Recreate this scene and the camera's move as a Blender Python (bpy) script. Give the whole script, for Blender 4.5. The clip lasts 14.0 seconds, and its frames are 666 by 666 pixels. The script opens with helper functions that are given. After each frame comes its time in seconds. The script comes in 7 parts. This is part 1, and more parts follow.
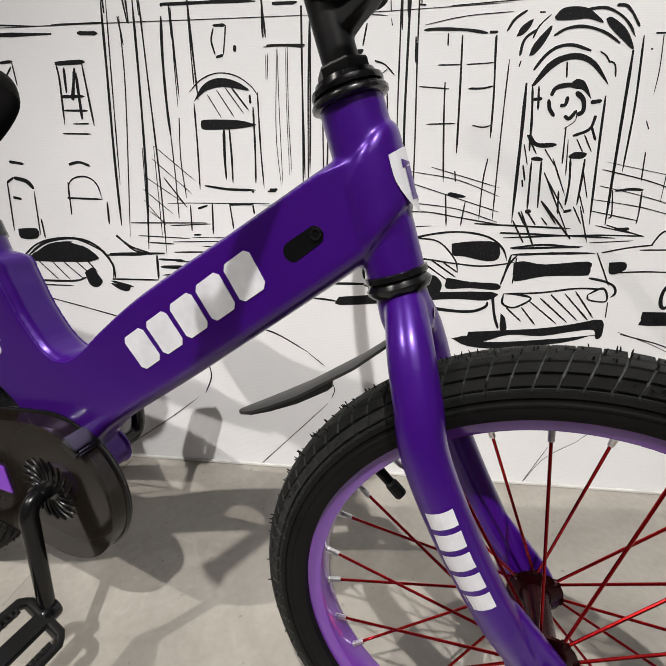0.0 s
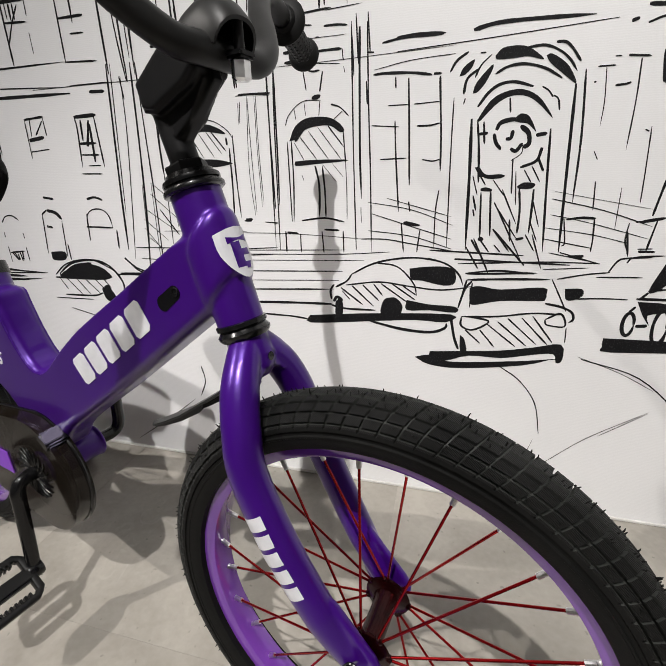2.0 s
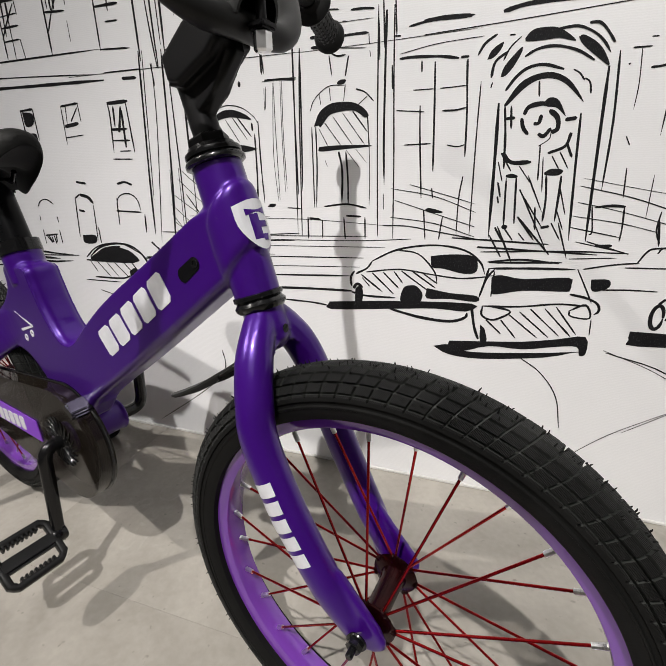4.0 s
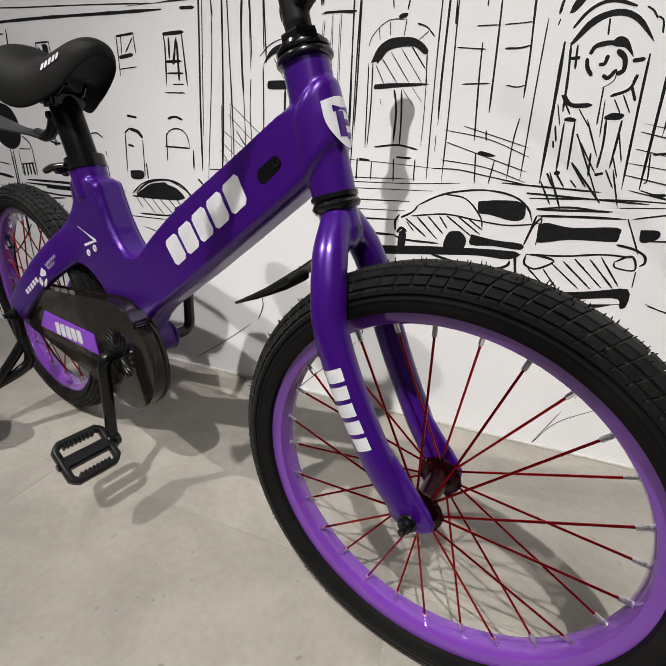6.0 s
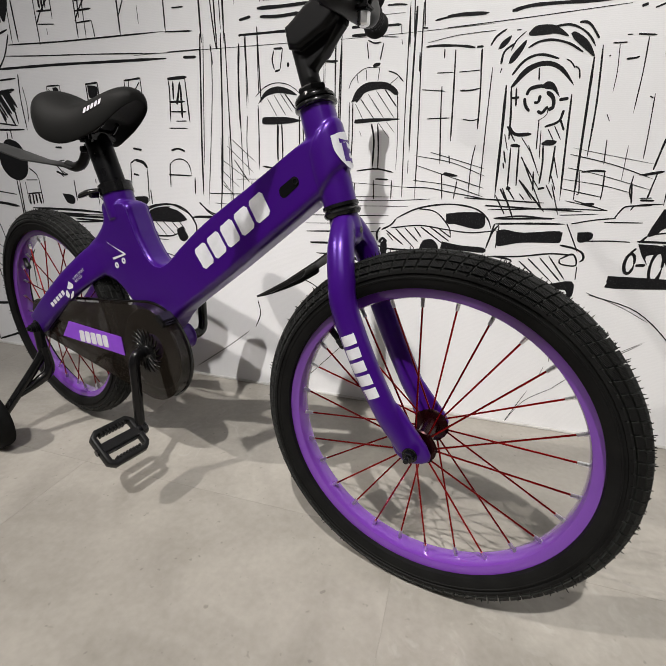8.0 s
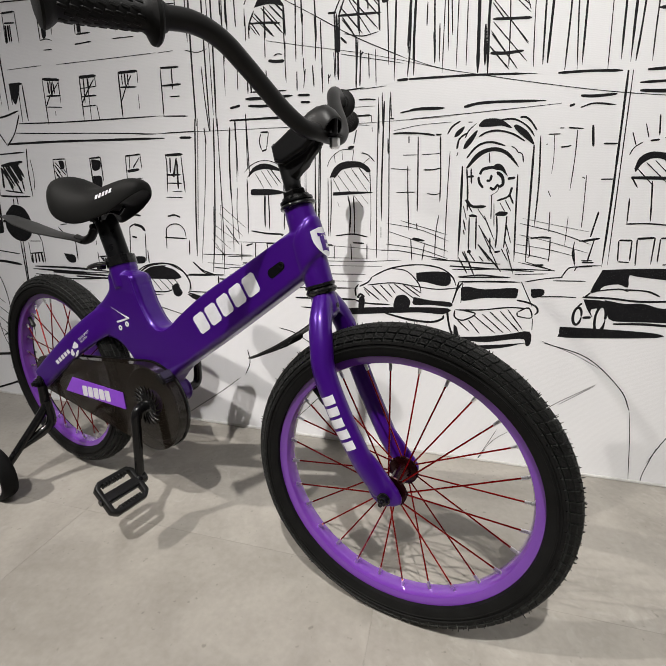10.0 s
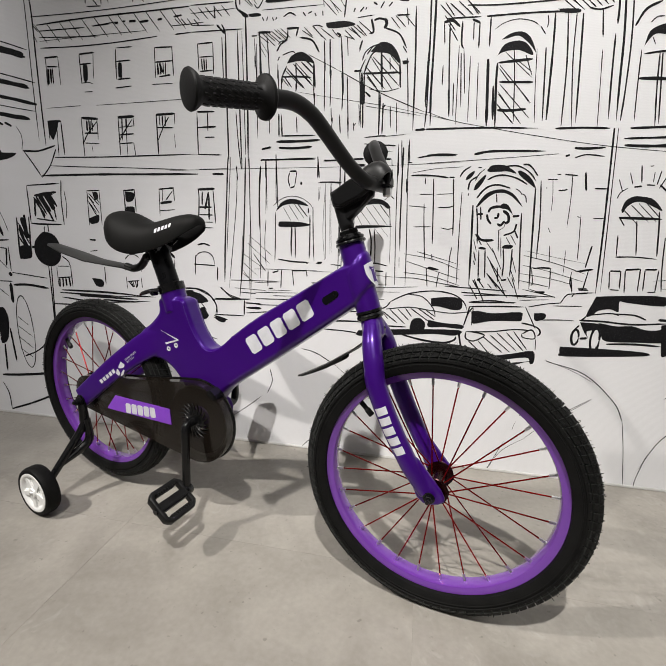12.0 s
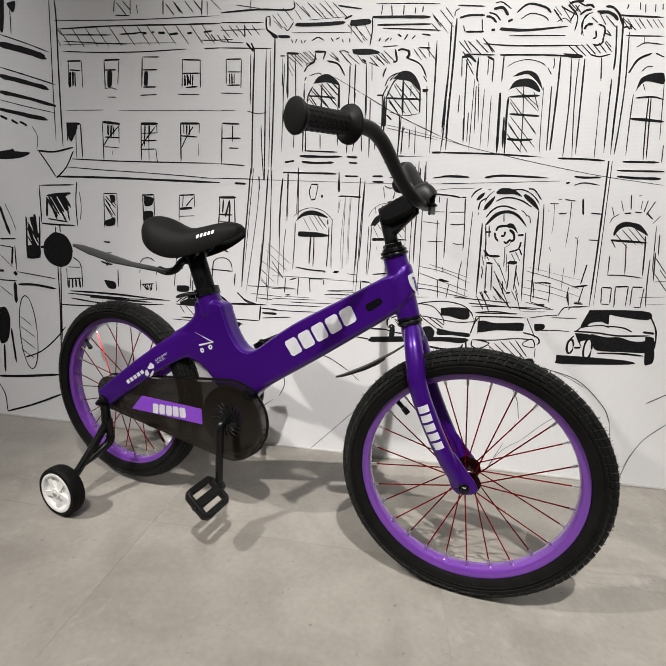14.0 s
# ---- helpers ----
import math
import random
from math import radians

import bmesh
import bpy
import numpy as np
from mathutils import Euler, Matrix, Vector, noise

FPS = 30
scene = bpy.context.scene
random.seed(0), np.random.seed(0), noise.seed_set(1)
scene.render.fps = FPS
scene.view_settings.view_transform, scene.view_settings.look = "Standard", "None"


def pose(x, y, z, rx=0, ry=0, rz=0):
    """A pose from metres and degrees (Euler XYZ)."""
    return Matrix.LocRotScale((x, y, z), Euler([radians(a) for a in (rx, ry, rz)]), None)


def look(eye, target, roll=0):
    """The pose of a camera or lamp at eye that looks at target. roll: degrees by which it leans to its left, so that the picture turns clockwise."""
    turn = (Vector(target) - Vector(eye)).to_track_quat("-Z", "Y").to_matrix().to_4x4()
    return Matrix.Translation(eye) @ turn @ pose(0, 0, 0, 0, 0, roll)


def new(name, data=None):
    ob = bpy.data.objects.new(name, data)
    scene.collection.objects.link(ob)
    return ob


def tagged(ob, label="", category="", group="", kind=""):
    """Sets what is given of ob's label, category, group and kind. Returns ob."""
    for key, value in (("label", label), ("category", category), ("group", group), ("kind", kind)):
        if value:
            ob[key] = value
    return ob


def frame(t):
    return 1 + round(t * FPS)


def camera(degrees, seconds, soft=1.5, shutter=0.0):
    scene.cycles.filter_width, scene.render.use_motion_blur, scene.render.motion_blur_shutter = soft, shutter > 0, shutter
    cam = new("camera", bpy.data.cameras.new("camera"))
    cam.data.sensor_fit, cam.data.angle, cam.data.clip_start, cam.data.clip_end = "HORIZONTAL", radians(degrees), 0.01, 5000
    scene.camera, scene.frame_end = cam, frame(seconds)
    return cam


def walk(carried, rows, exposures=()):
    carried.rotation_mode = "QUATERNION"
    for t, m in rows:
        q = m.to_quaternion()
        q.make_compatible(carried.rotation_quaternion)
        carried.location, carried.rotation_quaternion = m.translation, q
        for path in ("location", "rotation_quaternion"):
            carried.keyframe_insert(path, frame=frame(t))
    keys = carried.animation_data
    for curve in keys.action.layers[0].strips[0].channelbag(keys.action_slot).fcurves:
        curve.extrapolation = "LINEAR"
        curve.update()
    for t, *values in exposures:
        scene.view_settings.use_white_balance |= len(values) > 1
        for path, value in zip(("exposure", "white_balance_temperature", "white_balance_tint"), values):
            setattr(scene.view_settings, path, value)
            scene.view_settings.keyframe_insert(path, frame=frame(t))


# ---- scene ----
cam = camera(76.4, 14.0, soft=0.95)
PATH = [
    (0, (0.139, 0.046, 0.627), (-0.055, 1.916, -0.055), 0.3),
    (0.5, (0.188, 0.035, 0.625), (-0.106, 1.887, -0.072), -0.1),
    (1, (0.262, 0.032, 0.644), (-0.097, 1.866, -0.068), 0.6),
    (1.5, (0.301, 0.027, 0.669), (-0.14, 1.839, -0.053), -0.1),
    (2, (0.336, 0.025, 0.688), (-0.147, 1.838, -0.006), -1.2),
    (2.5, (0.346, 0.02, 0.692), (-0.199, 1.815, 0.001), -1.4),
    (2.7, (0.349, 0.02, 0.691), (-0.229, 1.808, 0.008), -1.8),
    (4.8, (0.34, 0.005, 0.649), (-0.283, 1.751, -0.102), 0.9),
    (5, (0.338, -0.007, 0.644), (-0.319, 1.72, -0.12), 0.9),
    (5.5, (0.35, -0.017, 0.631), (-0.291, 1.704, -0.162), 0.8),
    (6, (0.311, -0.049, 0.606), (-0.315, 1.67, -0.202), 2.2),
    (6.5, (0.302, -0.089, 0.595), (-0.24, 1.668, -0.191), 2.3),
    (7, (0.309, -0.128, 0.584), (-0.161, 1.664, -0.169), 2.6),
    (7.2, (0.31, -0.144, 0.587), (-0.175, 1.651, -0.151), 2.2),
    (9.3, (0.334, -0.239, 0.638), (-0.177, 1.593, 0.019), -0.1),
    (9.5, (0.345, -0.244, 0.651), (-0.151, 1.6, 0.058), -0.4),
    (10, (0.341, -0.265, 0.675), (-0.142, 1.593, 0.112), 0.4),
    (10.5, (0.329, -0.284, 0.693), (-0.155, 1.587, 0.176), 0.5),
    (11, (0.31, -0.302, 0.7), (-0.162, 1.573, 0.189), 0.8),
    (11.5, (0.281, -0.344, 0.701), (-0.11, 1.556, 0.215), 1.7),
    (12, (0.244, -0.384, 0.699), (-0.15, 1.52, 0.232), 1.0),
    (12.5, (0.211, -0.414, 0.692), (-0.13, 1.503, 0.235), 0.5),
    (13, (0.182, -0.437, 0.694), (-0.116, 1.491, 0.25), 1.5),
    (13.5, (0.15, -0.455, 0.698), (-0.106, 1.481, 0.266), 2.4),
    (14, (0.108, -0.471, 0.698), (-0.132, 1.47, 0.278), 3.1),
]
walk(cam, [(t, look(eye, target, roll)) for t, eye, target, roll in PATH], [(0, 0.05), (2.5, 0.0), (5, 0.0), (14, 0.0)])

# ---- world and lamps ----
world = bpy.data.worlds.new("world")
scene.world = world
world.use_nodes = True
world.node_tree.nodes["Background"].inputs[0].default_value = (0.95, 0.97, 1.0, 1)
world.node_tree.nodes["Background"].inputs[1].default_value = 0.02


def spot(name, eye, target, watts, size, angle, colour=(1.0, 0.962, 0.928), blend=0.6):
    data = bpy.data.lights.new(name, "SPOT")
    data.energy, data.shadow_soft_size, data.spot_size, data.spot_blend, data.color = watts, size, radians(angle), blend, colour
    lamp = new(name, data)
    lamp.matrix_world = look(eye, target)
    return lamp


spot("spot_lamp_left", (-1.8, -0.80, 2.6), (0.02, 0.44, 0.0), 280, 0.018, 35, (1.0, 0.948, 0.895), 0.9)
# unseen spot added to brighten the far left of the wall
spot("wall_fill_far_left", (-1.9, -1.0, 2.9), (-1.6, 0.84, 0.30), 172, 0.03, 54, (1.0, 0.98, 0.985), 1.0)
spot("spot_lamp_middle", (0.30, -1.50, 3.80), (0.66, 0.80, 0.22), 735, 0.030, 54, (1.0, 0.972, 0.940), 1.0)
# soft area light added as overhead fill; no such fitting is known
glow = bpy.data.lights.new("overhead_fill", "AREA")
glow.energy, glow.size, glow.color = 12, 2.0, (1.0, 0.96, 0.92)
glow_lamp = new("overhead_fill", glow)
glow_lamp.matrix_world = look((0.6, -1.6, 2.9), (0.3, 0.0, 0.0))


# ---- materials ----
def material(name, colour, rough=0.5, metal=0.0, coat=0.0, spec=0.5):
    m = bpy.data.materials.new(name)
    m.use_nodes = True
    b = m.node_tree.nodes["Principled BSDF"]
    b.inputs["Base Color"].default_value = (*colour, 1)
    b.inputs["Roughness"].default_value = rough
    b.inputs["Metallic"].default_value = metal
    b.inputs["Coat Weight"].default_value = coat
    b.inputs["Specular IOR Level"].default_value = spec
    return m


def mottled(name, dark, light, scale, rough=(0.4, 0.6), bump=0.0, fine=120.0, metal=0.0, coat=0.0, spec=0.5, detail=6.0, depth=0.001):
    """Two scales of noise between two colours, with roughness and fine relief that follow them."""
    m = material(name, light, rough[0], metal, coat, spec)
    n, l = m.node_tree.nodes, m.node_tree.links
    b = n["Principled BSDF"]
    where = n.new("ShaderNodeTexCoord")
    big, small, mix = n.new("ShaderNodeTexNoise"), n.new("ShaderNodeTexNoise"), n.new("ShaderNodeMath")
    big.inputs["Scale"].default_value, big.inputs["Detail"].default_value = scale, detail
    small.inputs["Scale"].default_value, small.inputs["Detail"].default_value = fine, 3.0
    mix.operation = "MULTIPLY_ADD"
    mix.inputs[1].default_value = 0.35
    ramp, gloss = n.new("ShaderNodeValToRGB"), n.new("ShaderNodeMapRange")
    ramp.color_ramp.elements[0].position, ramp.color_ramp.elements[1].position = 0.42, 0.92
    ramp.color_ramp.elements[0].color, ramp.color_ramp.elements[1].color = (*dark, 1), (*light, 1)
    gloss.inputs["To Min"].default_value, gloss.inputs["To Max"].default_value = rough
    for node in (big, small):
        l.new(where.outputs["Object"], node.inputs["Vector"])
    l.new(small.outputs["Fac"], mix.inputs[0])
    l.new(big.outputs["Fac"], mix.inputs[2])
    l.new(mix.outputs[0], ramp.inputs["Fac"])
    l.new(ramp.outputs["Color"], b.inputs["Base Color"])
    l.new(big.outputs["Fac"], gloss.inputs["Value"])
    l.new(gloss.outputs["Result"], b.inputs["Roughness"])
    if bump:
        relief = n.new("ShaderNodeBump")
        relief.inputs["Strength"].default_value, relief.inputs["Distance"].default_value = bump, depth
        l.new(small.outputs["Fac"], relief.inputs["Height"])
        l.new(relief.outputs["Normal"], b.inputs["Normal"])
    return m


M_WALL = mottled("printed_wallpaper", (0.718, 0.717, 0.722), (0.781, 0.778, 0.785), 3.0, (0.55, 0.7), 0.25, 420.0, depth=0.0006)
_n, _l = M_WALL.node_tree.nodes, M_WALL.node_tree.links
_weave, _at, _ripple, _tone, _mix = (_n.new("ShaderNodeTexWave"), _n.new("ShaderNodeTexCoord"), _n.new("ShaderNodeBump"), _n.new("ShaderNodeMapRange"), _n.new("ShaderNodeMix"))
_weave.bands_direction = "Z"
_weave.inputs["Scale"].default_value, _weave.inputs["Distortion"].default_value = 95.0, 4.0
_weave.inputs["Detail"].default_value, _weave.inputs["Detail Scale"].default_value = 3.0, 1.6
_ripple.inputs["Strength"].default_value, _ripple.inputs["Distance"].default_value = 0.16, 0.0003
_tone.inputs["To Min"].default_value, _tone.inputs["To Max"].default_value = 0.962, 1.0
_mix.data_type, _mix.blend_type = "RGBA", "MULTIPLY"
_mix.inputs["Factor"].default_value = 1.0
_l.new(_at.outputs["Object"], _weave.inputs["Vector"])
_l.new(_weave.outputs["Fac"], _ripple.inputs["Height"])
_l.new(_weave.outputs["Fac"], _tone.inputs["Value"])
_l.new(_n["Color Ramp"].outputs["Color"], _mix.inputs[6])
_l.new(_tone.outputs["Result"], _mix.inputs[7])
_l.new(_mix.outputs[2], _n["Principled BSDF"].inputs["Base Color"])
_l.new(_n["Bump"].outputs["Normal"], _ripple.inputs["Normal"])
_l.new(_ripple.outputs["Normal"], _n["Principled BSDF"].inputs["Normal"])
M_INK = mottled("black_ink", (0.005, 0.005, 0.006), (0.009, 0.009, 0.010), 40.0, (0.55, 0.7), 0.15, 420.0, depth=0.0004, spec=0.15)
# the weave of the paper shows through the ink as pale specks
_n, _l = M_INK.node_tree.nodes, M_INK.node_tree.links
_at, _map, _speck, _edge, _mix = (_n.new("ShaderNodeTexCoord"), _n.new("ShaderNodeMapping"), _n.new("ShaderNodeTexNoise"), _n.new("ShaderNodeMapRange"), _n.new("ShaderNodeMix"))
_map.inputs["Scale"].default_value = (520.0, 1.0, 300.0)
_speck.inputs["Scale"].default_value, _speck.inputs["Detail"].default_value = 1.0, 1.0
_edge.inputs["From Min"].default_value, _edge.inputs["From Max"].default_value, _edge.inputs["To Max"].default_value = 0.58, 0.78, 0.04
_mix.data_type = "RGBA"
_mix.inputs[7].default_value = (0.74, 0.74, 0.745, 1)
_l.new(_at.outputs["Object"], _map.inputs["Vector"])
_l.new(_map.outputs["Vector"], _speck.inputs["Vector"])
_l.new(_speck.outputs["Fac"], _edge.inputs["Value"])
_l.new(_edge.outputs["Result"], _mix.inputs["Factor"])
_l.new(_n["Color Ramp"].outputs["Color"], _mix.inputs[6])
_l.new(_mix.outputs[2], _n["Principled BSDF"].inputs["Base Color"])
M_FLOOR = mottled("concrete_floor", (0.220, 0.204, 0.178), (0.332, 0.310, 0.275), 5.0, (0.30, 0.5), 0.12, 90.0, detail=9.0)
M_FLOOR.node_tree.nodes["Noise Texture"].inputs["Distortion"].default_value = 1.2
_n, _l = M_FLOOR.node_tree.nodes, M_FLOOR.node_tree.links
_place, _tile, _shift = _n.new("ShaderNodeNewGeometry"), _n.new("ShaderNodeObjectInfo"), _n.new("ShaderNodeVectorMath")
_shift.operation = "MULTIPLY_ADD"
_shift.inputs[1].default_value = (7.0, 3.0, 5.0)
_l.new(_tile.outputs["Random"], _shift.inputs[0])
_l.new(_place.outputs["Position"], _shift.inputs[2])
for _node in ("Noise Texture", "Noise Texture.001"):
    _l.new(_shift.outputs[0], _n[_node].inputs["Vector"])
_scuff, _patch, _both, _pale, _spot, _dot, _dark = (_n.new("ShaderNodeTexNoise"), _n.new("ShaderNodeTexNoise"), _n.new("ShaderNodeMath"), _n.new("ShaderNodeMix"),
                                                    _n.new("ShaderNodeTexNoise"), _n.new("ShaderNodeMapRange"), _n.new("ShaderNodeMix"))
_scuff.inputs["Scale"].default_value, _scuff.inputs["Detail"].default_value, _scuff.inputs["Distortion"].default_value = 26.0, 6.0, 1.6
_patch.inputs["Scale"].default_value, _patch.inputs["Detail"].default_value = 2.6, 2.0
_spot.inputs["Scale"].default_value, _spot.inputs["Detail"].default_value = 85.0, 1.0
_worn, _area = _n.new("ShaderNodeMapRange"), _n.new("ShaderNodeMapRange")
_worn.inputs["From Min"].default_value, _worn.inputs["From Max"].default_value, _worn.inputs["To Max"].default_value = 0.54, 0.74, 0.26
_area.inputs["From Min"].default_value, _area.inputs["From Max"].default_value = 0.50, 0.62
_dot.inputs["From Min"].default_value, _dot.inputs["From Max"].default_value, _dot.inputs["To Max"].default_value = 0.72, 0.80, 0.45
_both.operation = "MULTIPLY"
_pale.data_type = _dark.data_type = "RGBA"
_pale.inputs[7].default_value, _dark.inputs[7].default_value = (0.47, 0.455, 0.425, 1), (0.10, 0.09, 0.08, 1)
for _node in (_scuff, _patch, _spot):
    _l.new(_shift.outputs[0], _node.inputs["Vector"])
_l.new(_scuff.outputs["Fac"], _worn.inputs["Value"])
_l.new(_patch.outputs["Fac"], _area.inputs["Value"])
_l.new(_worn.outputs["Result"], _both.inputs[0])
_l.new(_area.outputs["Result"], _both.inputs[1])
_l.new(_both.outputs[0], _pale.inputs["Factor"])
_l.new(_n["Color Ramp"].outputs["Color"], _pale.inputs[6])
_l.new(_spot.outputs["Fac"], _dot.inputs["Value"])
_l.new(_dot.outputs["Result"], _dark.inputs["Factor"])
_l.new(_pale.outputs[2], _dark.inputs[6])
_l.new(_dark.outputs[2], _n["Principled BSDF"].inputs["Base Color"])
M_JOINT = mottled("tile_joint", (0.26, 0.243, 0.215), (0.35, 0.33, 0.295), 30.0, (0.6, 0.8))
M_TRIM = mottled("pale_sealant", (0.52, 0.51, 0.49), (0.70, 0.69, 0.67), 14.0, (0.5, 0.7), 0.2, 200.0)
M_CEIL = mottled("ceiling_paint", (0.6, 0.59, 0.58), (0.7, 0.69, 0.68), 4.0, (0.7, 0.8))
M_PURPLE = mottled("purple_frame_paint", (0.038, 0.0027, 0.158), (0.047, 0.0036, 0.184), 9.0, (0.26, 0.34), 0.03, 900.0, metal=0.30, coat=0.4, depth=0.0003, spec=0.3)
M_RIM = mottled("violet_rim_paint", (0.146, 0.040, 0.318), (0.165, 0.046, 0.350), 12.0, (0.09, 0.14), 0.03, 500.0, metal=0.15, coat=0.7, depth=0.0003)
M_BLACK = mottled("satin_black_metal", (0.0040, 0.0040, 0.0044), (0.0070, 0.0070, 0.0075), 20.0, (0.36, 0.48), 0.08, 600.0, depth=0.0004, spec=0.17)
M_BAR = mottled("satin_bar_enamel", (0.0075, 0.0075, 0.0074), (0.012, 0.012, 0.0117), 20.0, (0.40, 0.5), 0.08, 600.0, depth=0.0004, spec=0.26)
M_POST = mottled("seat_post_enamel", (0.0030, 0.0031, 0.0036), (0.0045, 0.0046, 0.0052), 20.0, (0.24, 0.32), 0.04, 500.0, depth=0.0004, spec=0.12)
M_GLOSS = mottled("gloss_black_metal", (0.0030, 0.0030, 0.0034), (0.0050, 0.0050, 0.0055), 20.0, (0.16, 0.26), 0.04, 500.0, coat=0.35, depth=0.0004, spec=0.25)
M_RUBBER = mottled("tyre_rubber", (0.0045, 0.0045, 0.0045), (0.0085, 0.0085, 0.0082), 30.0, (0.5, 0.7), 0.3, 500.0, depth=0.0008, spec=0.10)
M_GRIP = mottled("grip_rubber", (0.0040, 0.0040, 0.0040), (0.0075, 0.0075, 0.0075), 30.0, (0.5, 0.65), 0.3, 700.0, depth=0.0005, spec=0.2)
M_SADDLE = mottled("saddle_vinyl", (0.0050, 0.0050, 0.0047), (0.0090, 0.0090, 0.0086), 14.0, (0.55, 0.7), 0.35, 800.0, depth=0.0005, spec=0.12)
M_PLASTIC = mottled("black_plastic", (0.0050, 0.0050, 0.0050), (0.0090, 0.0090, 0.0090), 25.0, (0.36, 0.5), 0.2, 500.0, depth=0.0005, spec=0.22)
M_MUD = mottled("grey_black_plastic", (0.014, 0.014, 0.014), (0.023, 0.023, 0.022), 25.0, (0.40, 0.5), 0.15, 500.0, depth=0.0004, spec=0.28)
M_RED = mottled("red_anodised_steel", (0.30, 0.008, 0.010), (0.38, 0.011, 0.013), 5.0, (0.17, 0.26), metal=0.95)
M_HUB = mottled("dark_red_hub", (0.009, 0.0013, 0.0015), (0.024, 0.0024, 0.003), 60.0, (0.16, 0.28), metal=0.7)
M_STEEL = mottled("bright_steel", (0.62, 0.62, 0.62), (0.80, 0.80, 0.80), 60.0, (0.22, 0.36), metal=1.0)
M_WHITE = mottled("white_decal", (0.52, 0.52, 0.55), (0.66, 0.66, 0.69), 40.0, (0.3, 0.42))
M_WHITEPL = mottled("white_plastic", (0.72, 0.72, 0.70), (0.82, 0.82, 0.80), 15.0, (0.35, 0.45), 0.05, 300.0)
M_VIOLET = mottled("violet_label", (0.19, 0.045, 0.47), (0.23, 0.06, 0.53), 30.0, (0.25, 0.35))
M_SMOKE = material("smoky_brown_plastic", (0.0105, 0.0078, 0.0056), 0.10, coat=0.12, spec=0.38)
_b = M_SMOKE.node_tree.nodes["Principled BSDF"]
_b.inputs["Alpha"].default_value = 0.79
M_AMBER = mottled("amber_reflector", (0.20, 0.095, 0.008), (0.30, 0.15, 0.012), 60.0, (0.12, 0.2), coat=0.5)


# tread rubber with the fine slanting ribs of its blocks
M_TREAD = M_RUBBER.copy()
M_TREAD.name = "tread_rubber"
_n, _l = M_TREAD.node_tree.nodes, M_TREAD.node_tree.links
_wave, _where, _bump = _n.new("ShaderNodeTexWave"), _n.new("ShaderNodeTexCoord"), _n.new("ShaderNodeBump")
_wave.bands_direction = "DIAGONAL"
_wave.inputs["Scale"].default_value = 300.0
_bump.inputs["Strength"].default_value, _bump.inputs["Distance"].default_value = 1.0, 0.0008
_l.new(_where.outputs["Object"], _wave.inputs["Vector"])
_l.new(_wave.outputs["Fac"], _bump.inputs["Height"])
_l.new(_bump.outputs["Normal"], _n["Principled BSDF"].inputs["Normal"])
_n["Principled BSDF"].inputs["Specular IOR Level"].default_value = 0.22
# paler groove rubber: light caught on the block edges, put into the colour
M_GROOVE = mottled("lit_edge_groove_rubber", (0.020, 0.0215, 0.020), (0.036, 0.038, 0.035), 60.0, (0.5, 0.7), 0.2, 500.0, depth=0.0004, spec=0.2)


# ---- mesh tools ----
def part(name, bm, mat, parent=None, label="", m=None, smooth=True, category="", kind=""):
    mesh = bpy.data.meshes.new(name)
    bmesh.ops.recalc_face_normals(bm, faces=bm.faces)
    bm.to_mesh(mesh)
    bm.free()
    for one in (mat if isinstance(mat, (list, tuple)) else [mat]):
        mesh.materials.append(one)
    if smooth:
        mesh.polygons.foreach_set("use_smooth", [True] * len(mesh.polygons))
        mesh.set_sharp_from_angle(angle=radians(smooth if smooth is not True else 40))
    ob = new(name, mesh)
    if parent is not None:
        ob.parent = parent
    if m is not None:
        ob.matrix_local = m
    return tagged(ob, label=label, category=category, kind=kind)


def ring_join(bm, rings, close=True, caps=True):
    for a, b in zip(rings, rings[1:]):
        n = len(a)
        for i in range(n if close else n - 1):
            j = (i + 1) % n
            bm.faces.new((a[i], a[j], b[j], b[i]))
    if caps and close:
        bm.faces.new(rings[0][::-1])
        bm.faces.new(rings[-1])


def lathe(profile, segs=64, axis="Y", bm=None, closed=False, at=(0, 0, 0)):
    """Turn a profile of (radius, along) round an axis."""
    bm = bm or bmesh.new()
    rings = []
    for k in range(segs):
        a = 2 * math.pi * k / segs
        c, s = math.cos(a), math.sin(a)
        ring = []
        for r, h in profile:
            p = {"Y": (r * c, h, r * s), "Z": (r * c, r * s, h), "X": (h, r * c, r * s)}[axis]
            ring.append(bm.verts.new((p[0] + at[0], p[1] + at[1], p[2] + at[2])))
        rings.append(ring)
    n = len(profile)
    for k in range(segs):
        a, b = rings[k], rings[(k + 1) % segs]
        for i in range(n if closed else n - 1):
            j = (i + 1) % n
            bm.faces.new((a[i], a[j], b[j], b[i]))
    if not closed:
        for i, flip in ((0, False), (n - 1, True)):
            if profile[i][0] > 1e-6:
                loop = [r[i] for r in rings]
                bm.faces.new(loop if flip else loop[::-1])
    bmesh.ops.remove_doubles(bm, verts=bm.verts, dist=1e-6)
    return bm


def smooth_path(points, per=6):
    """A smooth curve through the points (Catmull-Rom)."""
    p = [Vector(q) for q in points]
    p = [2 * p[0] - p[1]] + p + [2 * p[-1] - p[-2]]
    out = []
    for a, b, c, d in zip(p, p[1:], p[2:], p[3:]):
        for k in range(per):
            t = k / per
            out.append(0.5 * (2 * b + (c - a) * t + (2 * a - 5 * b + 4 * c - d) * t * t + (3 * b - a - 3 * c + d) * t ** 3))
    out.append(p[-2])
    return out


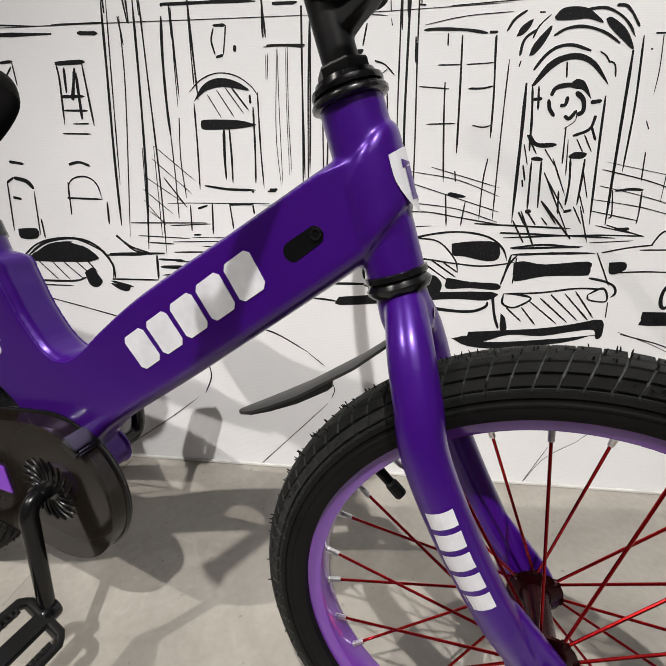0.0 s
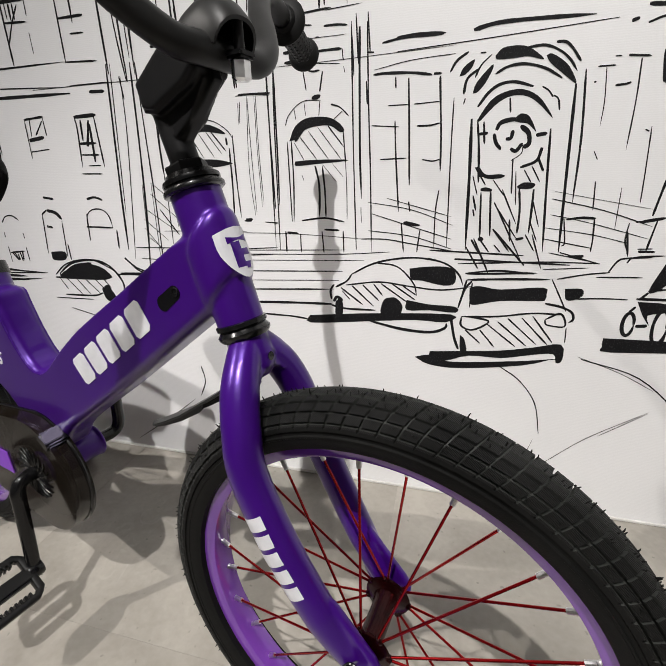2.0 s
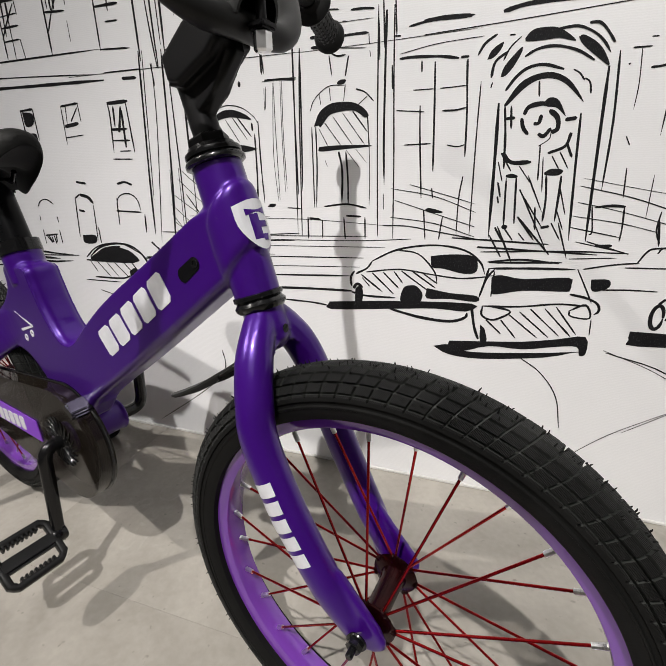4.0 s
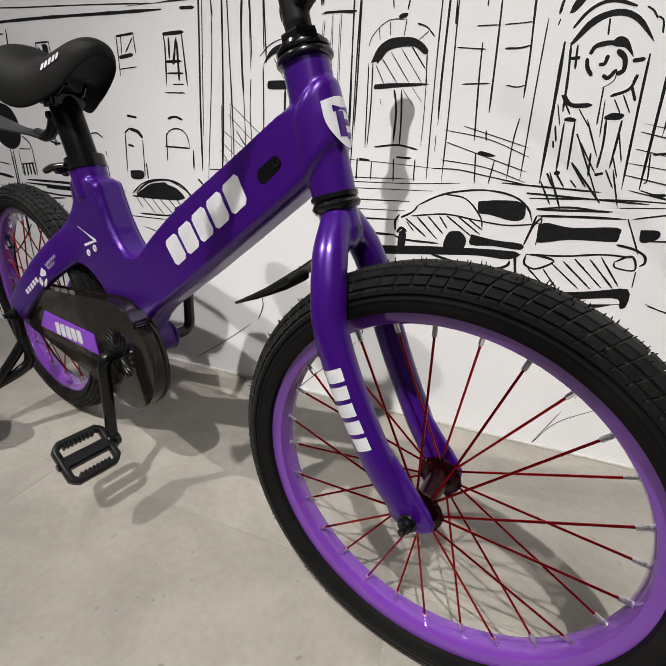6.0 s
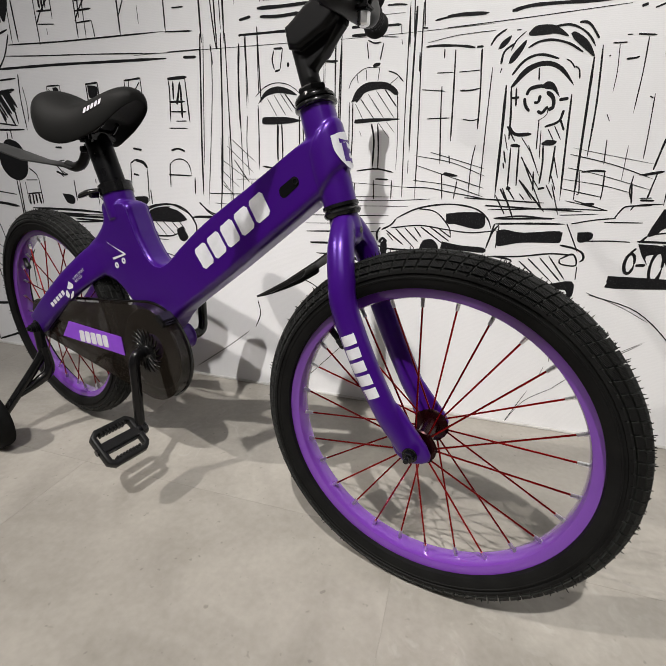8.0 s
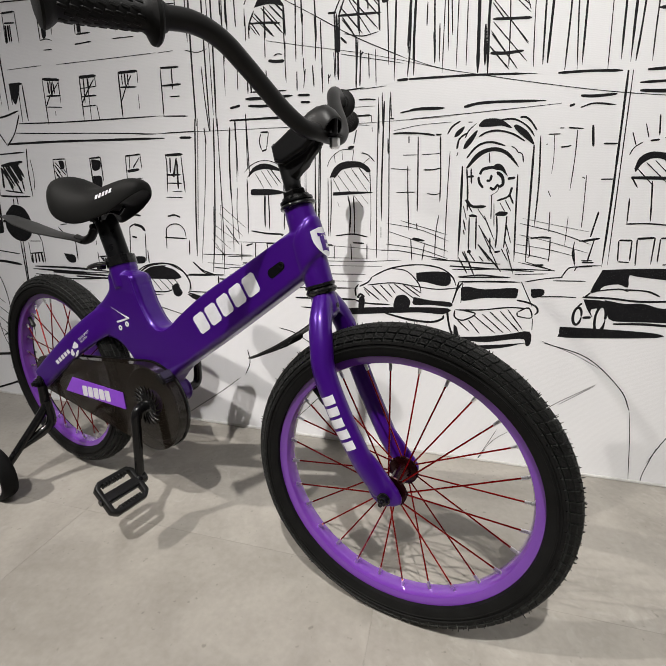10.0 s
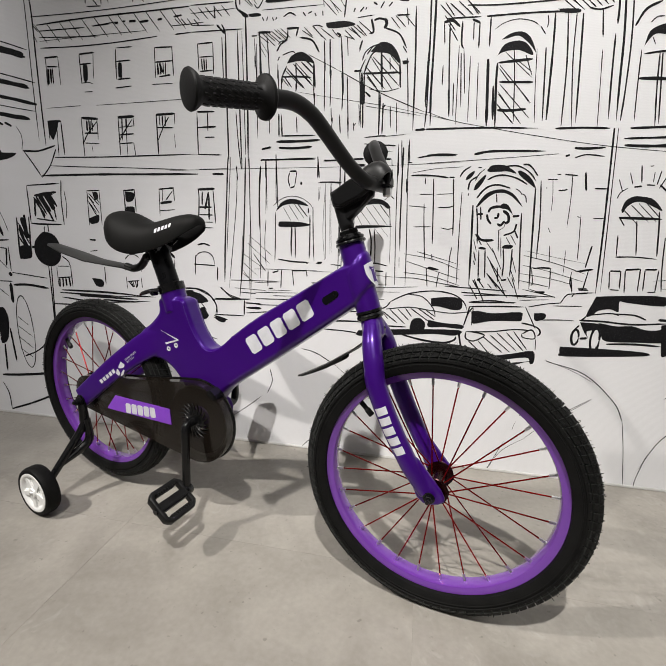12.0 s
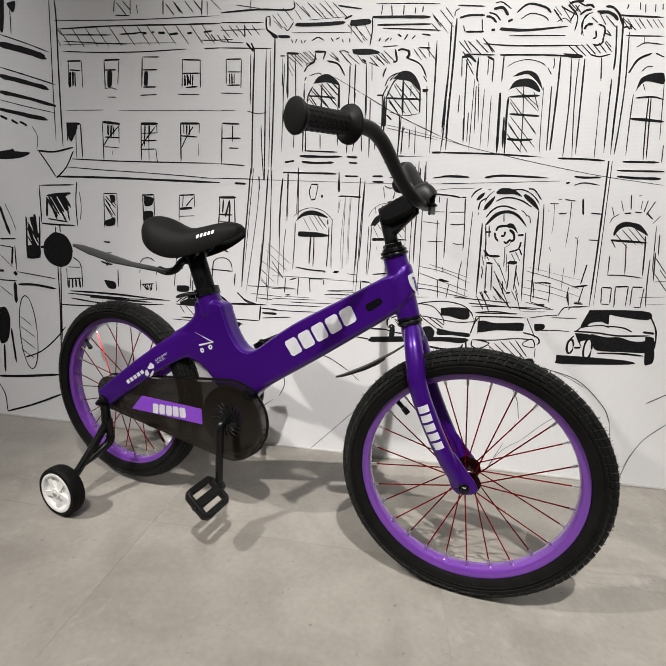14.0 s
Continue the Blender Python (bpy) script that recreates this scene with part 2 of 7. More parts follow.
def tube(points, radius, segs=16, bm=None, flat=1.0, up=(0, 1, 0), caps=True, square=2.0):
    """A tube along the points; radius: a number or one a point; flat: height over width; square: 2 is round, 4 boxy."""
    bm = bm or bmesh.new()
    pts = [Vector(p) for p in points]
    rad = radius if isinstance(radius, (list, tuple)) else [radius] * len(pts)
    if len(rad) != len(pts):
        rad = [float(r) for r in np.interp(np.linspace(0, 1, len(pts)), np.linspace(0, 1, len(rad)), rad)]
    side, rings = Vector(up), []
    for i, p in enumerate(pts):
        d = (pts[min(i + 1, len(pts) - 1)] - pts[max(i - 1, 0)]).normalized()
        side = side - side.dot(d) * d
        side.normalize()
        other = d.cross(side)
        ring = []
        for k in range(segs):
            a = 2 * math.pi * k / segs
            c, s = math.cos(a), math.sin(a)
            c = math.copysign(abs(c) ** (2 / square), c)
            s = math.copysign(abs(s) ** (2 / square), s)
            ring.append(bm.verts.new(p + rad[i] * (c * side + s * flat * other)))
        rings.append(ring)
    ring_join(bm, rings, caps=caps)
    return bm


def plate(outline, y0, y1, bm=None, bevel=0.0, segments=2):
    """An outline of (x, z), filled and thick from y0 to y1."""
    bm = bm or bmesh.new()
    a = [bm.verts.new((x, y0, z)) for x, z in outline]
    b = [bm.verts.new((x, y1, z)) for x, z in outline]
    faces = [bm.faces.new(a), bm.faces.new(b[::-1])]
    n = len(a)
    sides = [bm.faces.new((a[i], b[i], b[(i + 1) % n], a[(i + 1) % n])) for i in range(n)]
    if bevel:
        edges = {e for f in faces for e in f.edges}
        bmesh.ops.bevel(bm, geom=list(edges), offset=bevel, segments=segments, affect="EDGES", clamp_overlap=True)
    return bm


def block(x0, x1, y0, y1, z0, z1, bevel=0.0, bm=None, segments=2):
    own = bmesh.new()
    bmesh.ops.create_cube(own, size=1.0)
    for v in own.verts:
        v.co = ((x0 + x1) / 2 + v.co.x * (x1 - x0), (y0 + y1) / 2 + v.co.y * (y1 - y0), (z0 + z1) / 2 + v.co.z * (z1 - z0))
    if bevel:
        bmesh.ops.bevel(own, geom=own.edges[:], offset=bevel, segments=segments, affect="EDGES")
    return own if bm is None else absorb(bm, own)


def absorb(bm, other, m=None, index=None):
    """Adds another bmesh to bm, moved by m, with a material index."""
    made = {}
    for v in other.verts:
        made[v] = bm.verts.new(m @ v.co if m else v.co)
    for f in other.faces:
        g = bm.faces.new([made[v] for v in f.verts])
        g.material_index = f.material_index if index is None else index
    other.free()
    return bm


def oval(cx, cz, rx, rz, n=24, a0=0.0, a1=360.0):
    return [(cx + rx * math.cos(radians(a0 + (a1 - a0) * k / n)), cz + rz * math.sin(radians(a0 + (a1 - a0) * k / n))) for k in range(n + (a1 - a0 < 360))]


# ---- the room ----
WALL_Y = 0.847
room_wall = part("wall_back", block(-3.0, 3.0, WALL_Y, WALL_Y + 0.15, 0.0, 4.0), M_WALL, kind="structure", category="wall",
                 label="white wall printed with a black ink street drawing", smooth=False)
slab = part("floor", block(-3.0, 3.0, -3.2, WALL_Y, -0.12, -0.0006), M_JOINT, kind="structure", category="floor", label="smooth grey-beige concrete-look tiled floor", smooth=False)
TILE, JOINT = 0.688, 0.0004
tile_bm = block(JOINT / 2, TILE - JOINT / 2, JOINT / 2, TILE - JOINT / 2, -0.010, 0.0, 0.00015, segments=1)
tile_mesh = bpy.data.meshes.new("floor_tile")
tile_bm.to_mesh(tile_mesh)
tile_bm.free()
tile_mesh.materials.append(M_FLOOR)
for i in range(-4, 4):
    for j in range(-5, 1):
        t = new("floor_tile", tile_mesh)
        t.parent = slab
        t.location = (-0.420 + TILE * i, 0.392 - TILE + TILE * j, 0)
for i in range(-4, 4):
    t = new("floor_tile", tile_mesh)
    t.parent = slab
    t.location = (-0.420 + TILE * i, 0.392, 0)
    t.scale = (1, (WALL_Y - 0.392) / TILE, 1)
part("ceiling", block(-3.15, 3.15, -3.35, WALL_Y + 0.15, 4.0, 4.1), M_CEIL, kind="structure", category="ceiling", label="plain pale ceiling", smooth=False)
part("wall_left", block(-3.15, -3.0, -3.2, WALL_Y + 0.15, 0.0, 4.0), M_CEIL, kind="structure", category="wall", label="plain pale side wall", smooth=False)
part("wall_right", block(3.0, 3.15, -3.2, WALL_Y + 0.15, 0.0, 4.0), M_CEIL, kind="structure", category="wall", label="plain pale side wall", smooth=False)
part("wall_front", block(-3.15, 3.15, -3.35, -3.2, 0.0, 4.0), M_CEIL, kind="structure", category="wall", label="plain pale wall", smooth=False)
part("trim", block(-3.0, 3.0, WALL_Y - 0.0035, WALL_Y, 0.0, 0.007, 0.0012), M_TRIM, kind="structure", category="trim", label="thin pale sealant strip along the wall foot", smooth=False)


# ---- the street drawing on the wall: brush strokes in metres along and up the wall ----
SKETCH = {"name": "", "bm": None, "strokes": 0}
INK_Y = WALL_Y - 0.0003
pen = random.Random(7)


def layer():
    """Each stroke lies a hair over the one before, as ink does."""
    SKETCH["strokes"] += 1
    return INK_Y - 0.000003 * (SKETCH["strokes"] % 83)


def finish():
    if SKETCH["bm"] is not None:
        part(SKETCH["name"], SKETCH["bm"], M_INK, room_wall, smooth=False)


def sketch(name):
    """Begins the next drawn motif."""
    finish()
    SKETCH["name"], SKETCH["bm"] = name, bmesh.new()


def ink(width, *xz):
    """A tapered, slightly uneven brush stroke, its width in millimetres."""
    bm, y = SKETCH["bm"], layer()
    pts = smooth_path([(x, 0, z) for x, z in zip(xz[::2], xz[1::2])], 5 if len(xz) > 4 else 7)
    a, b = [], []
    first, last, phase = pen.uniform(0.35, 0.8), pen.uniform(0.15, 0.6), pen.uniform(0, 50)
    for i, p in enumerate(pts):
        t = i / (len(pts) - 1)
        d = (pts[min(i + 1, len(pts) - 1)] - pts[max(i - 1, 0)]).normalized()
        taper = min(1, first + 7 * t, last + 6 * (1 - t))
        w = 0.0005 * width * taper * (1 + 0.32 * noise.noise((phase + 40 * p.x, 3, 40 * p.z)))
        s = Vector((-d.z, 0, d.x)) * w
        a.append(bm.verts.new((p.x + s.x, y, p.z + s.z)))
        b.append(bm.verts.new((p.x - s.x, y, p.z - s.z)))
    for i in range(len(pts) - 1):
        bm.faces.new((a[i], a[i + 1], b[i + 1], b[i]))


def blot(*xz):
    """A filled black shape with a soft outline."""
    bm, y = SKETCH["bm"], layer()
    pts = [(x, 0, z) for x, z in zip(xz[::2], xz[1::2])]
    loop = smooth_path(pts + pts[:1], 3)[:-1]
    bm.faces.new([bm.verts.new((p.x, y, p.z)) for p in loop])


def disc(x, z, rx, rz):
    y, rough = layer(), [1 + 0.10 * noise.noise((9 * x, 0.35 * k, 5 * z)) for k in range(28)]
    SKETCH["bm"].faces.new([SKETCH["bm"].verts.new((x + (a - x) * w, y, z + (b - z) * w)) for (a, b), w in zip(oval(x, z, rx, rz, 28), rough)])


def loop(width, x, z, rx, rz):
    ink(width, *[v for p in oval(x, z, rx, rz, 12, 0, 359) for v in p])


def hatch(width, count, x0, z0, x1, z1, x2, z2, x3, z3):
    """Strokes at even steps from the first one to the last."""
    for k in range(count):
        t = k / max(1, count - 1) + pen.uniform(-0.15, 0.15) / count
        ink(width, x0 + (x2 - x0) * t, z0 + (z2 - z0) * t, x1 + (x3 - x1) * t, z1 + (z3 - z1) * t)


sketch("drawn_awning")
ink(11.9, -1.145, 1.240, -1.069, 1.224, -0.989, 1.202)
ink(3.4, -1.141, 1.270, -1.057, 1.246, -0.980, 1.221)
ink(3.4, -1.153, 1.179, -1.059, 1.155, -0.966, 1.130)
ink(11.3, -1.156, 1.156, -1.070, 1.137, -0.989, 1.116)
ink(9.6, -1.161, 1.110, -1.066, 1.091, -0.970, 1.069)
ink(2.6, -1.165, 1.085, -1.077, 1.067, -0.979, 1.050)
ink(9.8, -1.168, 1.059, -1.085, 1.041, -1.002, 1.028)
ink(7.2, -1.170, 1.038, -1.145, 1.028)
ink(7.2, -1.131, 1.026, -1.108, 1.015)
ink(7.2, -1.102, 1.022, -1.076, 1.010)
ink(2.7, -1.059, 1.008, -1.046, 0.986, -1.044, 0.963, -1.050, 0.940)
blot(-1.184, 0.931, -1.147, 0.936, -1.135, 0.940, -1.127, 0.932, -1.074, 0.929, -1.113, 0.912, -1.187, 0.907)
blot(-1.130, 1.363, -1.117, 1.363, -1.128, 1.283, -1.140, 1.285)
ink(3.4, -1.100, 1.336, -1.101, 1.302, -1.103, 1.269)
blot(-1.109, 1.355, -1.079, 1.359, -1.089, 1.329, -1.106, 1.346)
sketch("drawn_lamp_post")
ink(3.4, -0.967, 1.361, -0.970, 1.260, -0.975, 1.127, -0.979, 0.965)
ink(5.0, -0.949, 1.361, -0.947, 1.307, -0.951, 1.191, -0.954, 1.069, -0.956, 0.950)
ink(5.4, -1.048, 0.936, -0.988, 0.934, -0.921, 0.949)
ink(4.5, -1.042, 0.933, -1.014, 0.895, -0.987, 0.855)
ink(4.5, -0.921, 0.938, -0.950, 0.889, -0.987, 0.853)
sketch("drawn_street_sign")
ink(4.1, -1.053, 0.829, -0.927, 0.835)
ink(4.3, -1.053, 0.827, -1.055, 0.708)
ink(5.2, -1.055, 0.708, -1.006, 0.706, -0.935, 0.706)
ink(4.2, -0.917, 0.844, -0.925, 0.783, -0.925, 0.704)
ink(2.5, -0.910, 0.813, -0.907, 0.769, -0.913, 0.725)
ink(6.9, -1.028, 0.790, -1.034, 0.731)
ink(6.9, -1.020, 0.783, -0.997, 0.722)
ink(6.9, -1.002, 0.795, -0.964, 0.716)
ink(6.8, -0.985, 0.799, -0.953, 0.746)
ink(6.8, -0.973, 0.803, -0.951, 0.768)
ink(5.0, -1.023, 0.795, -0.952, 0.802)
ink(5.1, -0.961, 0.796, -0.953, 0.720)
ink(4.3, -1.030, 0.724, -0.955, 0.716)
ink(3.6, -1.113, 0.727, -1.121, 0.590)
ink(3.6, -1.121, 0.590, -1.073, 0.593)
ink(12.3, -1.080, 0.736, -1.078, 0.673, -1.068, 0.666)
ink(6.2, -1.108, 0.709, -1.073, 0.639)
ink(6.2, -1.110, 0.690, -1.078, 0.627)
ink(6.2, -1.113, 0.663, -1.076, 0.604)
ink(10.7, -1.116, 0.598, -1.080, 0.608)
ink(10.7, -1.115, 0.610, -1.081, 0.600)
ink(4.5, -1.070, 0.666, -1.073, 0.596)
disc(-1.003, 0.623, 0.054, 0.057)
ink(4.3, -1.005, 0.699, -1.008, 0.676)
ink(4.3, -0.990, 0.707, -0.990, 0.681)
ink(4.6, -1.009, 0.569, -1.013, 0.426, -1.026, 0.225)
ink(4.6, -0.998, 0.570, -1.008, 0.427, -1.015, 0.311)
ink(5.3, -1.065, 0.629, -1.055, 0.630)
sketch("drawn_bus")
ink(10.6, -1.206, 0.757, -1.194, 0.712, -1.178, 0.664)
ink(2.6, -1.187, 0.767, -1.167, 0.721, -1.154, 0.680)
ink(5.4, -1.219, 0.649, -1.156, 0.652)
ink(3.6, -1.222, 0.627, -1.170, 0.622)
ink(7.3, -1.174, 0.622, -1.184, 0.563)
ink(3.7, -1.165, 0.630, -1.168, 0.544)
ink(12.9, -1.178, 0.539, -1.168, 0.528)
ink(9.2, -1.233, 0.540, -1.217, 0.541)
ink(2.7, -1.226, 0.596, -1.178, 0.551)
ink(3.6, -1.166, 0.540, -1.023, 0.525)
ink(8.2, -1.167, 0.496, -1.105, 0.499, -1.022, 0.490)
ink(3.7, -1.237, 0.508, -1.170, 0.508)
ink(11.3, -1.179, 0.503, -1.182, 0.430)
ink(2.8, -1.240, 0.487, -1.194, 0.454)
loop(3.5, -1.145, 0.325, 0.034, 0.133)
ink(2.8, -1.171, 0.382, -1.129, 0.352)
ink(2.9, -1.177, 0.348, -1.120, 0.311)
ink(2.9, -1.178, 0.306, -1.124, 0.268)
ink(2.9, -1.180, 0.263, -1.133, 0.233)
blot(-1.249, 0.409, -1.226, 0.411, -1.213, 0.370, -1.226, 0.302, -1.247, 0.279, -1.264, 0.290)
ink(8.0, -1.248, 0.275, -1.256, 0.169)
ink(7.9, -1.213, 0.337, -1.207, 0.209)
sketch("drawn_street_corner")
ink(4.7, -1.165, 0.234, -1.102, 0.261, -1.043, 0.309, -0.999, 0.358)
ink(9.0, -1.282, 0.152, -1.187, 0.160, -1.035, 0.180)
ink(4.1, -1.286, 0.122, -1.267, 0.079, -1.265, 0.015)
ink(7.1, -1.265, 0.015, -1.151, 0.055, -1.030, 0.108)
ink(4.5, -1.005, 0.437, -0.918, 0.439, -0.832, 0.446)
ink(3.5, -0.968, 0.487, -0.804, 0.485, -0.614, 0.479)
ink(2.7, -0.967, 0.478, -0.831, 0.473, -0.608, 0.479)
ink(4.5, -0.970, 0.462, -0.823, 0.452, -0.631, 0.464)
sketch("drawn_town_house")
ink(2.3, -0.953, 1.307, -0.800, 1.306, -0.640, 1.308, -0.431, 1.315)
ink(3.9, -0.935, 1.284, -0.761, 1.291, -0.562, 1.293, -0.431, 1.295)
hatch(2.5, 12, -0.944, 1.288, -0.903, 1.234, -0.484, 1.294, -0.443, 1.242)
ink(3.2, -0.928, 1.268, -0.770, 1.267)
ink(2.4, -0.742, 1.268, -0.685, 1.270)
ink(6.3, -0.669, 1.271, -0.657, 1.271)
ink(5.5, -0.641, 1.274, -0.633, 1.273)
ink(6.3, -0.621, 1.272, -0.600, 1.272)
ink(5.4, -0.586, 1.268, -0.559, 1.270)
ink(5.4, -0.531, 1.270, -0.516, 1.271)
ink(4.6, -0.481, 1.273, -0.454, 1.276)
ink(1.6, -0.930, 1.241, -0.788, 1.244, -0.571, 1.246)
ink(3.2, -0.933, 1.223, -0.806, 1.220, -0.675, 1.222, -0.536, 1.229)
ink(3.1, -0.479, 1.230, -0.431, 1.232)
ink(2.5, -0.947, 1.284, -0.932, 1.267)
ink(2.5, -0.949, 1.260, -0.939, 1.238)
ink(1.7, -0.936, 1.057, -0.809, 1.060)
ink(1.6, -0.758, 1.059, -0.568, 1.062, -0.432, 1.065)
ink(3.4, -0.928, 0.914, -0.758, 0.912, -0.622, 0.913, -0.430, 0.915)
ink(2.6, -0.948, 0.889, -0.829, 0.884, -0.657, 0.879, -0.430, 0.870)
ink(6.1, -0.986, 0.859, -0.787, 0.861, -0.615, 0.860, -0.432, 0.859)
ink(2.4, -0.429, 1.112, -0.359, 1.111)
ink(1.6, -0.429, 1.064, -0.382, 1.066)
ink(3.3, -0.429, 0.914, -0.353, 0.911)
ink(2.5, -0.429, 0.872, -0.336, 0.873)
ink(5.8, -0.385, 0.859, -0.348, 0.858)
ink(4.5, -0.294, 1.310, -0.291, 1.280, -0.267, 1.260)
ink(3.7, -0.283, 1.311, -0.282, 1.286)
ink(2.2, -0.294, 1.310, -0.282, 1.311)
blot(-0.285, 1.277, -0.262, 1.264, -0.259, 1.256, -0.274, 1.259)
ink(3.8, -0.357, 1.290, -0.356, 1.258)
ink(5.3, -0.352, 1.245, -0.329, 1.222)
ink(4.6, -0.337, 1.245, -0.327, 1.225)
ink(3.0, -0.428, 1.297, -0.301, 1.296)
ink(2.2, -0.428, 1.277, -0.293, 1.280)
hatch(2.3, 5, -0.428, 1.290, -0.398, 1.258, -0.338, 1.290, -0.315, 1.264)
ink(2.3, -0.428, 1.248, -0.360, 1.245)
ink(3.0, -0.428, 1.232, -0.277, 1.230)
ink(4.7, -0.327, 1.225, -0.330, 1.071, -0.331, 0.886)
ink(3.2, -0.338, 1.215, -0.338, 1.081)
ink(3.9, -0.292, 1.228, -0.292, 1.058, -0.291, 0.873)
ink(4.8, -0.267, 1.257, -0.267, 1.139, -0.268, 1.023, -0.271, 0.881)
ink(2.4, -0.279, 1.225, -0.278, 1.058, -0.278, 0.910)
ink(2.4, -0.347, 1.064, -0.312, 1.057, -0.285, 1.063)
ink(4.4, -0.334, 0.904, -0.342, 0.798, -0.353, 0.661, -0.360, 0.540)
ink(2.1, -0.325, 0.904, -0.337, 0.769, -0.350, 0.616)
ink(2.5, -0.290, 0.903, -0.291, 0.870)
ink(2.1, -0.306, 0.881, -0.313, 0.769, -0.346, 0.519)
ink(4.5, -0.279, 0.903, -0.286, 0.769, -0.297, 0.616, -0.311, 0.495)
ink(3.0, -0.268, 0.902, -0.269, 0.769, -0.270, 0.616, -0.275, 0.485)
ink(1.5, -0.274, 0.683, -0.201, 0.623)
ink(1.5, -0.280, 0.661, -0.210, 0.600)
ink(1.5, -0.301, 0.632, -0.227, 0.583)
ink(1.5, -0.305, 0.608, -0.251, 0.563)
ink(1.6, -0.307, 0.589, -0.269, 0.542)
ink(1.6, -0.299, 0.569, -0.268, 0.545)
ink(1.6, -0.274, 0.683, -0.279, 0.521)
ink(1.6, -0.296, 0.680, -0.305, 0.548)
ink(2.3, -0.340, 0.546, -0.187, 0.548)
ink(1.6, -0.328, 0.522, -0.223, 0.518)
ink(2.4, -0.307, 0.509, -0.258, 0.507)
ink(1.2, -0.525, 0.870, -0.322, 0.872, -0.129, 0.873, 0.017, 0.874)
sketch("drawn_sash_window")
ink(5.0, -0.921, 1.196, -0.873, 1.197)
ink(2.6, -0.917, 1.194, -0.921, 1.123)
ink(2.5, -0.873, 1.196, -0.874, 1.120)
ink(4.2, -0.915, 1.172, -0.878, 1.170)
ink(5.1, -0.911, 1.166, -0.915, 1.124)
ink(4.2, -0.902, 1.166, -0.906, 1.127)
ink(4.2, -0.897, 1.166, -0.899, 1.124)
sketch("drawn_sash_window")
ink(4.9, -0.798, 1.199, -0.747, 1.201)
ink(3.3, -0.798, 1.198, -0.799, 1.121)
ink(2.5, -0.750, 1.199, -0.757, 1.132)
ink(4.1, -0.797, 1.172, -0.760, 1.173)
blot(-0.789, 1.169, -0.775, 1.169, -0.777, 1.130, -0.791, 1.128)
ink(2.5, -0.800, 1.121, -0.779, 1.123, -0.759, 1.118)
ink(2.5, -0.793, 1.097, -0.764, 1.097)
sketch("drawn_sash_window")
ink(3.2, -0.674, 1.208, -0.618, 1.208)
ink(4.1, -0.674, 1.206, -0.679, 1.126)
ink(4.0, -0.674, 1.173, -0.627, 1.174)
ink(4.9, -0.667, 1.169, -0.670, 1.129)
ink(4.9, -0.659, 1.169, -0.662, 1.128)
ink(4.1, -0.676, 1.126, -0.631, 1.127)
ink(3.3, -0.685, 1.103, -0.630, 1.106)
sketch("drawn_sash_window")
ink(3.9, -0.548, 1.201, -0.491, 1.200)
ink(3.2, -0.547, 1.200, -0.550, 1.123)
ink(3.2, -0.492, 1.200, -0.492, 1.125)
ink(4.0, -0.548, 1.164, -0.494, 1.165)
ink(3.2, -0.541, 1.161, -0.542, 1.130)
ink(4.8, -0.532, 1.161, -0.532, 1.130)
ink(3.2, -0.523, 1.163, -0.523, 1.132)
ink(4.0, -0.538, 1.126, -0.501, 1.129)
ink(2.4, -0.564, 1.107, -0.496, 1.107)
sketch("drawn_sash_window")
ink(3.8, -0.413, 1.202, -0.366, 1.203)
ink(3.1, -0.412, 1.202, -0.412, 1.135)
ink(3.1, -0.366, 1.202, -0.367, 1.125)
ink(3.1, -0.409, 1.169, -0.367, 1.169)
ink(3.9, -0.402, 1.165, -0.401, 1.135)
ink(4.7, -0.395, 1.165, -0.394, 1.136)
ink(3.1, -0.388, 1.165, -0.388, 1.136)
ink(3.9, -0.409, 1.133, -0.370, 1.134)
sketch("drawn_sash_window")
ink(6.1, -0.939, 1.019, -0.890, 1.019)
blot(-0.937, 1.018, -0.899, 1.019, -0.921, 0.970, -0.931, 0.970, -0.937, 0.988)
ink(2.7, -0.907, 1.004, -0.912, 0.917)
ink(4.4, -0.890, 1.019, -0.890, 0.920)
ink(3.5, -0.937, 1.018, -0.938, 0.966)
sketch("drawn_sash_window")
ink(7.7, -0.815, 1.026, -0.756, 1.021)
ink(3.5, -0.815, 1.024, -0.817, 0.908)
ink(3.5, -0.760, 1.015, -0.797, 0.980, -0.814, 0.957)
ink(4.3, -0.809, 0.982, -0.758, 0.981)
ink(2.6, -0.760, 1.021, -0.762, 0.962)
ink(2.6, -0.814, 0.954, -0.760, 0.951)
ink(2.6, -0.798, 1.020, -0.800, 0.991)
ink(2.6, -0.790, 1.021, -0.790, 0.988)
ink(2.6, -0.780, 1.021, -0.780, 0.995)
ink(1.7, -0.786, 0.943, -0.786, 0.928)
sketch("drawn_sash_window")
ink(7.5, -0.687, 1.023, -0.630, 1.024)
ink(3.5, -0.686, 1.023, -0.689, 0.916)
ink(2.5, -0.672, 1.019, -0.675, 0.983)
ink(2.6, -0.661, 1.019, -0.664, 0.913)
ink(3.4, -0.639, 1.016, -0.674, 0.976, -0.691, 0.953)
ink(4.2, -0.687, 0.974, -0.636, 0.976)
ink(2.5, -0.686, 0.995, -0.634, 0.998)
ink(3.4, -0.688, 0.949, -0.640, 0.951)
ink(2.6, -0.640, 0.951, -0.636, 0.912)
ink(2.5, -0.635, 1.020, -0.634, 0.995)
sketch("drawn_sash_window")
ink(6.5, -0.558, 1.026, -0.496, 1.027)
ink(4.2, -0.557, 1.025, -0.558, 0.912)
ink(3.3, -0.516, 1.019, -0.537, 0.990, -0.556, 0.956)
ink(4.1, -0.557, 0.991, -0.503, 0.989)
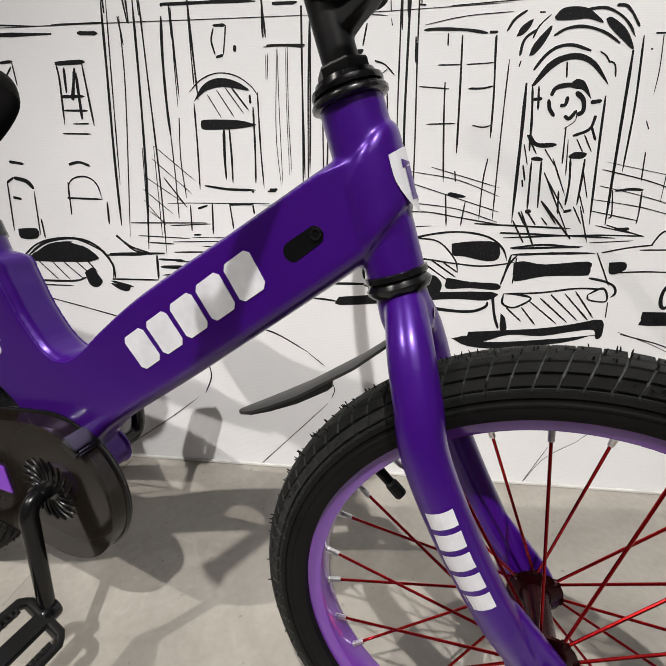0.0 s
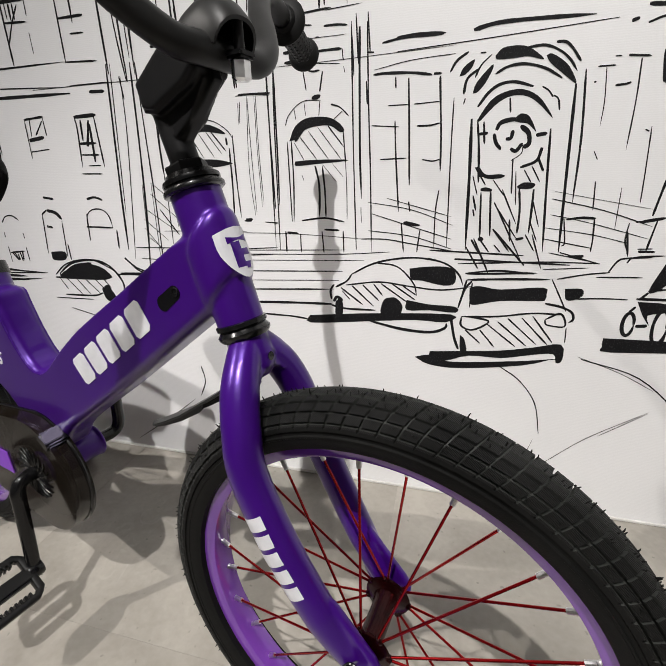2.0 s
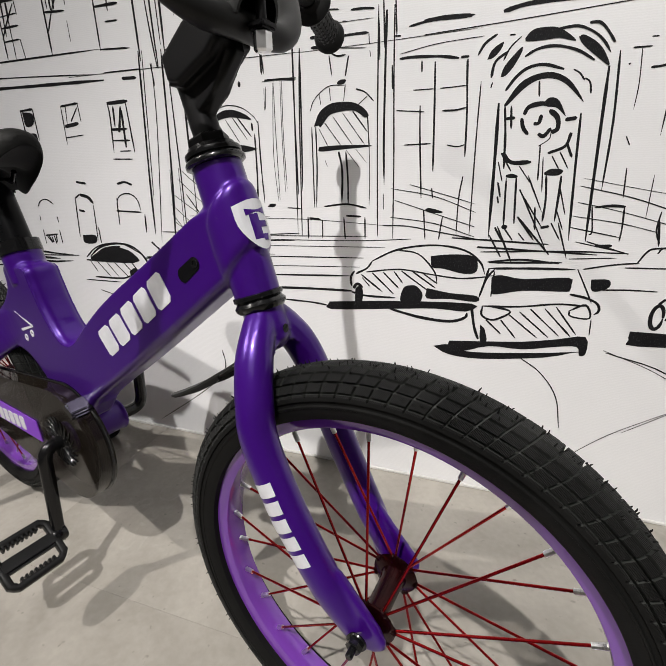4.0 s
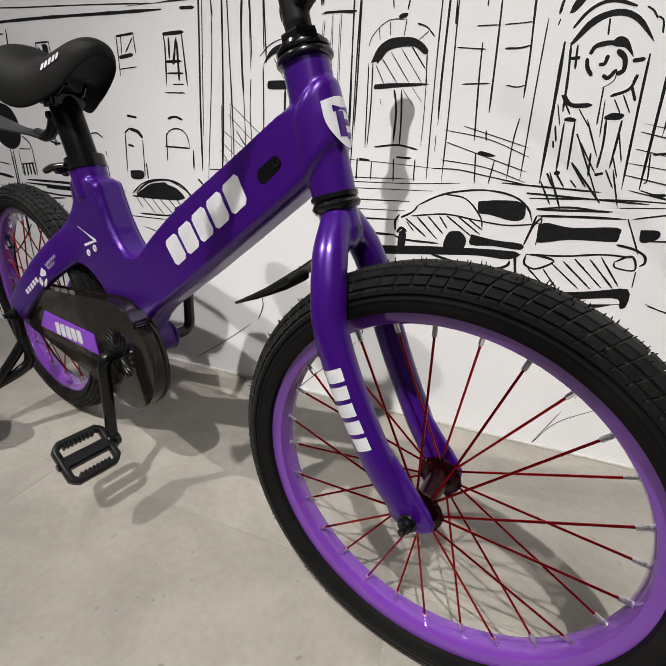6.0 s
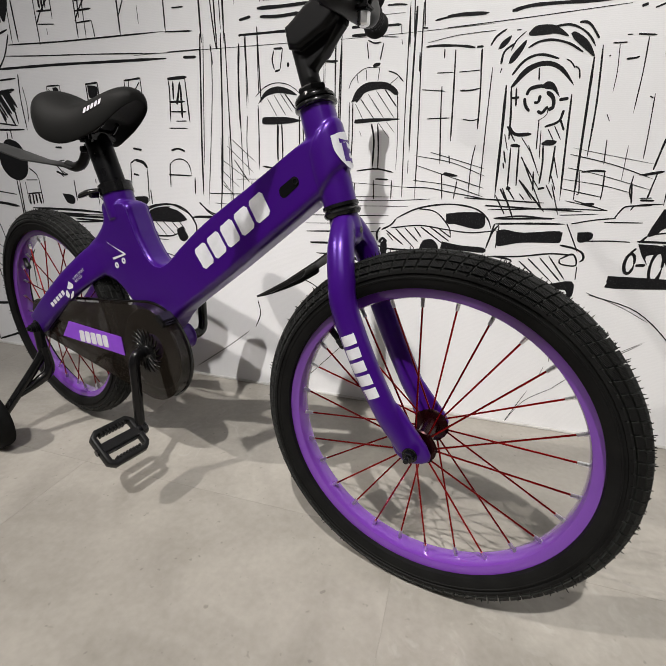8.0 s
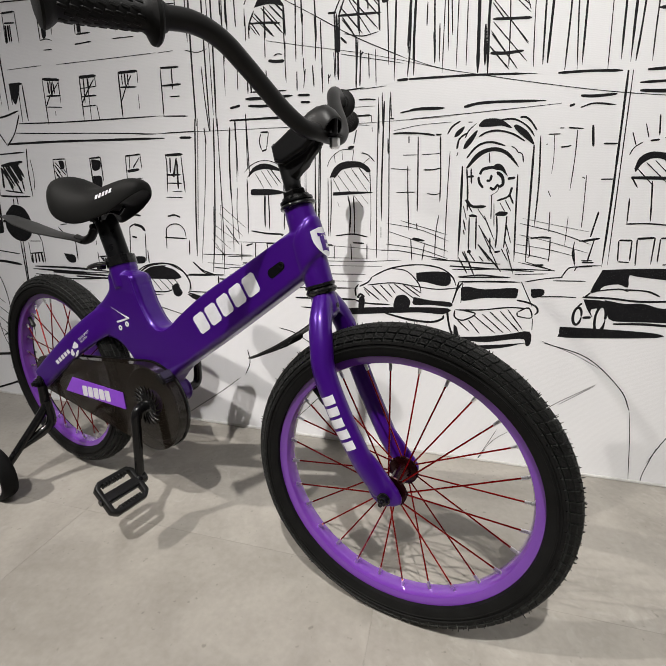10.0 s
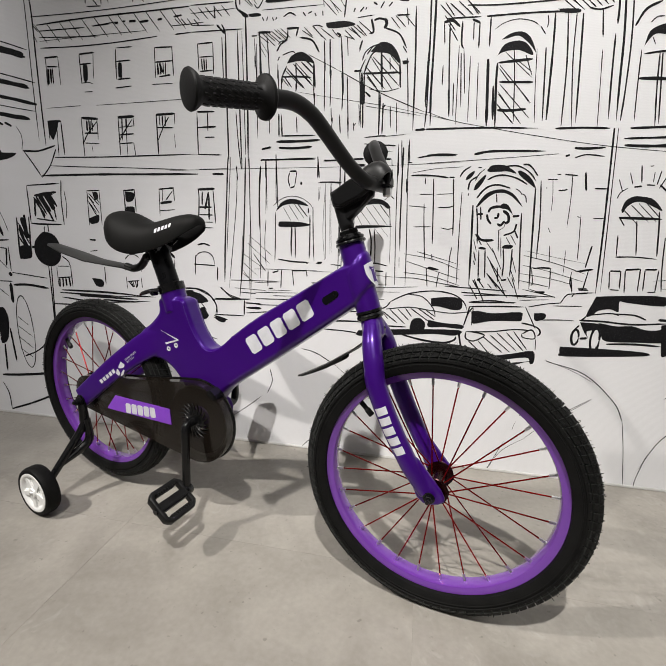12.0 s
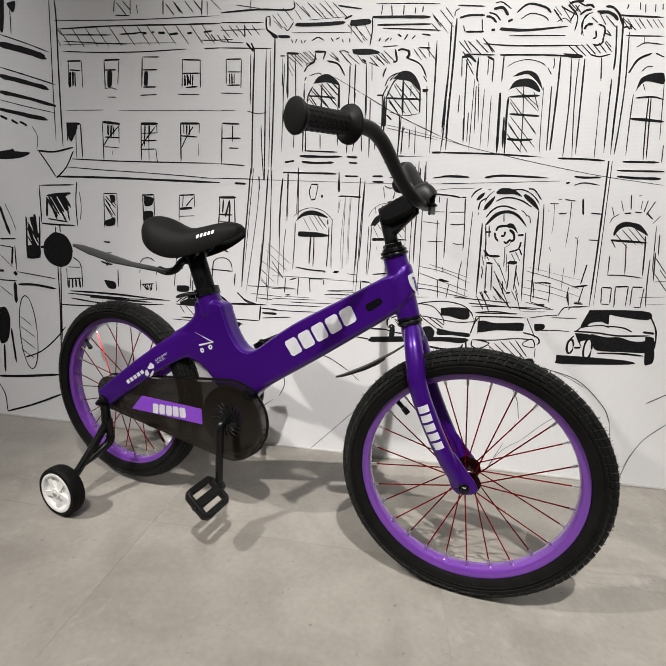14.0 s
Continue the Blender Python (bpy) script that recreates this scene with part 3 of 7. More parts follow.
ink(2.5, -0.497, 1.026, -0.498, 0.998)
ink(1.7, -0.501, 0.972, -0.501, 0.934)
ink(2.5, -0.547, 1.023, -0.547, 0.996)
ink(2.5, -0.538, 1.023, -0.539, 0.997)
ink(2.5, -0.528, 1.023, -0.530, 1.000)
sketch("drawn_sash_window")
ink(4.8, -0.425, 1.029, -0.370, 1.028)
ink(3.3, -0.425, 1.027, -0.427, 0.912)
ink(2.4, -0.391, 1.028, -0.392, 0.989)
ink(4.9, -0.425, 0.987, -0.367, 0.988)
ink(3.3, -0.404, 0.960, -0.372, 0.960)
sketch("drawn_sash_window")
ink(3.3, -0.825, 0.812, -0.777, 0.813)
ink(3.4, -0.824, 0.810, -0.828, 0.705)
ink(2.5, -0.779, 0.814, -0.781, 0.707)
blot(-0.805, 0.808, -0.787, 0.807, -0.786, 0.789, -0.799, 0.785)
ink(3.3, -0.819, 0.805, -0.784, 0.767)
ink(3.3, -0.823, 0.780, -0.797, 0.745)
ink(3.3, -0.820, 0.795, -0.803, 0.774)
blot(-0.827, 0.726, -0.806, 0.734, -0.789, 0.738, -0.792, 0.716, -0.811, 0.710, -0.824, 0.711)
ink(5.1, -0.834, 0.659, -0.811, 0.658)
sketch("drawn_sash_window")
ink(4.8, -0.692, 0.812, -0.651, 0.815)
ink(4.1, -0.690, 0.810, -0.690, 0.728)
ink(3.3, -0.652, 0.814, -0.652, 0.748)
blot(-0.686, 0.810, -0.655, 0.805, -0.660, 0.783, -0.684, 0.780)
blot(-0.686, 0.764, -0.657, 0.762, -0.662, 0.730, -0.690, 0.728)
sketch("drawn_sash_window")
ink(4.3, -0.567, 0.816, -0.515, 0.820)
ink(2.7, -0.566, 0.816, -0.569, 0.738)
ink(2.6, -0.553, 0.815, -0.557, 0.780)
ink(3.5, -0.520, 0.812, -0.545, 0.784)
ink(7.8, -0.565, 0.775, -0.524, 0.780)
ink(2.6, -0.567, 0.752, -0.516, 0.756)
ink(2.6, -0.517, 0.818, -0.516, 0.782)
sketch("drawn_sash_window")
ink(7.8, -0.436, 0.815, -0.380, 0.817)
ink(3.6, -0.434, 0.813, -0.433, 0.788, -0.439, 0.717)
ink(3.6, -0.386, 0.815, -0.382, 0.716)
ink(6.2, -0.401, 0.808, -0.411, 0.772, -0.415, 0.758)
ink(4.5, -0.421, 0.809, -0.424, 0.769)
ink(5.3, -0.437, 0.764, -0.391, 0.764)
ink(3.6, -0.436, 0.742, -0.390, 0.741)
ink(5.4, -0.400, 0.801, -0.403, 0.727)
ink(2.7, -0.422, 0.720, -0.391, 0.720)
ink(2.7, -0.446, 0.704, -0.390, 0.703)
sketch("drawn_arched_window")
ink(3.5, -0.950, 0.602, -0.928, 0.586, -0.923, 0.570)
ink(2.6, -0.972, 0.568, -0.925, 0.569)
ink(2.7, -0.977, 0.563, -0.978, 0.501)
ink(4.4, -0.976, 0.528, -0.924, 0.533)
ink(6.3, -0.971, 0.527, -0.974, 0.497)
ink(6.3, -0.958, 0.528, -0.960, 0.498)
ink(6.3, -0.946, 0.529, -0.946, 0.501)
ink(6.3, -0.933, 0.530, -0.931, 0.500)
ink(3.6, -0.921, 0.574, -0.922, 0.500)
sketch("drawn_arched_window")
ink(2.6, -0.838, 0.621, -0.809, 0.625)
ink(5.2, -0.848, 0.594, -0.823, 0.586, -0.807, 0.587)
ink(4.3, -0.836, 0.591, -0.824, 0.580)
blot(-0.842, 0.533, -0.802, 0.528, -0.801, 0.506, -0.828, 0.507)
ink(3.5, -0.789, 0.571, -0.790, 0.513)
sketch("drawn_arched_window")
ink(3.4, -0.708, 0.599, -0.695, 0.612, -0.674, 0.615, -0.655, 0.604)
ink(2.6, -0.710, 0.576, -0.711, 0.563)
ink(2.6, -0.710, 0.541, -0.710, 0.503)
ink(2.5, -0.653, 0.575, -0.652, 0.560)
ink(4.3, -0.707, 0.526, -0.663, 0.531)
ink(4.3, -0.701, 0.525, -0.687, 0.508)
ink(4.3, -0.686, 0.524, -0.683, 0.509)
ink(4.3, -0.670, 0.530, -0.672, 0.509)
ink(3.4, -0.655, 0.541, -0.654, 0.507)
sketch("drawn_arched_window")
ink(4.8, -0.567, 0.656, -0.538, 0.652)
ink(3.9, -0.582, 0.618, -0.565, 0.628)
ink(7.9, -0.565, 0.627, -0.541, 0.621, -0.528, 0.607)
ink(5.0, -0.576, 0.591, -0.559, 0.588)
ink(3.1, -0.581, 0.619, -0.591, 0.527)
ink(3.0, -0.529, 0.603, -0.536, 0.520)
blot(-0.582, 0.531, -0.541, 0.532, -0.544, 0.513, -0.580, 0.512)
sketch("drawn_arched_window")
ink(4.7, -0.446, 0.651, -0.425, 0.655, -0.405, 0.649)
ink(2.8, -0.459, 0.591, -0.454, 0.616, -0.438, 0.628, -0.414, 0.629, -0.397, 0.616, -0.391, 0.589)
ink(3.8, -0.462, 0.591, -0.391, 0.589)
ink(2.9, -0.455, 0.620, -0.460, 0.559)
ink(3.8, -0.382, 0.585, -0.385, 0.543)
sketch("drawn_arched_window")
ink(1.9, -0.197, 0.768, -0.173, 0.787, -0.143, 0.796, -0.111, 0.791, -0.086, 0.775, -0.076, 0.761)
blot(-0.190, 0.753, -0.174, 0.776, -0.153, 0.787, -0.130, 0.788, -0.105, 0.780, -0.090, 0.769, -0.112, 0.772, -0.138, 0.775, -0.165, 0.770, -0.179, 0.761)
ink(4.0, -0.090, 0.763, -0.089, 0.749)
ink(2.8, -0.190, 0.751, -0.191, 0.679, -0.194, 0.607)
ink(2.8, -0.076, 0.766, -0.075, 0.679, -0.072, 0.612)
ink(3.5, -0.085, 0.744, -0.085, 0.679, -0.087, 0.620)
ink(2.0, -0.165, 0.764, -0.142, 0.727)
ink(2.0, -0.148, 0.771, -0.119, 0.728)
ink(2.0, -0.132, 0.774, -0.102, 0.734)
ink(2.7, -0.122, 0.775, -0.092, 0.738)
blot(-0.180, 0.723, -0.169, 0.725, -0.116, 0.724, -0.086, 0.718, -0.083, 0.715, -0.117, 0.710, -0.171, 0.709, -0.181, 0.713)
ink(5.0, -0.140, 0.709, -0.142, 0.661, -0.142, 0.626)
ink(3.5, -0.130, 0.709, -0.129, 0.661, -0.130, 0.620)
ink(4.4, -0.184, 0.615, -0.138, 0.609, -0.088, 0.608)
ink(4.3, -0.062, 0.609, -0.047, 0.609)
sketch("drawn_arched_window")
ink(1.5, 0.034, 0.778, 0.040, 0.793, 0.055, 0.808, 0.074, 0.817, 0.103, 0.816)
ink(2.5, 0.122, 0.809, 0.139, 0.803, 0.155, 0.788)
ink(1.6, 0.052, 0.806, 0.055, 0.787)
ink(1.5, 0.072, 0.814, 0.074, 0.792)
ink(1.5, 0.102, 0.817, 0.099, 0.791)
ink(1.5, 0.143, 0.797, 0.126, 0.784)
ink(2.9, 0.074, 0.868, 0.088, 0.862, 0.103, 0.863)
ink(2.5, 0.072, 0.864, 0.077, 0.832)
ink(2.9, 0.108, 0.861, 0.102, 0.830)
blot(0.086, 0.821, 0.092, 0.825, 0.103, 0.825, 0.100, 0.819, 0.089, 0.818)
blot(0.040, 0.751, 0.052, 0.775, 0.073, 0.788, 0.099, 0.790, 0.121, 0.787, 0.138, 0.777, 0.146, 0.766, 0.138, 0.763, 0.121, 0.774, 0.098, 0.775, 0.073, 0.770, 0.062, 0.759, 0.053, 0.750, 0.050, 0.753)
ink(2.2, 0.036, 0.751, 0.037, 0.682, 0.038, 0.605)
ink(2.8, 0.044, 0.751, 0.045, 0.682, 0.042, 0.605)
ink(2.6, 0.144, 0.764, 0.148, 0.713)
ink(1.6, 0.148, 0.713, 0.150, 0.661, 0.150, 0.610)
ink(1.6, 0.050, 0.748, 0.068, 0.717)
ink(1.6, 0.062, 0.757, 0.094, 0.717)
ink(1.6, 0.078, 0.767, 0.116, 0.718)
ink(1.6, 0.096, 0.773, 0.140, 0.717)
ink(2.6, 0.116, 0.774, 0.145, 0.738)
blot(0.050, 0.716, 0.086, 0.718, 0.145, 0.717, 0.147, 0.714, 0.086, 0.710, 0.051, 0.708)
ink(4.4, 0.089, 0.707, 0.096, 0.672, 0.095, 0.613)
ink(3.3, 0.103, 0.707, 0.107, 0.662, 0.108, 0.613)
ink(1.1, 0.104, 0.709, 0.130, 0.678)
ink(1.1, 0.122, 0.711, 0.143, 0.687)
ink(1.1, 0.062, 0.692, 0.066, 0.681)
ink(3.4, 0.058, 0.607, 0.105, 0.612, 0.145, 0.605)
ink(3.4, 0.104, 0.590, 0.134, 0.589)
sketch("drawn_palace")
ink(4.9, -0.146, 0.864, -0.125, 0.864)
ink(3.1, -0.145, 0.861, -0.150, 0.843, -0.145, 0.822)
ink(2.5, -0.124, 0.864, -0.127, 0.845, -0.131, 0.822)
ink(3.8, -0.144, 0.819, -0.131, 0.822)
disc(-0.111, 0.831, 0.003, 0.005)
ink(1.5, -0.260, 0.583, -0.212, 0.584, -0.140, 0.584, -0.063, 0.585)
ink(3.8, -0.202, 0.574, -0.182, 0.580)
ink(3.1, -0.216, 0.580, -0.218, 0.532)
ink(3.1, -0.173, 0.584, -0.176, 0.528)
ink(4.4, -0.141, 0.582, -0.094, 0.583)
ink(3.1, -0.139, 0.581, -0.135, 0.537)
ink(3.0, -0.095, 0.581, -0.093, 0.565)
ink(3.1, -0.215, 0.525, -0.200, 0.526)
ink(1.5, -0.219, 0.520, -0.138, 0.521)
ink(1.6, -0.202, 0.504, -0.162, 0.503)
ink(4.8, -0.233, 0.879, -0.238, 0.818, -0.240, 0.745, -0.239, 0.698)
ink(1.9, -0.215, 0.896, -0.218, 0.823, -0.220, 0.744)
ink(2.2, -0.220, 0.728, -0.225, 0.661, -0.222, 0.593)
ink(2.2, -0.239, 0.704, -0.239, 0.629, -0.241, 0.556)
ink(2.5, -0.186, 0.900, -0.187, 0.833, -0.187, 0.776)
ink(3.7, -0.232, 0.893, -0.215, 0.896, -0.072, 0.895)
ink(4.1, -0.045, 0.891, -0.006, 0.891)
ink(3.0, -0.062, 0.896, -0.063, 0.866, -0.062, 0.844)
ink(1.3, -0.055, 0.823, -0.058, 0.785)
ink(2.4, -0.057, 0.834, 0.007, 0.832)
ink(1.3, -0.039, 0.832, -0.039, 0.738, -0.037, 0.619)
ink(1.3, -0.022, 0.831, -0.023, 0.737, -0.020, 0.638)
ink(3.2, 0.002, 0.887, 0.002, 0.765, 0.004, 0.630)
ink(3.2, 0.016, 0.867, 0.015, 0.737, 0.013, 0.636)
ink(3.1, -0.096, 0.605, -0.091, 0.605)
ink(3.1, -0.066, 0.606, -0.050, 0.606)
ink(2.4, -0.021, 0.604, 0.009, 0.602)
ink(1.2, -0.084, 0.582, 0.037, 0.581, 0.184, 0.573)
ink(1.7, -0.079, 0.546, 0.147, 0.551)
ink(4.7, 0.026, 0.584, 0.050, 0.582)
ink(3.1, 0.023, 0.586, 0.023, 0.543)
ink(2.4, 0.054, 0.581, 0.054, 0.544)
ink(2.9, 0.099, 0.587, 0.102, 0.545)
ink(2.9, 0.142, 0.588, 0.143, 0.546)
ink(2.8, 0.067, 0.932, 0.091, 0.930)
ink(3.6, 0.112, 0.927, 0.135, 0.927, 0.153, 0.925)
ink(0.9, 0.080, 0.911, 0.151, 0.912)
ink(2.3, 0.097, 0.912, 0.103, 0.912)
ink(4.2, 0.087, 0.891, 0.125, 0.892, 0.144, 0.892)
ink(1.9, 0.144, 0.892, 0.145, 0.878, 0.147, 0.875)
ink(1.4, 0.089, 0.874, 0.140, 0.870)
ink(1.4, 0.146, 0.866, 0.148, 0.856)
ink(0.9, 0.011, 0.873, 0.149, 0.876, 0.331, 0.882)
ink(2.5, 0.160, 0.930, 0.161, 0.853, 0.163, 0.726, 0.168, 0.552)
ink(4.1, 0.174, 0.921, 0.174, 0.852, 0.175, 0.725, 0.178, 0.647)
ink(1.6, 0.177, 0.632, 0.178, 0.603)
ink(2.6, 0.187, 0.927, 0.190, 0.810, 0.195, 0.679, 0.198, 0.548)
ink(2.7, 0.002, 0.873, 0.002, 0.777, 0.000, 0.548)
ink(2.7, 0.016, 0.880, 0.012, 0.777, 0.009, 0.548)
ink(1.6, -0.062, 0.832, -0.029, 0.833, 0.005, 0.830)
ink(1.1, -0.059, 0.821, -0.060, 0.784)
ink(1.2, -0.040, 0.829, -0.046, 0.704, -0.040, 0.616)
ink(1.1, -0.025, 0.830, -0.026, 0.742, -0.024, 0.634)
sketch("drawn_frieze")
ink(4.4, -0.428, 1.322, -0.316, 1.329, -0.221, 1.328, -0.215, 1.351)
ink(2.2, -0.339, 1.353, -0.342, 1.328)
ink(2.2, -0.383, 1.341, -0.309, 1.331)
blot(-0.205, 1.295, -0.147, 1.295, -0.073, 1.298, -0.076, 1.290, -0.133, 1.286, -0.205, 1.286)
blot(-0.052, 1.300, -0.003, 1.303, 0.001, 1.290, -0.051, 1.286)
ink(7.0, 0.007, 1.307, 0.076, 1.307, 0.164, 1.306)
ink(4.9, 0.022, 1.288, 0.166, 1.289)
ink(3.5, 0.037, 1.280, 0.195, 1.274)
ink(3.6, 0.007, 1.306, 0.009, 1.275, 0.005, 1.237)
ink(3.0, -0.213, 1.298, -0.230, 1.276, -0.242, 1.286)
hatch(2.2, 4, -0.207, 1.345, -0.162, 1.307, -0.107, 1.344, -0.063, 1.306)
hatch(2.2, 2, -0.275, 1.315, -0.245, 1.283, -0.243, 1.333, -0.213, 1.301)
ink(1.4, -0.177, 1.301, -0.063, 1.309)
ink(2.2, -0.062, 1.291, -0.016, 1.244)
ink(2.2, -0.040, 1.285, -0.003, 1.250)
ink(2.2, -0.052, 1.300, -0.049, 1.263)
ink(2.2, -0.219, 1.270, -0.050, 1.270)
ink(3.7, -0.160, 1.250, -0.142, 1.258, -0.124, 1.250)
blot(-0.259, 1.264, -0.230, 1.264, -0.222, 1.258, -0.237, 1.256, -0.255, 1.257)
ink(3.0, -0.219, 1.254, -0.215, 1.244)
ink(3.0, -0.204, 1.254, -0.207, 1.244)
ink(3.0, -0.191, 1.251, -0.187, 1.243)
ink(3.0, -0.178, 1.251, -0.182, 1.245)
ink(2.9, -0.106, 1.257, -0.098, 1.247)
ink(2.9, -0.092, 1.253, -0.081, 1.257)
ink(2.9, -0.074, 1.253, -0.070, 1.245)
ink(2.9, -0.053, 1.256, -0.052, 1.245)
ink(3.6, 0.029, 1.247, 0.033, 1.256)
ink(3.6, 0.046, 1.247, 0.056, 1.257)
ink(2.8, 0.060, 1.250, 0.063, 1.256)
ink(3.5, 0.080, 1.265, 0.090, 1.259)
ink(3.5, 0.107, 1.265, 0.098, 1.250)
ink(3.5, 0.119, 1.253, 0.128, 1.262)
ink(3.5, 0.145, 1.265, 0.169, 1.262)
ink(2.8, 0.015, 1.339, 0.101, 1.339, 0.188, 1.337)
ink(2.8, 0.033, 1.336, 0.031, 1.312)
ink(3.5, 0.057, 1.336, 0.061, 1.308)
ink(2.8, 0.091, 1.335, 0.091, 1.311)
ink(2.8, 0.122, 1.329, 0.122, 1.314)
ink(2.8, 0.142, 1.332, 0.142, 1.317)
ink(4.2, -0.089, 1.336, -0.022, 1.327)
ink(5.0, -0.070, 1.303, -0.049, 1.312)
ink(2.1, 0.040, 1.234, 0.082, 1.237)
ink(4.2, 0.141, 1.232, 0.172, 1.231)
ink(2.8, 0.165, 1.246, 0.170, 1.209)
ink(3.2, -0.755, 1.358, -0.759, 1.326)
ink(3.1, -0.705, 1.358, -0.707, 1.319)
ink(3.1, -0.755, 1.319, -0.707, 1.317)
ink(3.2, -0.749, 1.352, -0.719, 1.319)
ink(3.1, -0.729, 1.355, -0.706, 1.332)
ink(2.3, -0.686, 1.345, -0.683, 1.322)
ink(3.1, -0.603, 1.356, -0.604, 1.318)
hatch(3.1, 4, -0.595, 1.347, -0.569, 1.317, -0.510, 1.355, -0.484, 1.326)
ink(3.8, -0.484, 1.355, -0.486, 1.317)
ink(3.0, -0.469, 1.351, -0.469, 1.316)
hatch(2.3, 2, -0.568, 1.353, -0.546, 1.324, -0.461, 1.355, -0.431, 1.329)
sketch("drawn_arched_window")
ink(6.0, -0.232, 1.218, -0.195, 1.217)
hatch(2.3, 4, -0.231, 1.214, -0.200, 1.191, -0.177, 1.222, -0.149, 1.199)
ink(2.2, -0.108, 1.215, -0.078, 1.196)
ink(2.2, -0.079, 1.222, -0.041, 1.187)
ink(5.2, -0.151, 1.222, -0.117, 1.222)
ink(4.5, -0.148, 1.218, -0.150, 1.199, -0.165, 1.189)
ink(4.4, -0.119, 1.222, -0.125, 1.202)
ink(4.5, -0.179, 1.170, -0.168, 1.186, -0.150, 1.196)
ink(4.4, -0.114, 1.199, -0.081, 1.190, -0.061, 1.161)
ink(3.0, -0.163, 1.160, -0.138, 1.167, -0.127, 1.163)
blot(-0.151, 1.139, -0.138, 1.157, -0.112, 1.165, -0.090, 1.155, -0.074, 1.136, -0.096, 1.141, -0.119, 1.143)
ink(3.8, -0.164, 1.093, -0.165, 1.107, -0.151, 1.134)
ink(3.8, -0.151, 1.127, -0.100, 1.074)
ink(3.8, -0.133, 1.137, -0.079, 1.081)
ink(3.8, -0.111, 1.141, -0.076, 1.108)
ink(3.1, -0.161, 1.110, -0.138, 1.080)
ink(4.6, -0.165, 1.107, -0.124, 1.106, -0.083, 1.102)
ink(3.8, -0.126, 1.140, -0.124, 1.074)
ink(4.6, -0.076, 1.138, -0.072, 1.075)
ink(3.1, -0.206, 1.202, -0.201, 1.103)
ink(4.6, -0.228, 1.215, -0.225, 1.099)
ink(2.4, -0.243, 1.205, -0.236, 1.024)
ink(3.2, -0.169, 1.015, -0.166, 0.956)
ink(4.0, -0.176, 1.015, -0.176, 0.955)
ink(3.1, -0.125, 1.006, -0.123, 0.964)
ink(3.9, -0.170, 0.958, -0.072, 0.957)
ink(7.1, -0.184, 0.943, -0.116, 0.943, -0.056, 0.945)
ink(6.4, -0.177, 0.927, -0.131, 0.925, -0.080, 0.928)
ink(5.6, -0.229, 0.924, -0.200, 0.929)
ink(5.4, -0.043, 0.945, -0.011, 0.944)
ink(4.7, -0.035, 0.929, -0.010, 0.928)
ink(4.8, -0.232, 0.895, -0.152, 0.896, -0.068, 0.898)
ink(3.1, -0.045, 0.892, -0.004, 0.892)
ink(2.5, -0.216, 0.890, -0.216, 0.757)
ink(3.3, -0.186, 0.909, -0.182, 0.756)
ink(3.2, -0.063, 0.902, -0.058, 0.845)
ink(3.2, -0.057, 0.834, 0.007, 0.834)
ink(2.3, -0.177, 1.140, -0.178, 1.103)
ink(2.4, -0.237, 1.192, -0.240, 0.954)
ink(2.4, -0.203, 1.011, -0.204, 0.965)
sketch("drawn_arched_window")
blot(-0.044, 1.228, 0.006, 1.229, 0.035, 1.220, 0.014, 1.215, -0.036, 1.215)
ink(5.8, -0.014, 1.203, -0.003, 1.196)
hatch(2.9, 3, 0.007, 1.209, 0.034, 1.184, 0.038, 1.218, 0.066, 1.190)
ink(7.1, 0.111, 1.227, 0.115, 1.215, 0.109, 1.205)
ink(5.0, 0.083, 1.225, 0.097, 1.228, 0.118, 1.222)
ink(5.0, 0.076, 1.228, 0.082, 1.200, 0.071, 1.196)
ink(4.3, 0.112, 1.206, 0.148, 1.190, 0.169, 1.156)
ink(2.9, 0.055, 1.135, 0.064, 1.155, 0.088, 1.168, 0.130, 1.168)
blot(0.075, 1.154, 0.101, 1.174, 0.130, 1.168, 0.150, 1.141, 0.153, 1.122, 0.125, 1.146, 0.096, 1.151)
ink(3.7, 0.061, 1.106, 0.076, 1.142, 0.089, 1.155)
ink(5.1, 0.058, 1.104, 0.107, 1.103, 0.160, 1.102)
ink(4.5, 0.104, 1.161, 0.110, 1.061)
ink(3.7, 0.153, 1.123, 0.158, 1.065)
ink(3.0, 0.063, 1.122, 0.118, 1.064)
ink(2.9, 0.083, 1.142, 0.153, 1.071)
ink(2.9, 0.103, 1.149, 0.154, 1.097)
ink(3.7, 0.069, 1.100, 0.097, 1.064)
ink(2.2, 0.075, 1.067, 0.118, 1.059, 0.155, 1.065)
ink(5.2, 0.034, 1.111, 0.054, 1.111)
blot(0.159, 1.129, 0.175, 1.128, 0.174, 1.122, 0.162, 1.120)
ink(3.8, 0.054, 1.106, 0.056, 1.030)
ink(4.5, 0.061, 1.106, 0.063, 1.030)
ink(4.5, 0.065, 1.060, 0.080, 1.047)
ink(4.3, 0.187, 1.249, 0.192, 1.130, 0.195, 0.962)
ink(2.2, 0.046, 1.161, 0.052, 1.180)
ink(1.5, -0.090, 1.157, -0.008, 1.115)
ink(2.2, -0.008, 1.115, 0.097, 1.060, 0.222, 1.006)
ink(1.5, 0.067, 1.026, 0.144, 1.011, 0.216, 0.997)
ink(3.8, 0.114, 1.031, 0.114, 0.956)
ink(1.5, 0.114, 0.949, 0.178, 0.953)
ink(6.7, 0.202, 0.963, 0.228, 0.964)
ink(5.5, 0.037, 0.893, 0.067, 0.894)
ink(5.5, 0.038, 0.878, 0.072, 0.878)
ink(3.0, -0.048, 1.186, -0.044, 1.115)
ink(3.8, -0.032, 1.190, -0.030, 1.095)
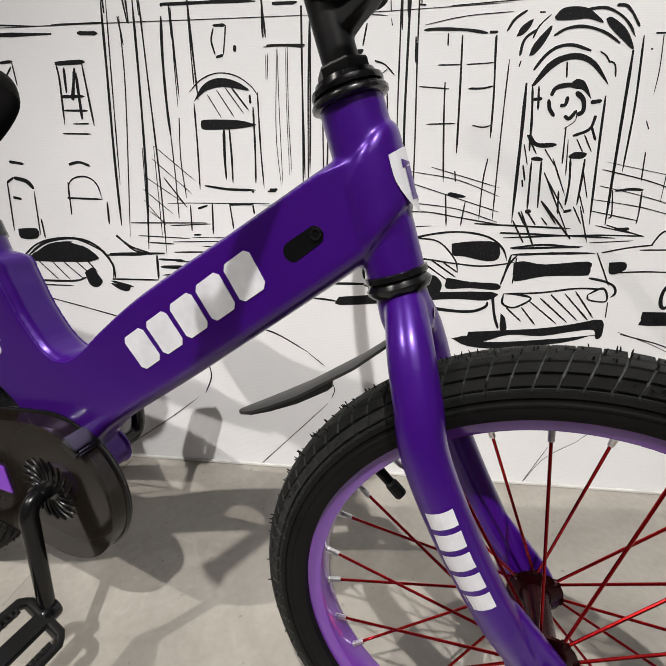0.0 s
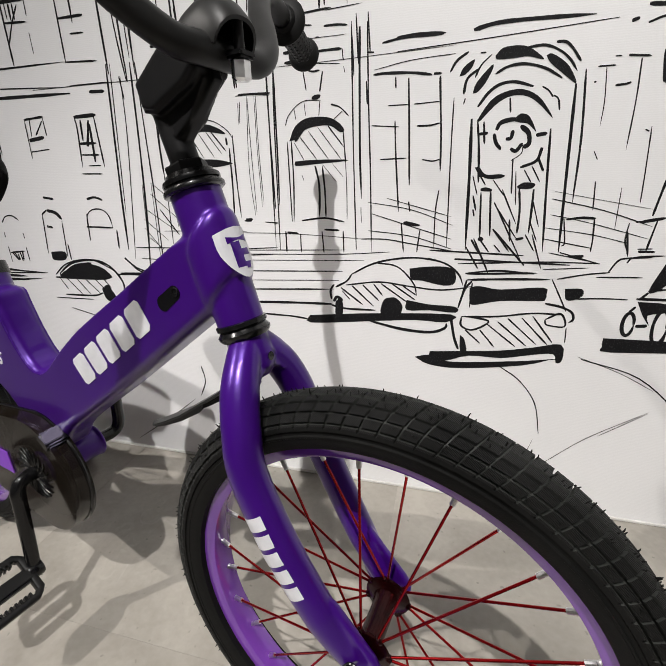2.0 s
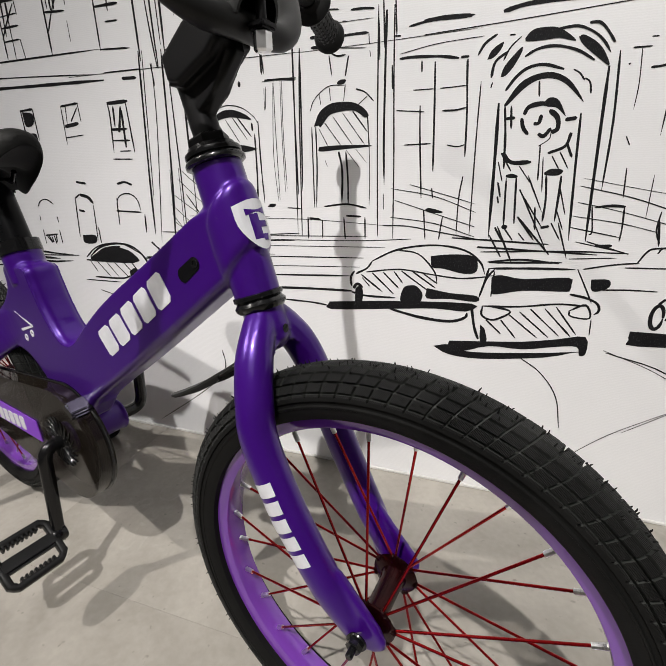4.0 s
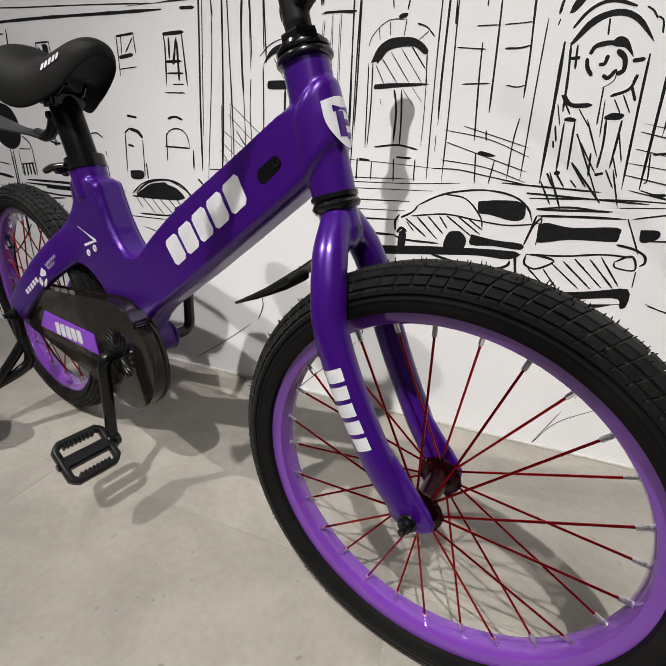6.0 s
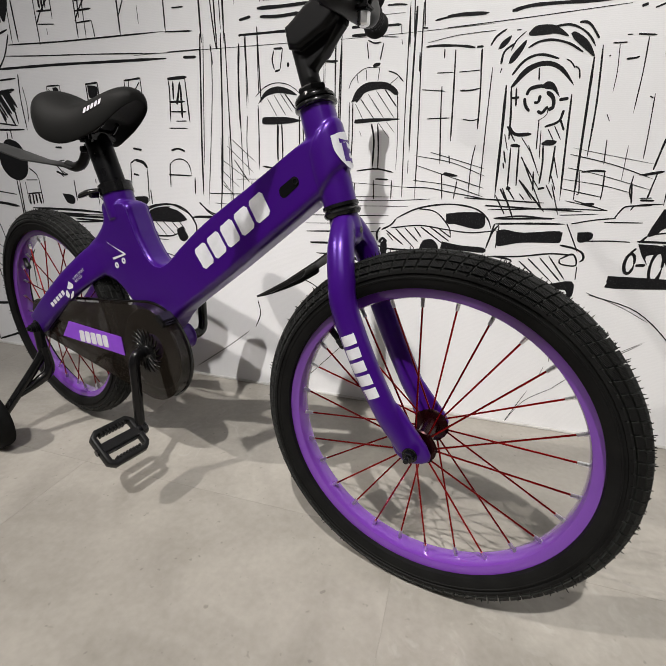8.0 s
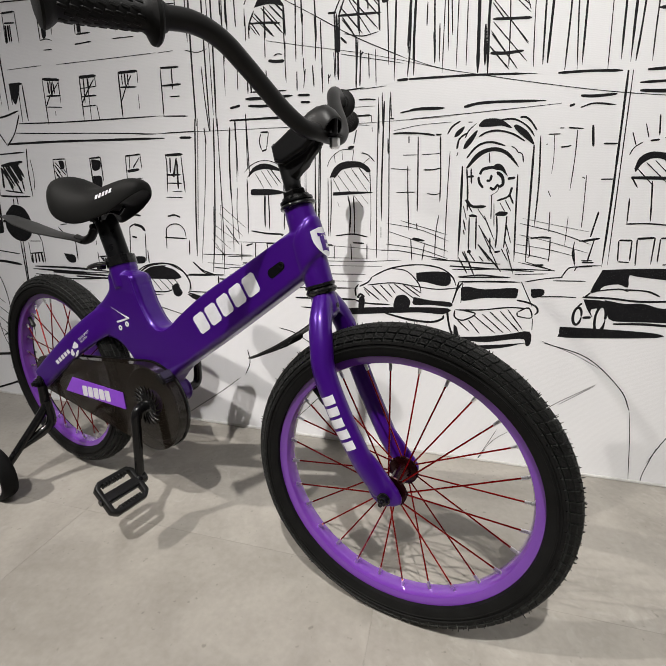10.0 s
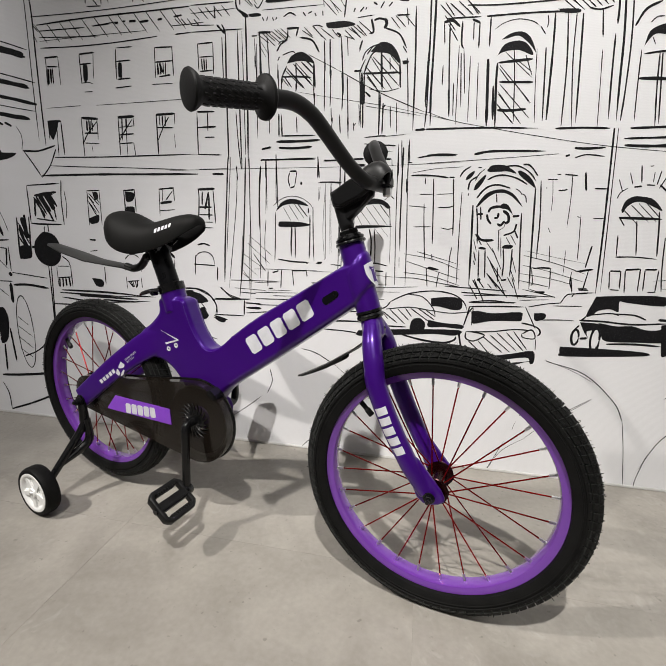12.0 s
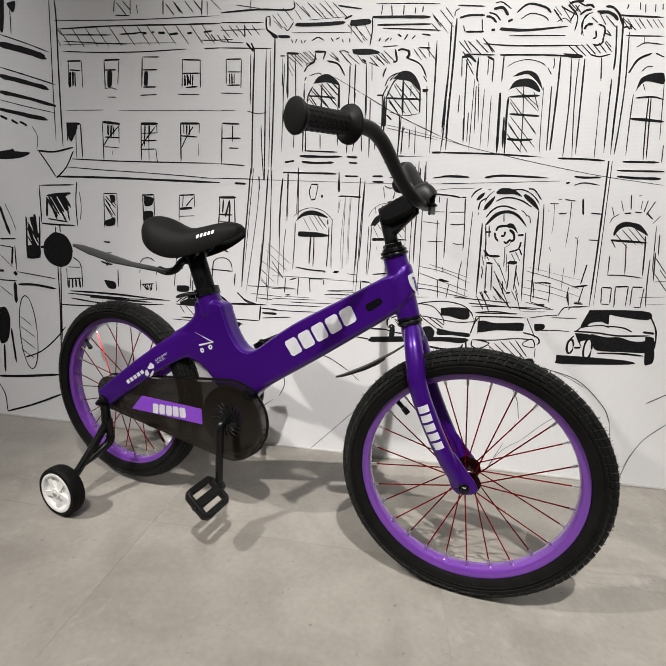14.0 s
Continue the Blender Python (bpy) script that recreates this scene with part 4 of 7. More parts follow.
ink(3.8, -0.002, 1.193, 0.007, 1.056)
ink(2.2, 0.014, 1.193, 0.017, 1.148)
ink(3.1, -0.004, 1.008, -0.000, 0.960)
ink(3.1, -0.044, 0.997, -0.044, 0.955)
ink(2.3, 0.149, 1.031, 0.153, 0.954)
ink(2.3, -0.022, 1.001, -0.027, 0.959)
sketch("drawn_loggia")
ink(4.5, 0.198, 0.849, 0.218, 0.850, 0.262, 0.848, 0.296, 0.843)
ink(3.9, 0.299, 0.844, 0.312, 0.844)
ink(3.9, 0.212, 0.894, 0.251, 0.899, 0.311, 0.898)
ink(1.3, 0.199, 0.856, 0.261, 0.866, 0.332, 0.870)
ink(2.7, 0.236, 0.844, 0.237, 0.827)
ink(3.3, 0.258, 0.841, 0.262, 0.765, 0.266, 0.670)
ink(3.2, 0.309, 0.838, 0.316, 0.762, 0.319, 0.693)
ink(1.8, 0.224, 0.801, 0.260, 0.801)
ink(1.8, 0.269, 0.801, 0.295, 0.802, 0.312, 0.803)
ink(1.9, 0.196, 0.771, 0.244, 0.767)
ink(2.8, 0.275, 0.767, 0.297, 0.767, 0.314, 0.770)
ink(2.9, 0.237, 0.777, 0.240, 0.723, 0.248, 0.624)
ink(2.4, 0.212, 0.715, 0.259, 0.716)
ink(1.9, 0.287, 0.713, 0.305, 0.710, 0.318, 0.713)
ink(2.3, 0.334, 0.807, 0.335, 0.720, 0.339, 0.561)
ink(1.5, 0.191, 0.641, 0.273, 0.627, 0.347, 0.600)
ink(1.6, 0.199, 0.620, 0.274, 0.597, 0.347, 0.575)
ink(1.5, 0.226, 0.648, 0.291, 0.630, 0.344, 0.615)
ink(2.1, 0.178, 0.573, 0.225, 0.573, 0.276, 0.565, 0.358, 0.552)
ink(1.6, 0.192, 0.589, 0.275, 0.579, 0.348, 0.557)
blot(0.257, 0.604, 0.264, 0.607, 0.288, 0.601, 0.284, 0.598, 0.264, 0.599)
ink(2.6, 0.266, 0.642, 0.269, 0.624)
ink(2.7, 0.254, 0.603, 0.260, 0.549)
ink(2.7, 0.289, 0.591, 0.285, 0.550)
ink(2.5, 0.319, 0.662, 0.315, 0.623, 0.316, 0.557)
ink(2.3, 0.188, 0.883, 0.199, 0.882)
sketch("drawn_portal")
blot(0.393, 0.862, 0.403, 0.872, 0.421, 0.874, 0.440, 0.871, 0.460, 0.858, 0.464, 0.852, 0.442, 0.858, 0.424, 0.857, 0.397, 0.857)
ink(3.8, 0.440, 0.870, 0.465, 0.871, 0.487, 0.862, 0.503, 0.849, 0.515, 0.833)
ink(4.1, 0.480, 0.874, 0.493, 0.873, 0.504, 0.864, 0.518, 0.846)
blot(0.468, 0.857, 0.476, 0.859, 0.497, 0.846, 0.510, 0.830, 0.516, 0.816, 0.500, 0.827, 0.476, 0.846)
ink(3.9, 0.396, 0.837, 0.414, 0.846, 0.439, 0.848, 0.469, 0.840, 0.495, 0.825)
ink(4.5, 0.373, 0.791, 0.388, 0.811, 0.405, 0.822, 0.427, 0.824, 0.455, 0.816)
blot(0.373, 0.770, 0.392, 0.799, 0.414, 0.811, 0.440, 0.813, 0.464, 0.802, 0.481, 0.783, 0.490, 0.769, 0.483, 0.775, 0.461, 0.795, 0.441, 0.804, 0.419, 0.803, 0.399, 0.791, 0.379, 0.770)
ink(3.6, 0.325, 0.844, 0.335, 0.860, 0.352, 0.871)
blot(0.340, 0.837, 0.346, 0.850, 0.362, 0.860, 0.359, 0.849, 0.349, 0.839)
blot(0.363, 0.811, 0.368, 0.827, 0.389, 0.850, 0.391, 0.844, 0.382, 0.826, 0.371, 0.813)
ink(4.1, 0.349, 0.811, 0.353, 0.833, 0.370, 0.846)
ink(2.5, 0.365, 0.834, 0.373, 0.851, 0.388, 0.865)
ink(2.0, 0.370, 0.868, 0.379, 0.868)
ink(2.1, 0.350, 0.796, 0.352, 0.805)
ink(2.5, 0.468, 0.815, 0.478, 0.809, 0.486, 0.799)
ink(2.5, 0.486, 0.802, 0.494, 0.796, 0.498, 0.780)
ink(3.1, 0.422, 0.802, 0.425, 0.780)
ink(5.1, 0.365, 0.774, 0.369, 0.684, 0.373, 0.556)
ink(3.9, 0.375, 0.770, 0.381, 0.725, 0.385, 0.673)
ink(4.6, 0.516, 0.816, 0.521, 0.720, 0.530, 0.555)
ink(3.5, 0.527, 0.835, 0.536, 0.738, 0.539, 0.638)
ink(4.2, 0.489, 0.754, 0.494, 0.681, 0.504, 0.554)
ink(6.8, 0.406, 0.755, 0.412, 0.766, 0.431, 0.770, 0.440, 0.767)
blot(0.431, 0.770, 0.441, 0.778, 0.455, 0.773, 0.468, 0.750, 0.461, 0.756, 0.452, 0.763, 0.439, 0.765)
ink(4.9, 0.403, 0.750, 0.407, 0.736, 0.416, 0.725)
ink(7.4, 0.443, 0.760, 0.456, 0.749, 0.459, 0.733, 0.451, 0.727)
ink(5.9, 0.422, 0.741, 0.430, 0.742, 0.432, 0.754)
ink(5.9, 0.431, 0.726, 0.440, 0.722, 0.449, 0.734)
ink(1.6, 0.450, 0.732, 0.449, 0.718, 0.434, 0.707)
ink(6.1, 0.468, 0.745, 0.485, 0.747)
ink(3.8, 0.385, 0.769, 0.389, 0.734)
ink(4.9, 0.379, 0.750, 0.393, 0.751)
ink(4.8, 0.480, 0.726, 0.474, 0.706, 0.450, 0.696)
ink(7.2, 0.380, 0.698, 0.396, 0.683, 0.427, 0.683)
ink(3.8, 0.477, 0.709, 0.487, 0.689)
ink(2.1, 0.457, 0.692, 0.470, 0.672)
ink(2.1, 0.468, 0.698, 0.484, 0.672)
ink(2.8, 0.437, 0.709, 0.441, 0.654)
ink(2.2, 0.444, 0.691, 0.450, 0.635)
ink(2.9, 0.378, 0.698, 0.397, 0.669)
blot(0.390, 0.663, 0.398, 0.665, 0.408, 0.662, 0.407, 0.658, 0.391, 0.659)
ink(3.6, 0.391, 0.658, 0.396, 0.579)
ink(3.6, 0.407, 0.658, 0.413, 0.582)
blot(0.449, 0.666, 0.459, 0.672, 0.477, 0.670, 0.472, 0.662, 0.452, 0.662)
ink(4.0, 0.453, 0.662, 0.458, 0.624, 0.458, 0.587)
ink(3.9, 0.476, 0.661, 0.477, 0.624, 0.477, 0.587)
ink(2.2, 0.409, 0.677, 0.431, 0.649)
ink(2.2, 0.425, 0.662, 0.455, 0.602)
ink(2.4, 0.414, 0.639, 0.459, 0.576)
ink(3.0, 0.417, 0.594, 0.449, 0.554)
ink(3.5, 0.443, 0.611, 0.448, 0.572)
disc(0.398, 0.576, 0.005, 0.004)
ink(4.6, 0.457, 0.576, 0.470, 0.579)
ink(3.1, 0.382, 0.575, 0.396, 0.552)
ink(3.0, 0.397, 0.575, 0.414, 0.553)
ink(2.4, 0.472, 0.585, 0.490, 0.556)
ink(2.2, 0.375, 0.684, 0.385, 0.652)
ink(2.9, 0.378, 0.652, 0.385, 0.626)
ink(2.4, 0.380, 0.628, 0.383, 0.616)
ink(2.2, 0.476, 0.645, 0.492, 0.598)
ink(2.2, 0.477, 0.607, 0.492, 0.573)
ink(2.4, 0.422, 0.566, 0.434, 0.553)
sketch("drawn_side_bay")
ink(2.6, 0.543, 0.837, 0.567, 0.837)
ink(1.5, 0.555, 0.835, 0.560, 0.790, 0.560, 0.754)
ink(1.8, 0.564, 0.849, 0.573, 0.849)
ink(1.9, 0.541, 0.816, 0.544, 0.817)
ink(3.0, 0.571, 0.810, 0.585, 0.811, 0.592, 0.813)
ink(3.2, 0.582, 0.849, 0.612, 0.846)
ink(2.2, 0.600, 0.844, 0.603, 0.788, 0.603, 0.717)
ink(1.6, 0.558, 0.718, 0.565, 0.705)
ink(2.1, 0.568, 0.672, 0.572, 0.626)
ink(1.3, 0.608, 0.662, 0.610, 0.596)
ink(2.0, 0.632, 0.751, 0.637, 0.678, 0.639, 0.637)
ink(1.9, 0.624, 0.747, 0.630, 0.744)
ink(0.8, 0.510, 0.657, 0.585, 0.642, 0.659, 0.628)
ink(1.7, 0.507, 0.645, 0.588, 0.626, 0.665, 0.600)
ink(1.3, 0.508, 0.619, 0.573, 0.605, 0.663, 0.580)
ink(1.3, 0.502, 0.597, 0.577, 0.586, 0.632, 0.573)
ink(1.8, 0.503, 0.578, 0.581, 0.563)
ink(3.9, 0.534, 0.611, 0.557, 0.614, 0.579, 0.613)
ink(2.3, 0.530, 0.613, 0.537, 0.573, 0.533, 0.566)
ink(2.6, 0.577, 0.612, 0.580, 0.578, 0.580, 0.557)
ink(2.6, 0.630, 0.606, 0.629, 0.579, 0.635, 0.559)
ink(2.5, 0.639, 0.607, 0.662, 0.611)
ink(2.1, 0.650, 0.563, 0.672, 0.564)
ink(3.8, 0.629, 0.852, 0.637, 0.809)
ink(3.7, 0.655, 0.815, 0.683, 0.814)
ink(3.0, 0.662, 0.742, 0.688, 0.742)
ink(3.9, 0.669, 0.673, 0.661, 0.617)
ink(3.2, 0.670, 0.611, 0.663, 0.560)
ink(4.7, 0.645, 0.607, 0.681, 0.614)
ink(4.0, 0.652, 0.559, 0.677, 0.559)
ink(3.2, 0.630, 0.592, 0.638, 0.550)
sketch("drawn_tower_window")
ink(2.1, 0.380, 1.185, 0.400, 1.197, 0.432, 1.203, 0.465, 1.196, 0.480, 1.186)
ink(2.8, 0.484, 1.184, 0.496, 1.167)
blot(0.397, 1.161, 0.416, 1.173, 0.442, 1.176, 0.464, 1.162, 0.480, 1.128, 0.463, 1.148, 0.437, 1.167, 0.411, 1.163)
blot(0.391, 1.127, 0.406, 1.151, 0.438, 1.157, 0.460, 1.147, 0.474, 1.123, 0.441, 1.136, 0.415, 1.136, 0.399, 1.132)
ink(5.6, 0.395, 1.111, 0.431, 1.113, 0.474, 1.115)
ink(5.7, 0.401, 1.068, 0.438, 1.066, 0.480, 1.064)
ink(6.5, 0.403, 1.004, 0.434, 1.002, 0.471, 1.004)
ink(2.8, 0.429, 1.137, 0.437, 1.067, 0.444, 0.975)
ink(5.7, 0.393, 1.111, 0.394, 1.066, 0.401, 0.964)
ink(5.9, 0.388, 1.060, 0.394, 0.981)
ink(2.1, 0.481, 1.137, 0.487, 1.048, 0.494, 0.971)
ink(2.1, 0.409, 1.134, 0.477, 1.074)
ink(2.2, 0.400, 1.047, 0.462, 0.970)
ink(2.2, 0.403, 1.063, 0.480, 0.983)
ink(2.2, 0.438, 1.064, 0.479, 1.016)
ink(2.9, 0.401, 1.017, 0.445, 0.970)
ink(2.1, 0.434, 1.118, 0.475, 1.087)
ink(2.1, 0.399, 1.098, 0.425, 1.067)
sketch("drawn_tower")
ink(4.4, 0.229, 0.964, 0.335, 0.964, 0.398, 0.963, 0.504, 0.959)
ink(1.5, 0.225, 1.007, 0.298, 0.982, 0.405, 0.960, 0.510, 0.940, 0.661, 0.915, 0.827, 0.896)
ink(5.0, 0.545, 0.957, 0.608, 0.957, 0.668, 0.954)
ink(6.1, 0.236, 0.899, 0.272, 0.901, 0.315, 0.900)
ink(6.0, 0.357, 0.900, 0.405, 0.907, 0.529, 0.905)
ink(1.5, 0.238, 0.880, 0.380, 0.887, 0.561, 0.898)
ink(5.8, 0.596, 0.911, 0.623, 0.909, 0.665, 0.911)
ink(3.6, 0.599, 0.888, 0.625, 0.895, 0.667, 0.890)
ink(4.4, 0.577, 0.892, 0.587, 0.895)
ink(4.8, 0.513, 1.210, 0.517, 1.131, 0.521, 0.977)
ink(3.5, 0.541, 1.208, 0.552, 1.100, 0.557, 0.962)
ink(2.8, 0.560, 1.205, 0.565, 1.101, 0.581, 0.959)
ink(4.1, 0.574, 1.205, 0.581, 1.101, 0.589, 0.969)
ink(3.4, 0.501, 1.138, 0.507, 1.050, 0.512, 0.975)
ink(2.1, 0.626, 1.126, 0.633, 1.038, 0.639, 0.957)
ink(4.1, 0.649, 1.158, 0.654, 1.070, 0.661, 0.974)
ink(3.4, 0.615, 1.210, 0.623, 1.152)
ink(5.7, 0.234, 1.303, 0.236, 1.192, 0.236, 1.004)
ink(4.3, 0.222, 1.294, 0.226, 1.161, 0.224, 1.017)
ink(2.2, 0.224, 1.148, 0.222, 1.030)
ink(2.9, 0.262, 1.113, 0.263, 1.067)
ink(3.6, 0.272, 1.208, 0.278, 1.097, 0.286, 0.995)
ink(2.2, 0.298, 1.155, 0.303, 0.972)
ink(4.3, 0.302, 1.208, 0.303, 1.161, 0.309, 1.147)
ink(2.2, 0.327, 1.130, 0.333, 0.979)
ink(2.2, 0.347, 1.114, 0.354, 0.983)
ink(7.2, 0.370, 1.121, 0.375, 1.046, 0.380, 0.967)
ink(3.5, 0.343, 1.202, 0.345, 1.146)
ink(2.8, 0.329, 1.205, 0.331, 1.165)
ink(3.5, 0.368, 1.213, 0.370, 1.148)
ink(3.4, 0.311, 1.241, 0.401, 1.236, 0.568, 1.237)
ink(3.5, 0.263, 1.216, 0.345, 1.214)
ink(4.1, 0.358, 1.214, 0.469, 1.214, 0.563, 1.210)
blot(0.517, 1.218, 0.562, 1.215, 0.566, 1.207, 0.534, 1.208)
ink(3.3, 0.586, 1.215, 0.610, 1.210, 0.636, 1.216)
ink(4.8, 0.261, 1.270, 0.308, 1.270)
ink(2.8, 0.300, 1.300, 0.304, 1.271)
ink(2.8, 0.253, 1.285, 0.259, 1.270)
blot(0.351, 1.280, 0.421, 1.276, 0.510, 1.282, 0.510, 1.279, 0.422, 1.270, 0.353, 1.272)
ink(2.7, 0.375, 1.260, 0.517, 1.260)
ink(5.5, 0.241, 1.303, 0.267, 1.309, 0.306, 1.309)
ink(3.4, 0.234, 1.333, 0.304, 1.330)
ink(5.3, 0.387, 1.314, 0.407, 1.331, 0.426, 1.334, 0.459, 1.325, 0.473, 1.313)
ink(2.7, 0.399, 1.299, 0.423, 1.312, 0.455, 1.306, 0.470, 1.295)
ink(6.7, 0.327, 1.323, 0.350, 1.326, 0.366, 1.308)
ink(5.4, 0.310, 1.306, 0.323, 1.304, 0.338, 1.291)
ink(5.4, 0.367, 1.293, 0.379, 1.299)
ink(6.2, 0.327, 1.274, 0.337, 1.274)
ink(4.0, 0.562, 1.274, 0.569, 1.286, 0.581, 1.286)
ink(4.6, 0.594, 1.286, 0.611, 1.277, 0.612, 1.253)
ink(4.0, 0.590, 1.271, 0.593, 1.256, 0.585, 1.252)
ink(2.6, 0.561, 1.259, 0.553, 1.289, 0.568, 1.312)
ink(6.5, 0.586, 1.315, 0.617, 1.312, 0.638, 1.300)
ink(3.3, 0.613, 1.265, 0.630, 1.259)
ink(3.3, 0.478, 1.322, 0.505, 1.292)
ink(3.3, 0.496, 1.327, 0.537, 1.307)
ink(3.3, 0.540, 1.330, 0.521, 1.289)
hatch(2.8, 3, 0.270, 1.248, 0.308, 1.216, 0.306, 1.254, 0.341, 1.221)
hatch(2.7, 7, 0.530, 1.236, 0.563, 1.210, 0.617, 1.244, 0.638, 1.221)
hatch(2.8, 3, 0.247, 1.245, 0.278, 1.214, 0.269, 1.202, 0.294, 1.164)
ink(6.3, 0.258, 1.208, 0.278, 1.211, 0.297, 1.196)
ink(5.6, 0.325, 1.210, 0.343, 1.202)
ink(2.9, 0.258, 1.211, 0.263, 1.158)
ink(4.2, 0.639, 1.282, 0.648, 1.218, 0.650, 1.178)
ink(4.8, 0.652, 1.302, 0.660, 1.228, 0.668, 1.148, 0.673, 1.060, 0.679, 0.969)
ink(3.6, 0.672, 1.268, 0.684, 1.148, 0.688, 1.039, 0.688, 0.970)
sketch("drawn_corner_house")
ink(4.5, 0.643, 1.306, 0.667, 1.304, 0.748, 1.300)
hatch(1.9, 7, 0.647, 1.299, 0.670, 1.272, 0.735, 1.296, 0.753, 1.276)
ink(3.9, 0.671, 1.282, 0.676, 1.273)
ink(3.2, 0.665, 1.259, 0.757, 1.257)
ink(1.3, 0.710, 1.256, 0.713, 1.241)
ink(2.6, 0.696, 1.232, 0.716, 1.242, 0.759, 1.238)
ink(5.3, 0.688, 1.171, 0.705, 1.203, 0.736, 1.218)
ink(3.3, 0.745, 1.218, 0.767, 1.209)
ink(2.6, 0.719, 1.176, 0.730, 1.186, 0.745, 1.187)
blot(0.713, 1.127, 0.720, 1.158, 0.742, 1.170, 0.766, 1.173, 0.775, 1.169, 0.779, 1.146, 0.758, 1.149, 0.733, 1.152, 0.720, 1.139)
ink(4.0, 0.716, 1.112, 0.759, 1.115, 0.787, 1.108)
ink(2.8, 0.709, 1.121, 0.713, 1.040, 0.718, 0.968)
ink(6.8, 0.713, 1.061, 0.751, 1.059, 0.797, 1.055)
ink(3.4, 0.748, 1.115, 0.754, 1.041, 0.764, 0.956)
ink(3.4, 0.754, 1.112, 0.762, 1.041, 0.771, 0.961)
ink(2.0, 0.728, 1.146, 0.736, 1.130)
ink(4.9, 0.703, 0.930, 0.822, 0.931)
ink(7.1, 0.706, 0.915, 0.754, 0.912, 0.818, 0.912)
ink(5.6, 0.713, 0.953, 0.805, 0.954)
ink(2.1, 0.779, 1.146, 0.795, 1.010)
ink(2.8, 0.807, 0.997, 0.811, 0.953)
ink(2.6, 0.686, 1.334, 0.689, 1.317)
ink(2.6, 0.699, 1.331, 0.702, 1.311)
ink(2.6, 0.723, 1.330, 0.725, 1.311)
ink(2.5, 0.740, 1.330, 0.742, 1.316)
sketch("drawn_arched_window")
ink(2.2, 0.707, 0.836, 0.718, 0.809)
ink(2.2, 0.729, 0.852, 0.739, 0.824)
ink(2.9, 0.752, 0.868, 0.758, 0.828)
ink(2.2, 0.771, 0.866, 0.779, 0.867)
ink(2.2, 0.783, 0.853, 0.783, 0.829)
ink(2.9, 0.797, 0.855, 0.792, 0.823)
ink(2.9, 0.816, 0.853, 0.798, 0.814)
ink(4.4, 0.799, 0.823, 0.818, 0.806)
ink(2.2, 0.836, 0.815, 0.820, 0.794)
ink(2.2, 0.709, 0.791, 0.715, 0.805, 0.730, 0.816)
ink(3.7, 0.743, 0.818, 0.760, 0.820)
ink(2.9, 0.769, 0.823, 0.788, 0.822)
blot(0.723, 0.763, 0.729, 0.785, 0.747, 0.796, 0.768, 0.795, 0.789, 0.790, 0.806, 0.774, 0.814, 0.761, 0.796, 0.770, 0.770, 0.782, 0.750, 0.782, 0.735, 0.771, 0.727, 0.756)
blot(0.721, 0.747, 0.763, 0.747, 0.811, 0.744, 0.812, 0.740, 0.764, 0.740, 0.723, 0.742)
ink(3.0, 0.722, 0.745, 0.736, 0.724)
ink(2.3, 0.729, 0.763, 0.767, 0.726)
ink(2.3, 0.744, 0.775, 0.789, 0.734)
ink(2.3, 0.760, 0.779, 0.806, 0.735)
ink(2.2, 0.777, 0.780, 0.811, 0.746)
ink(3.8, 0.808, 0.760, 0.813, 0.729, 0.821, 0.651)
ink(3.1, 0.725, 0.702, 0.729, 0.649)
ink(3.1, 0.762, 0.737, 0.769, 0.690, 0.774, 0.650)
ink(3.1, 0.728, 0.647, 0.774, 0.648, 0.823, 0.644)
sketch("drawn_corner_house_base")
ink(4.7, 0.720, 0.611, 0.746, 0.611)
ink(3.2, 0.720, 0.609, 0.725, 0.564)
ink(3.2, 0.746, 0.611, 0.749, 0.566)
ink(3.2, 0.727, 0.563, 0.749, 0.562)
ink(5.4, 0.756, 0.615, 0.790, 0.618)
ink(3.2, 0.756, 0.613, 0.762, 0.555)
ink(3.1, 0.790, 0.618, 0.792, 0.559)
ink(4.6, 0.801, 0.617, 0.828, 0.618)
ink(3.1, 0.801, 0.615, 0.804, 0.562)
ink(3.1, 0.832, 0.617, 0.832, 0.561)
ink(3.1, 0.815, 0.559, 0.834, 0.561)
ink(3.1, 0.832, 0.697, 0.838, 0.621, 0.846, 0.562)
ink(2.3, 0.831, 0.790, 0.845, 0.658)
ink(3.8, 0.843, 0.716, 0.852, 0.637)
ink(3.0, 0.844, 0.766, 0.851, 0.709)
ink(1.5, 0.824, 0.589, 0.895, 0.595)
ink(1.5, 0.845, 0.569, 0.899, 0.573)
ink(1.5, 0.852, 0.635, 0.886, 0.639)
ink(2.3, 0.846, 0.702, 0.881, 0.660)
ink(2.3, 0.863, 0.670, 0.884, 0.646)
ink(2.3, 0.851, 0.659, 0.892, 0.610)
ink(4.6, 0.678, 0.954, 0.685, 0.817, 0.691, 0.680, 0.695, 0.550)
ink(2.4, 0.687, 0.954, 0.696, 0.765, 0.706, 0.555)
sketch("drawn_estate_car")
ink(3.7, 0.159, 0.503, 0.199, 0.524, 0.241, 0.535, 0.289, 0.539, 0.336, 0.531, 0.364, 0.511, 0.375, 0.488)
ink(4.1, 0.125, 0.475, 0.148, 0.488, 0.159, 0.503)
ink(4.2, 0.116, 0.448, 0.114, 0.467, 0.122, 0.481)
ink(3.0, 0.206, 0.527, 0.249, 0.521, 0.281, 0.490, 0.289, 0.465)
ink(3.0, 0.147, 0.480, 0.214, 0.489, 0.271, 0.483, 0.326, 0.478, 0.366, 0.482, 0.392, 0.488)
blot(0.273, 0.518, 0.310, 0.523, 0.353, 0.521, 0.360, 0.494, 0.339, 0.487, 0.298, 0.495, 0.277, 0.497)
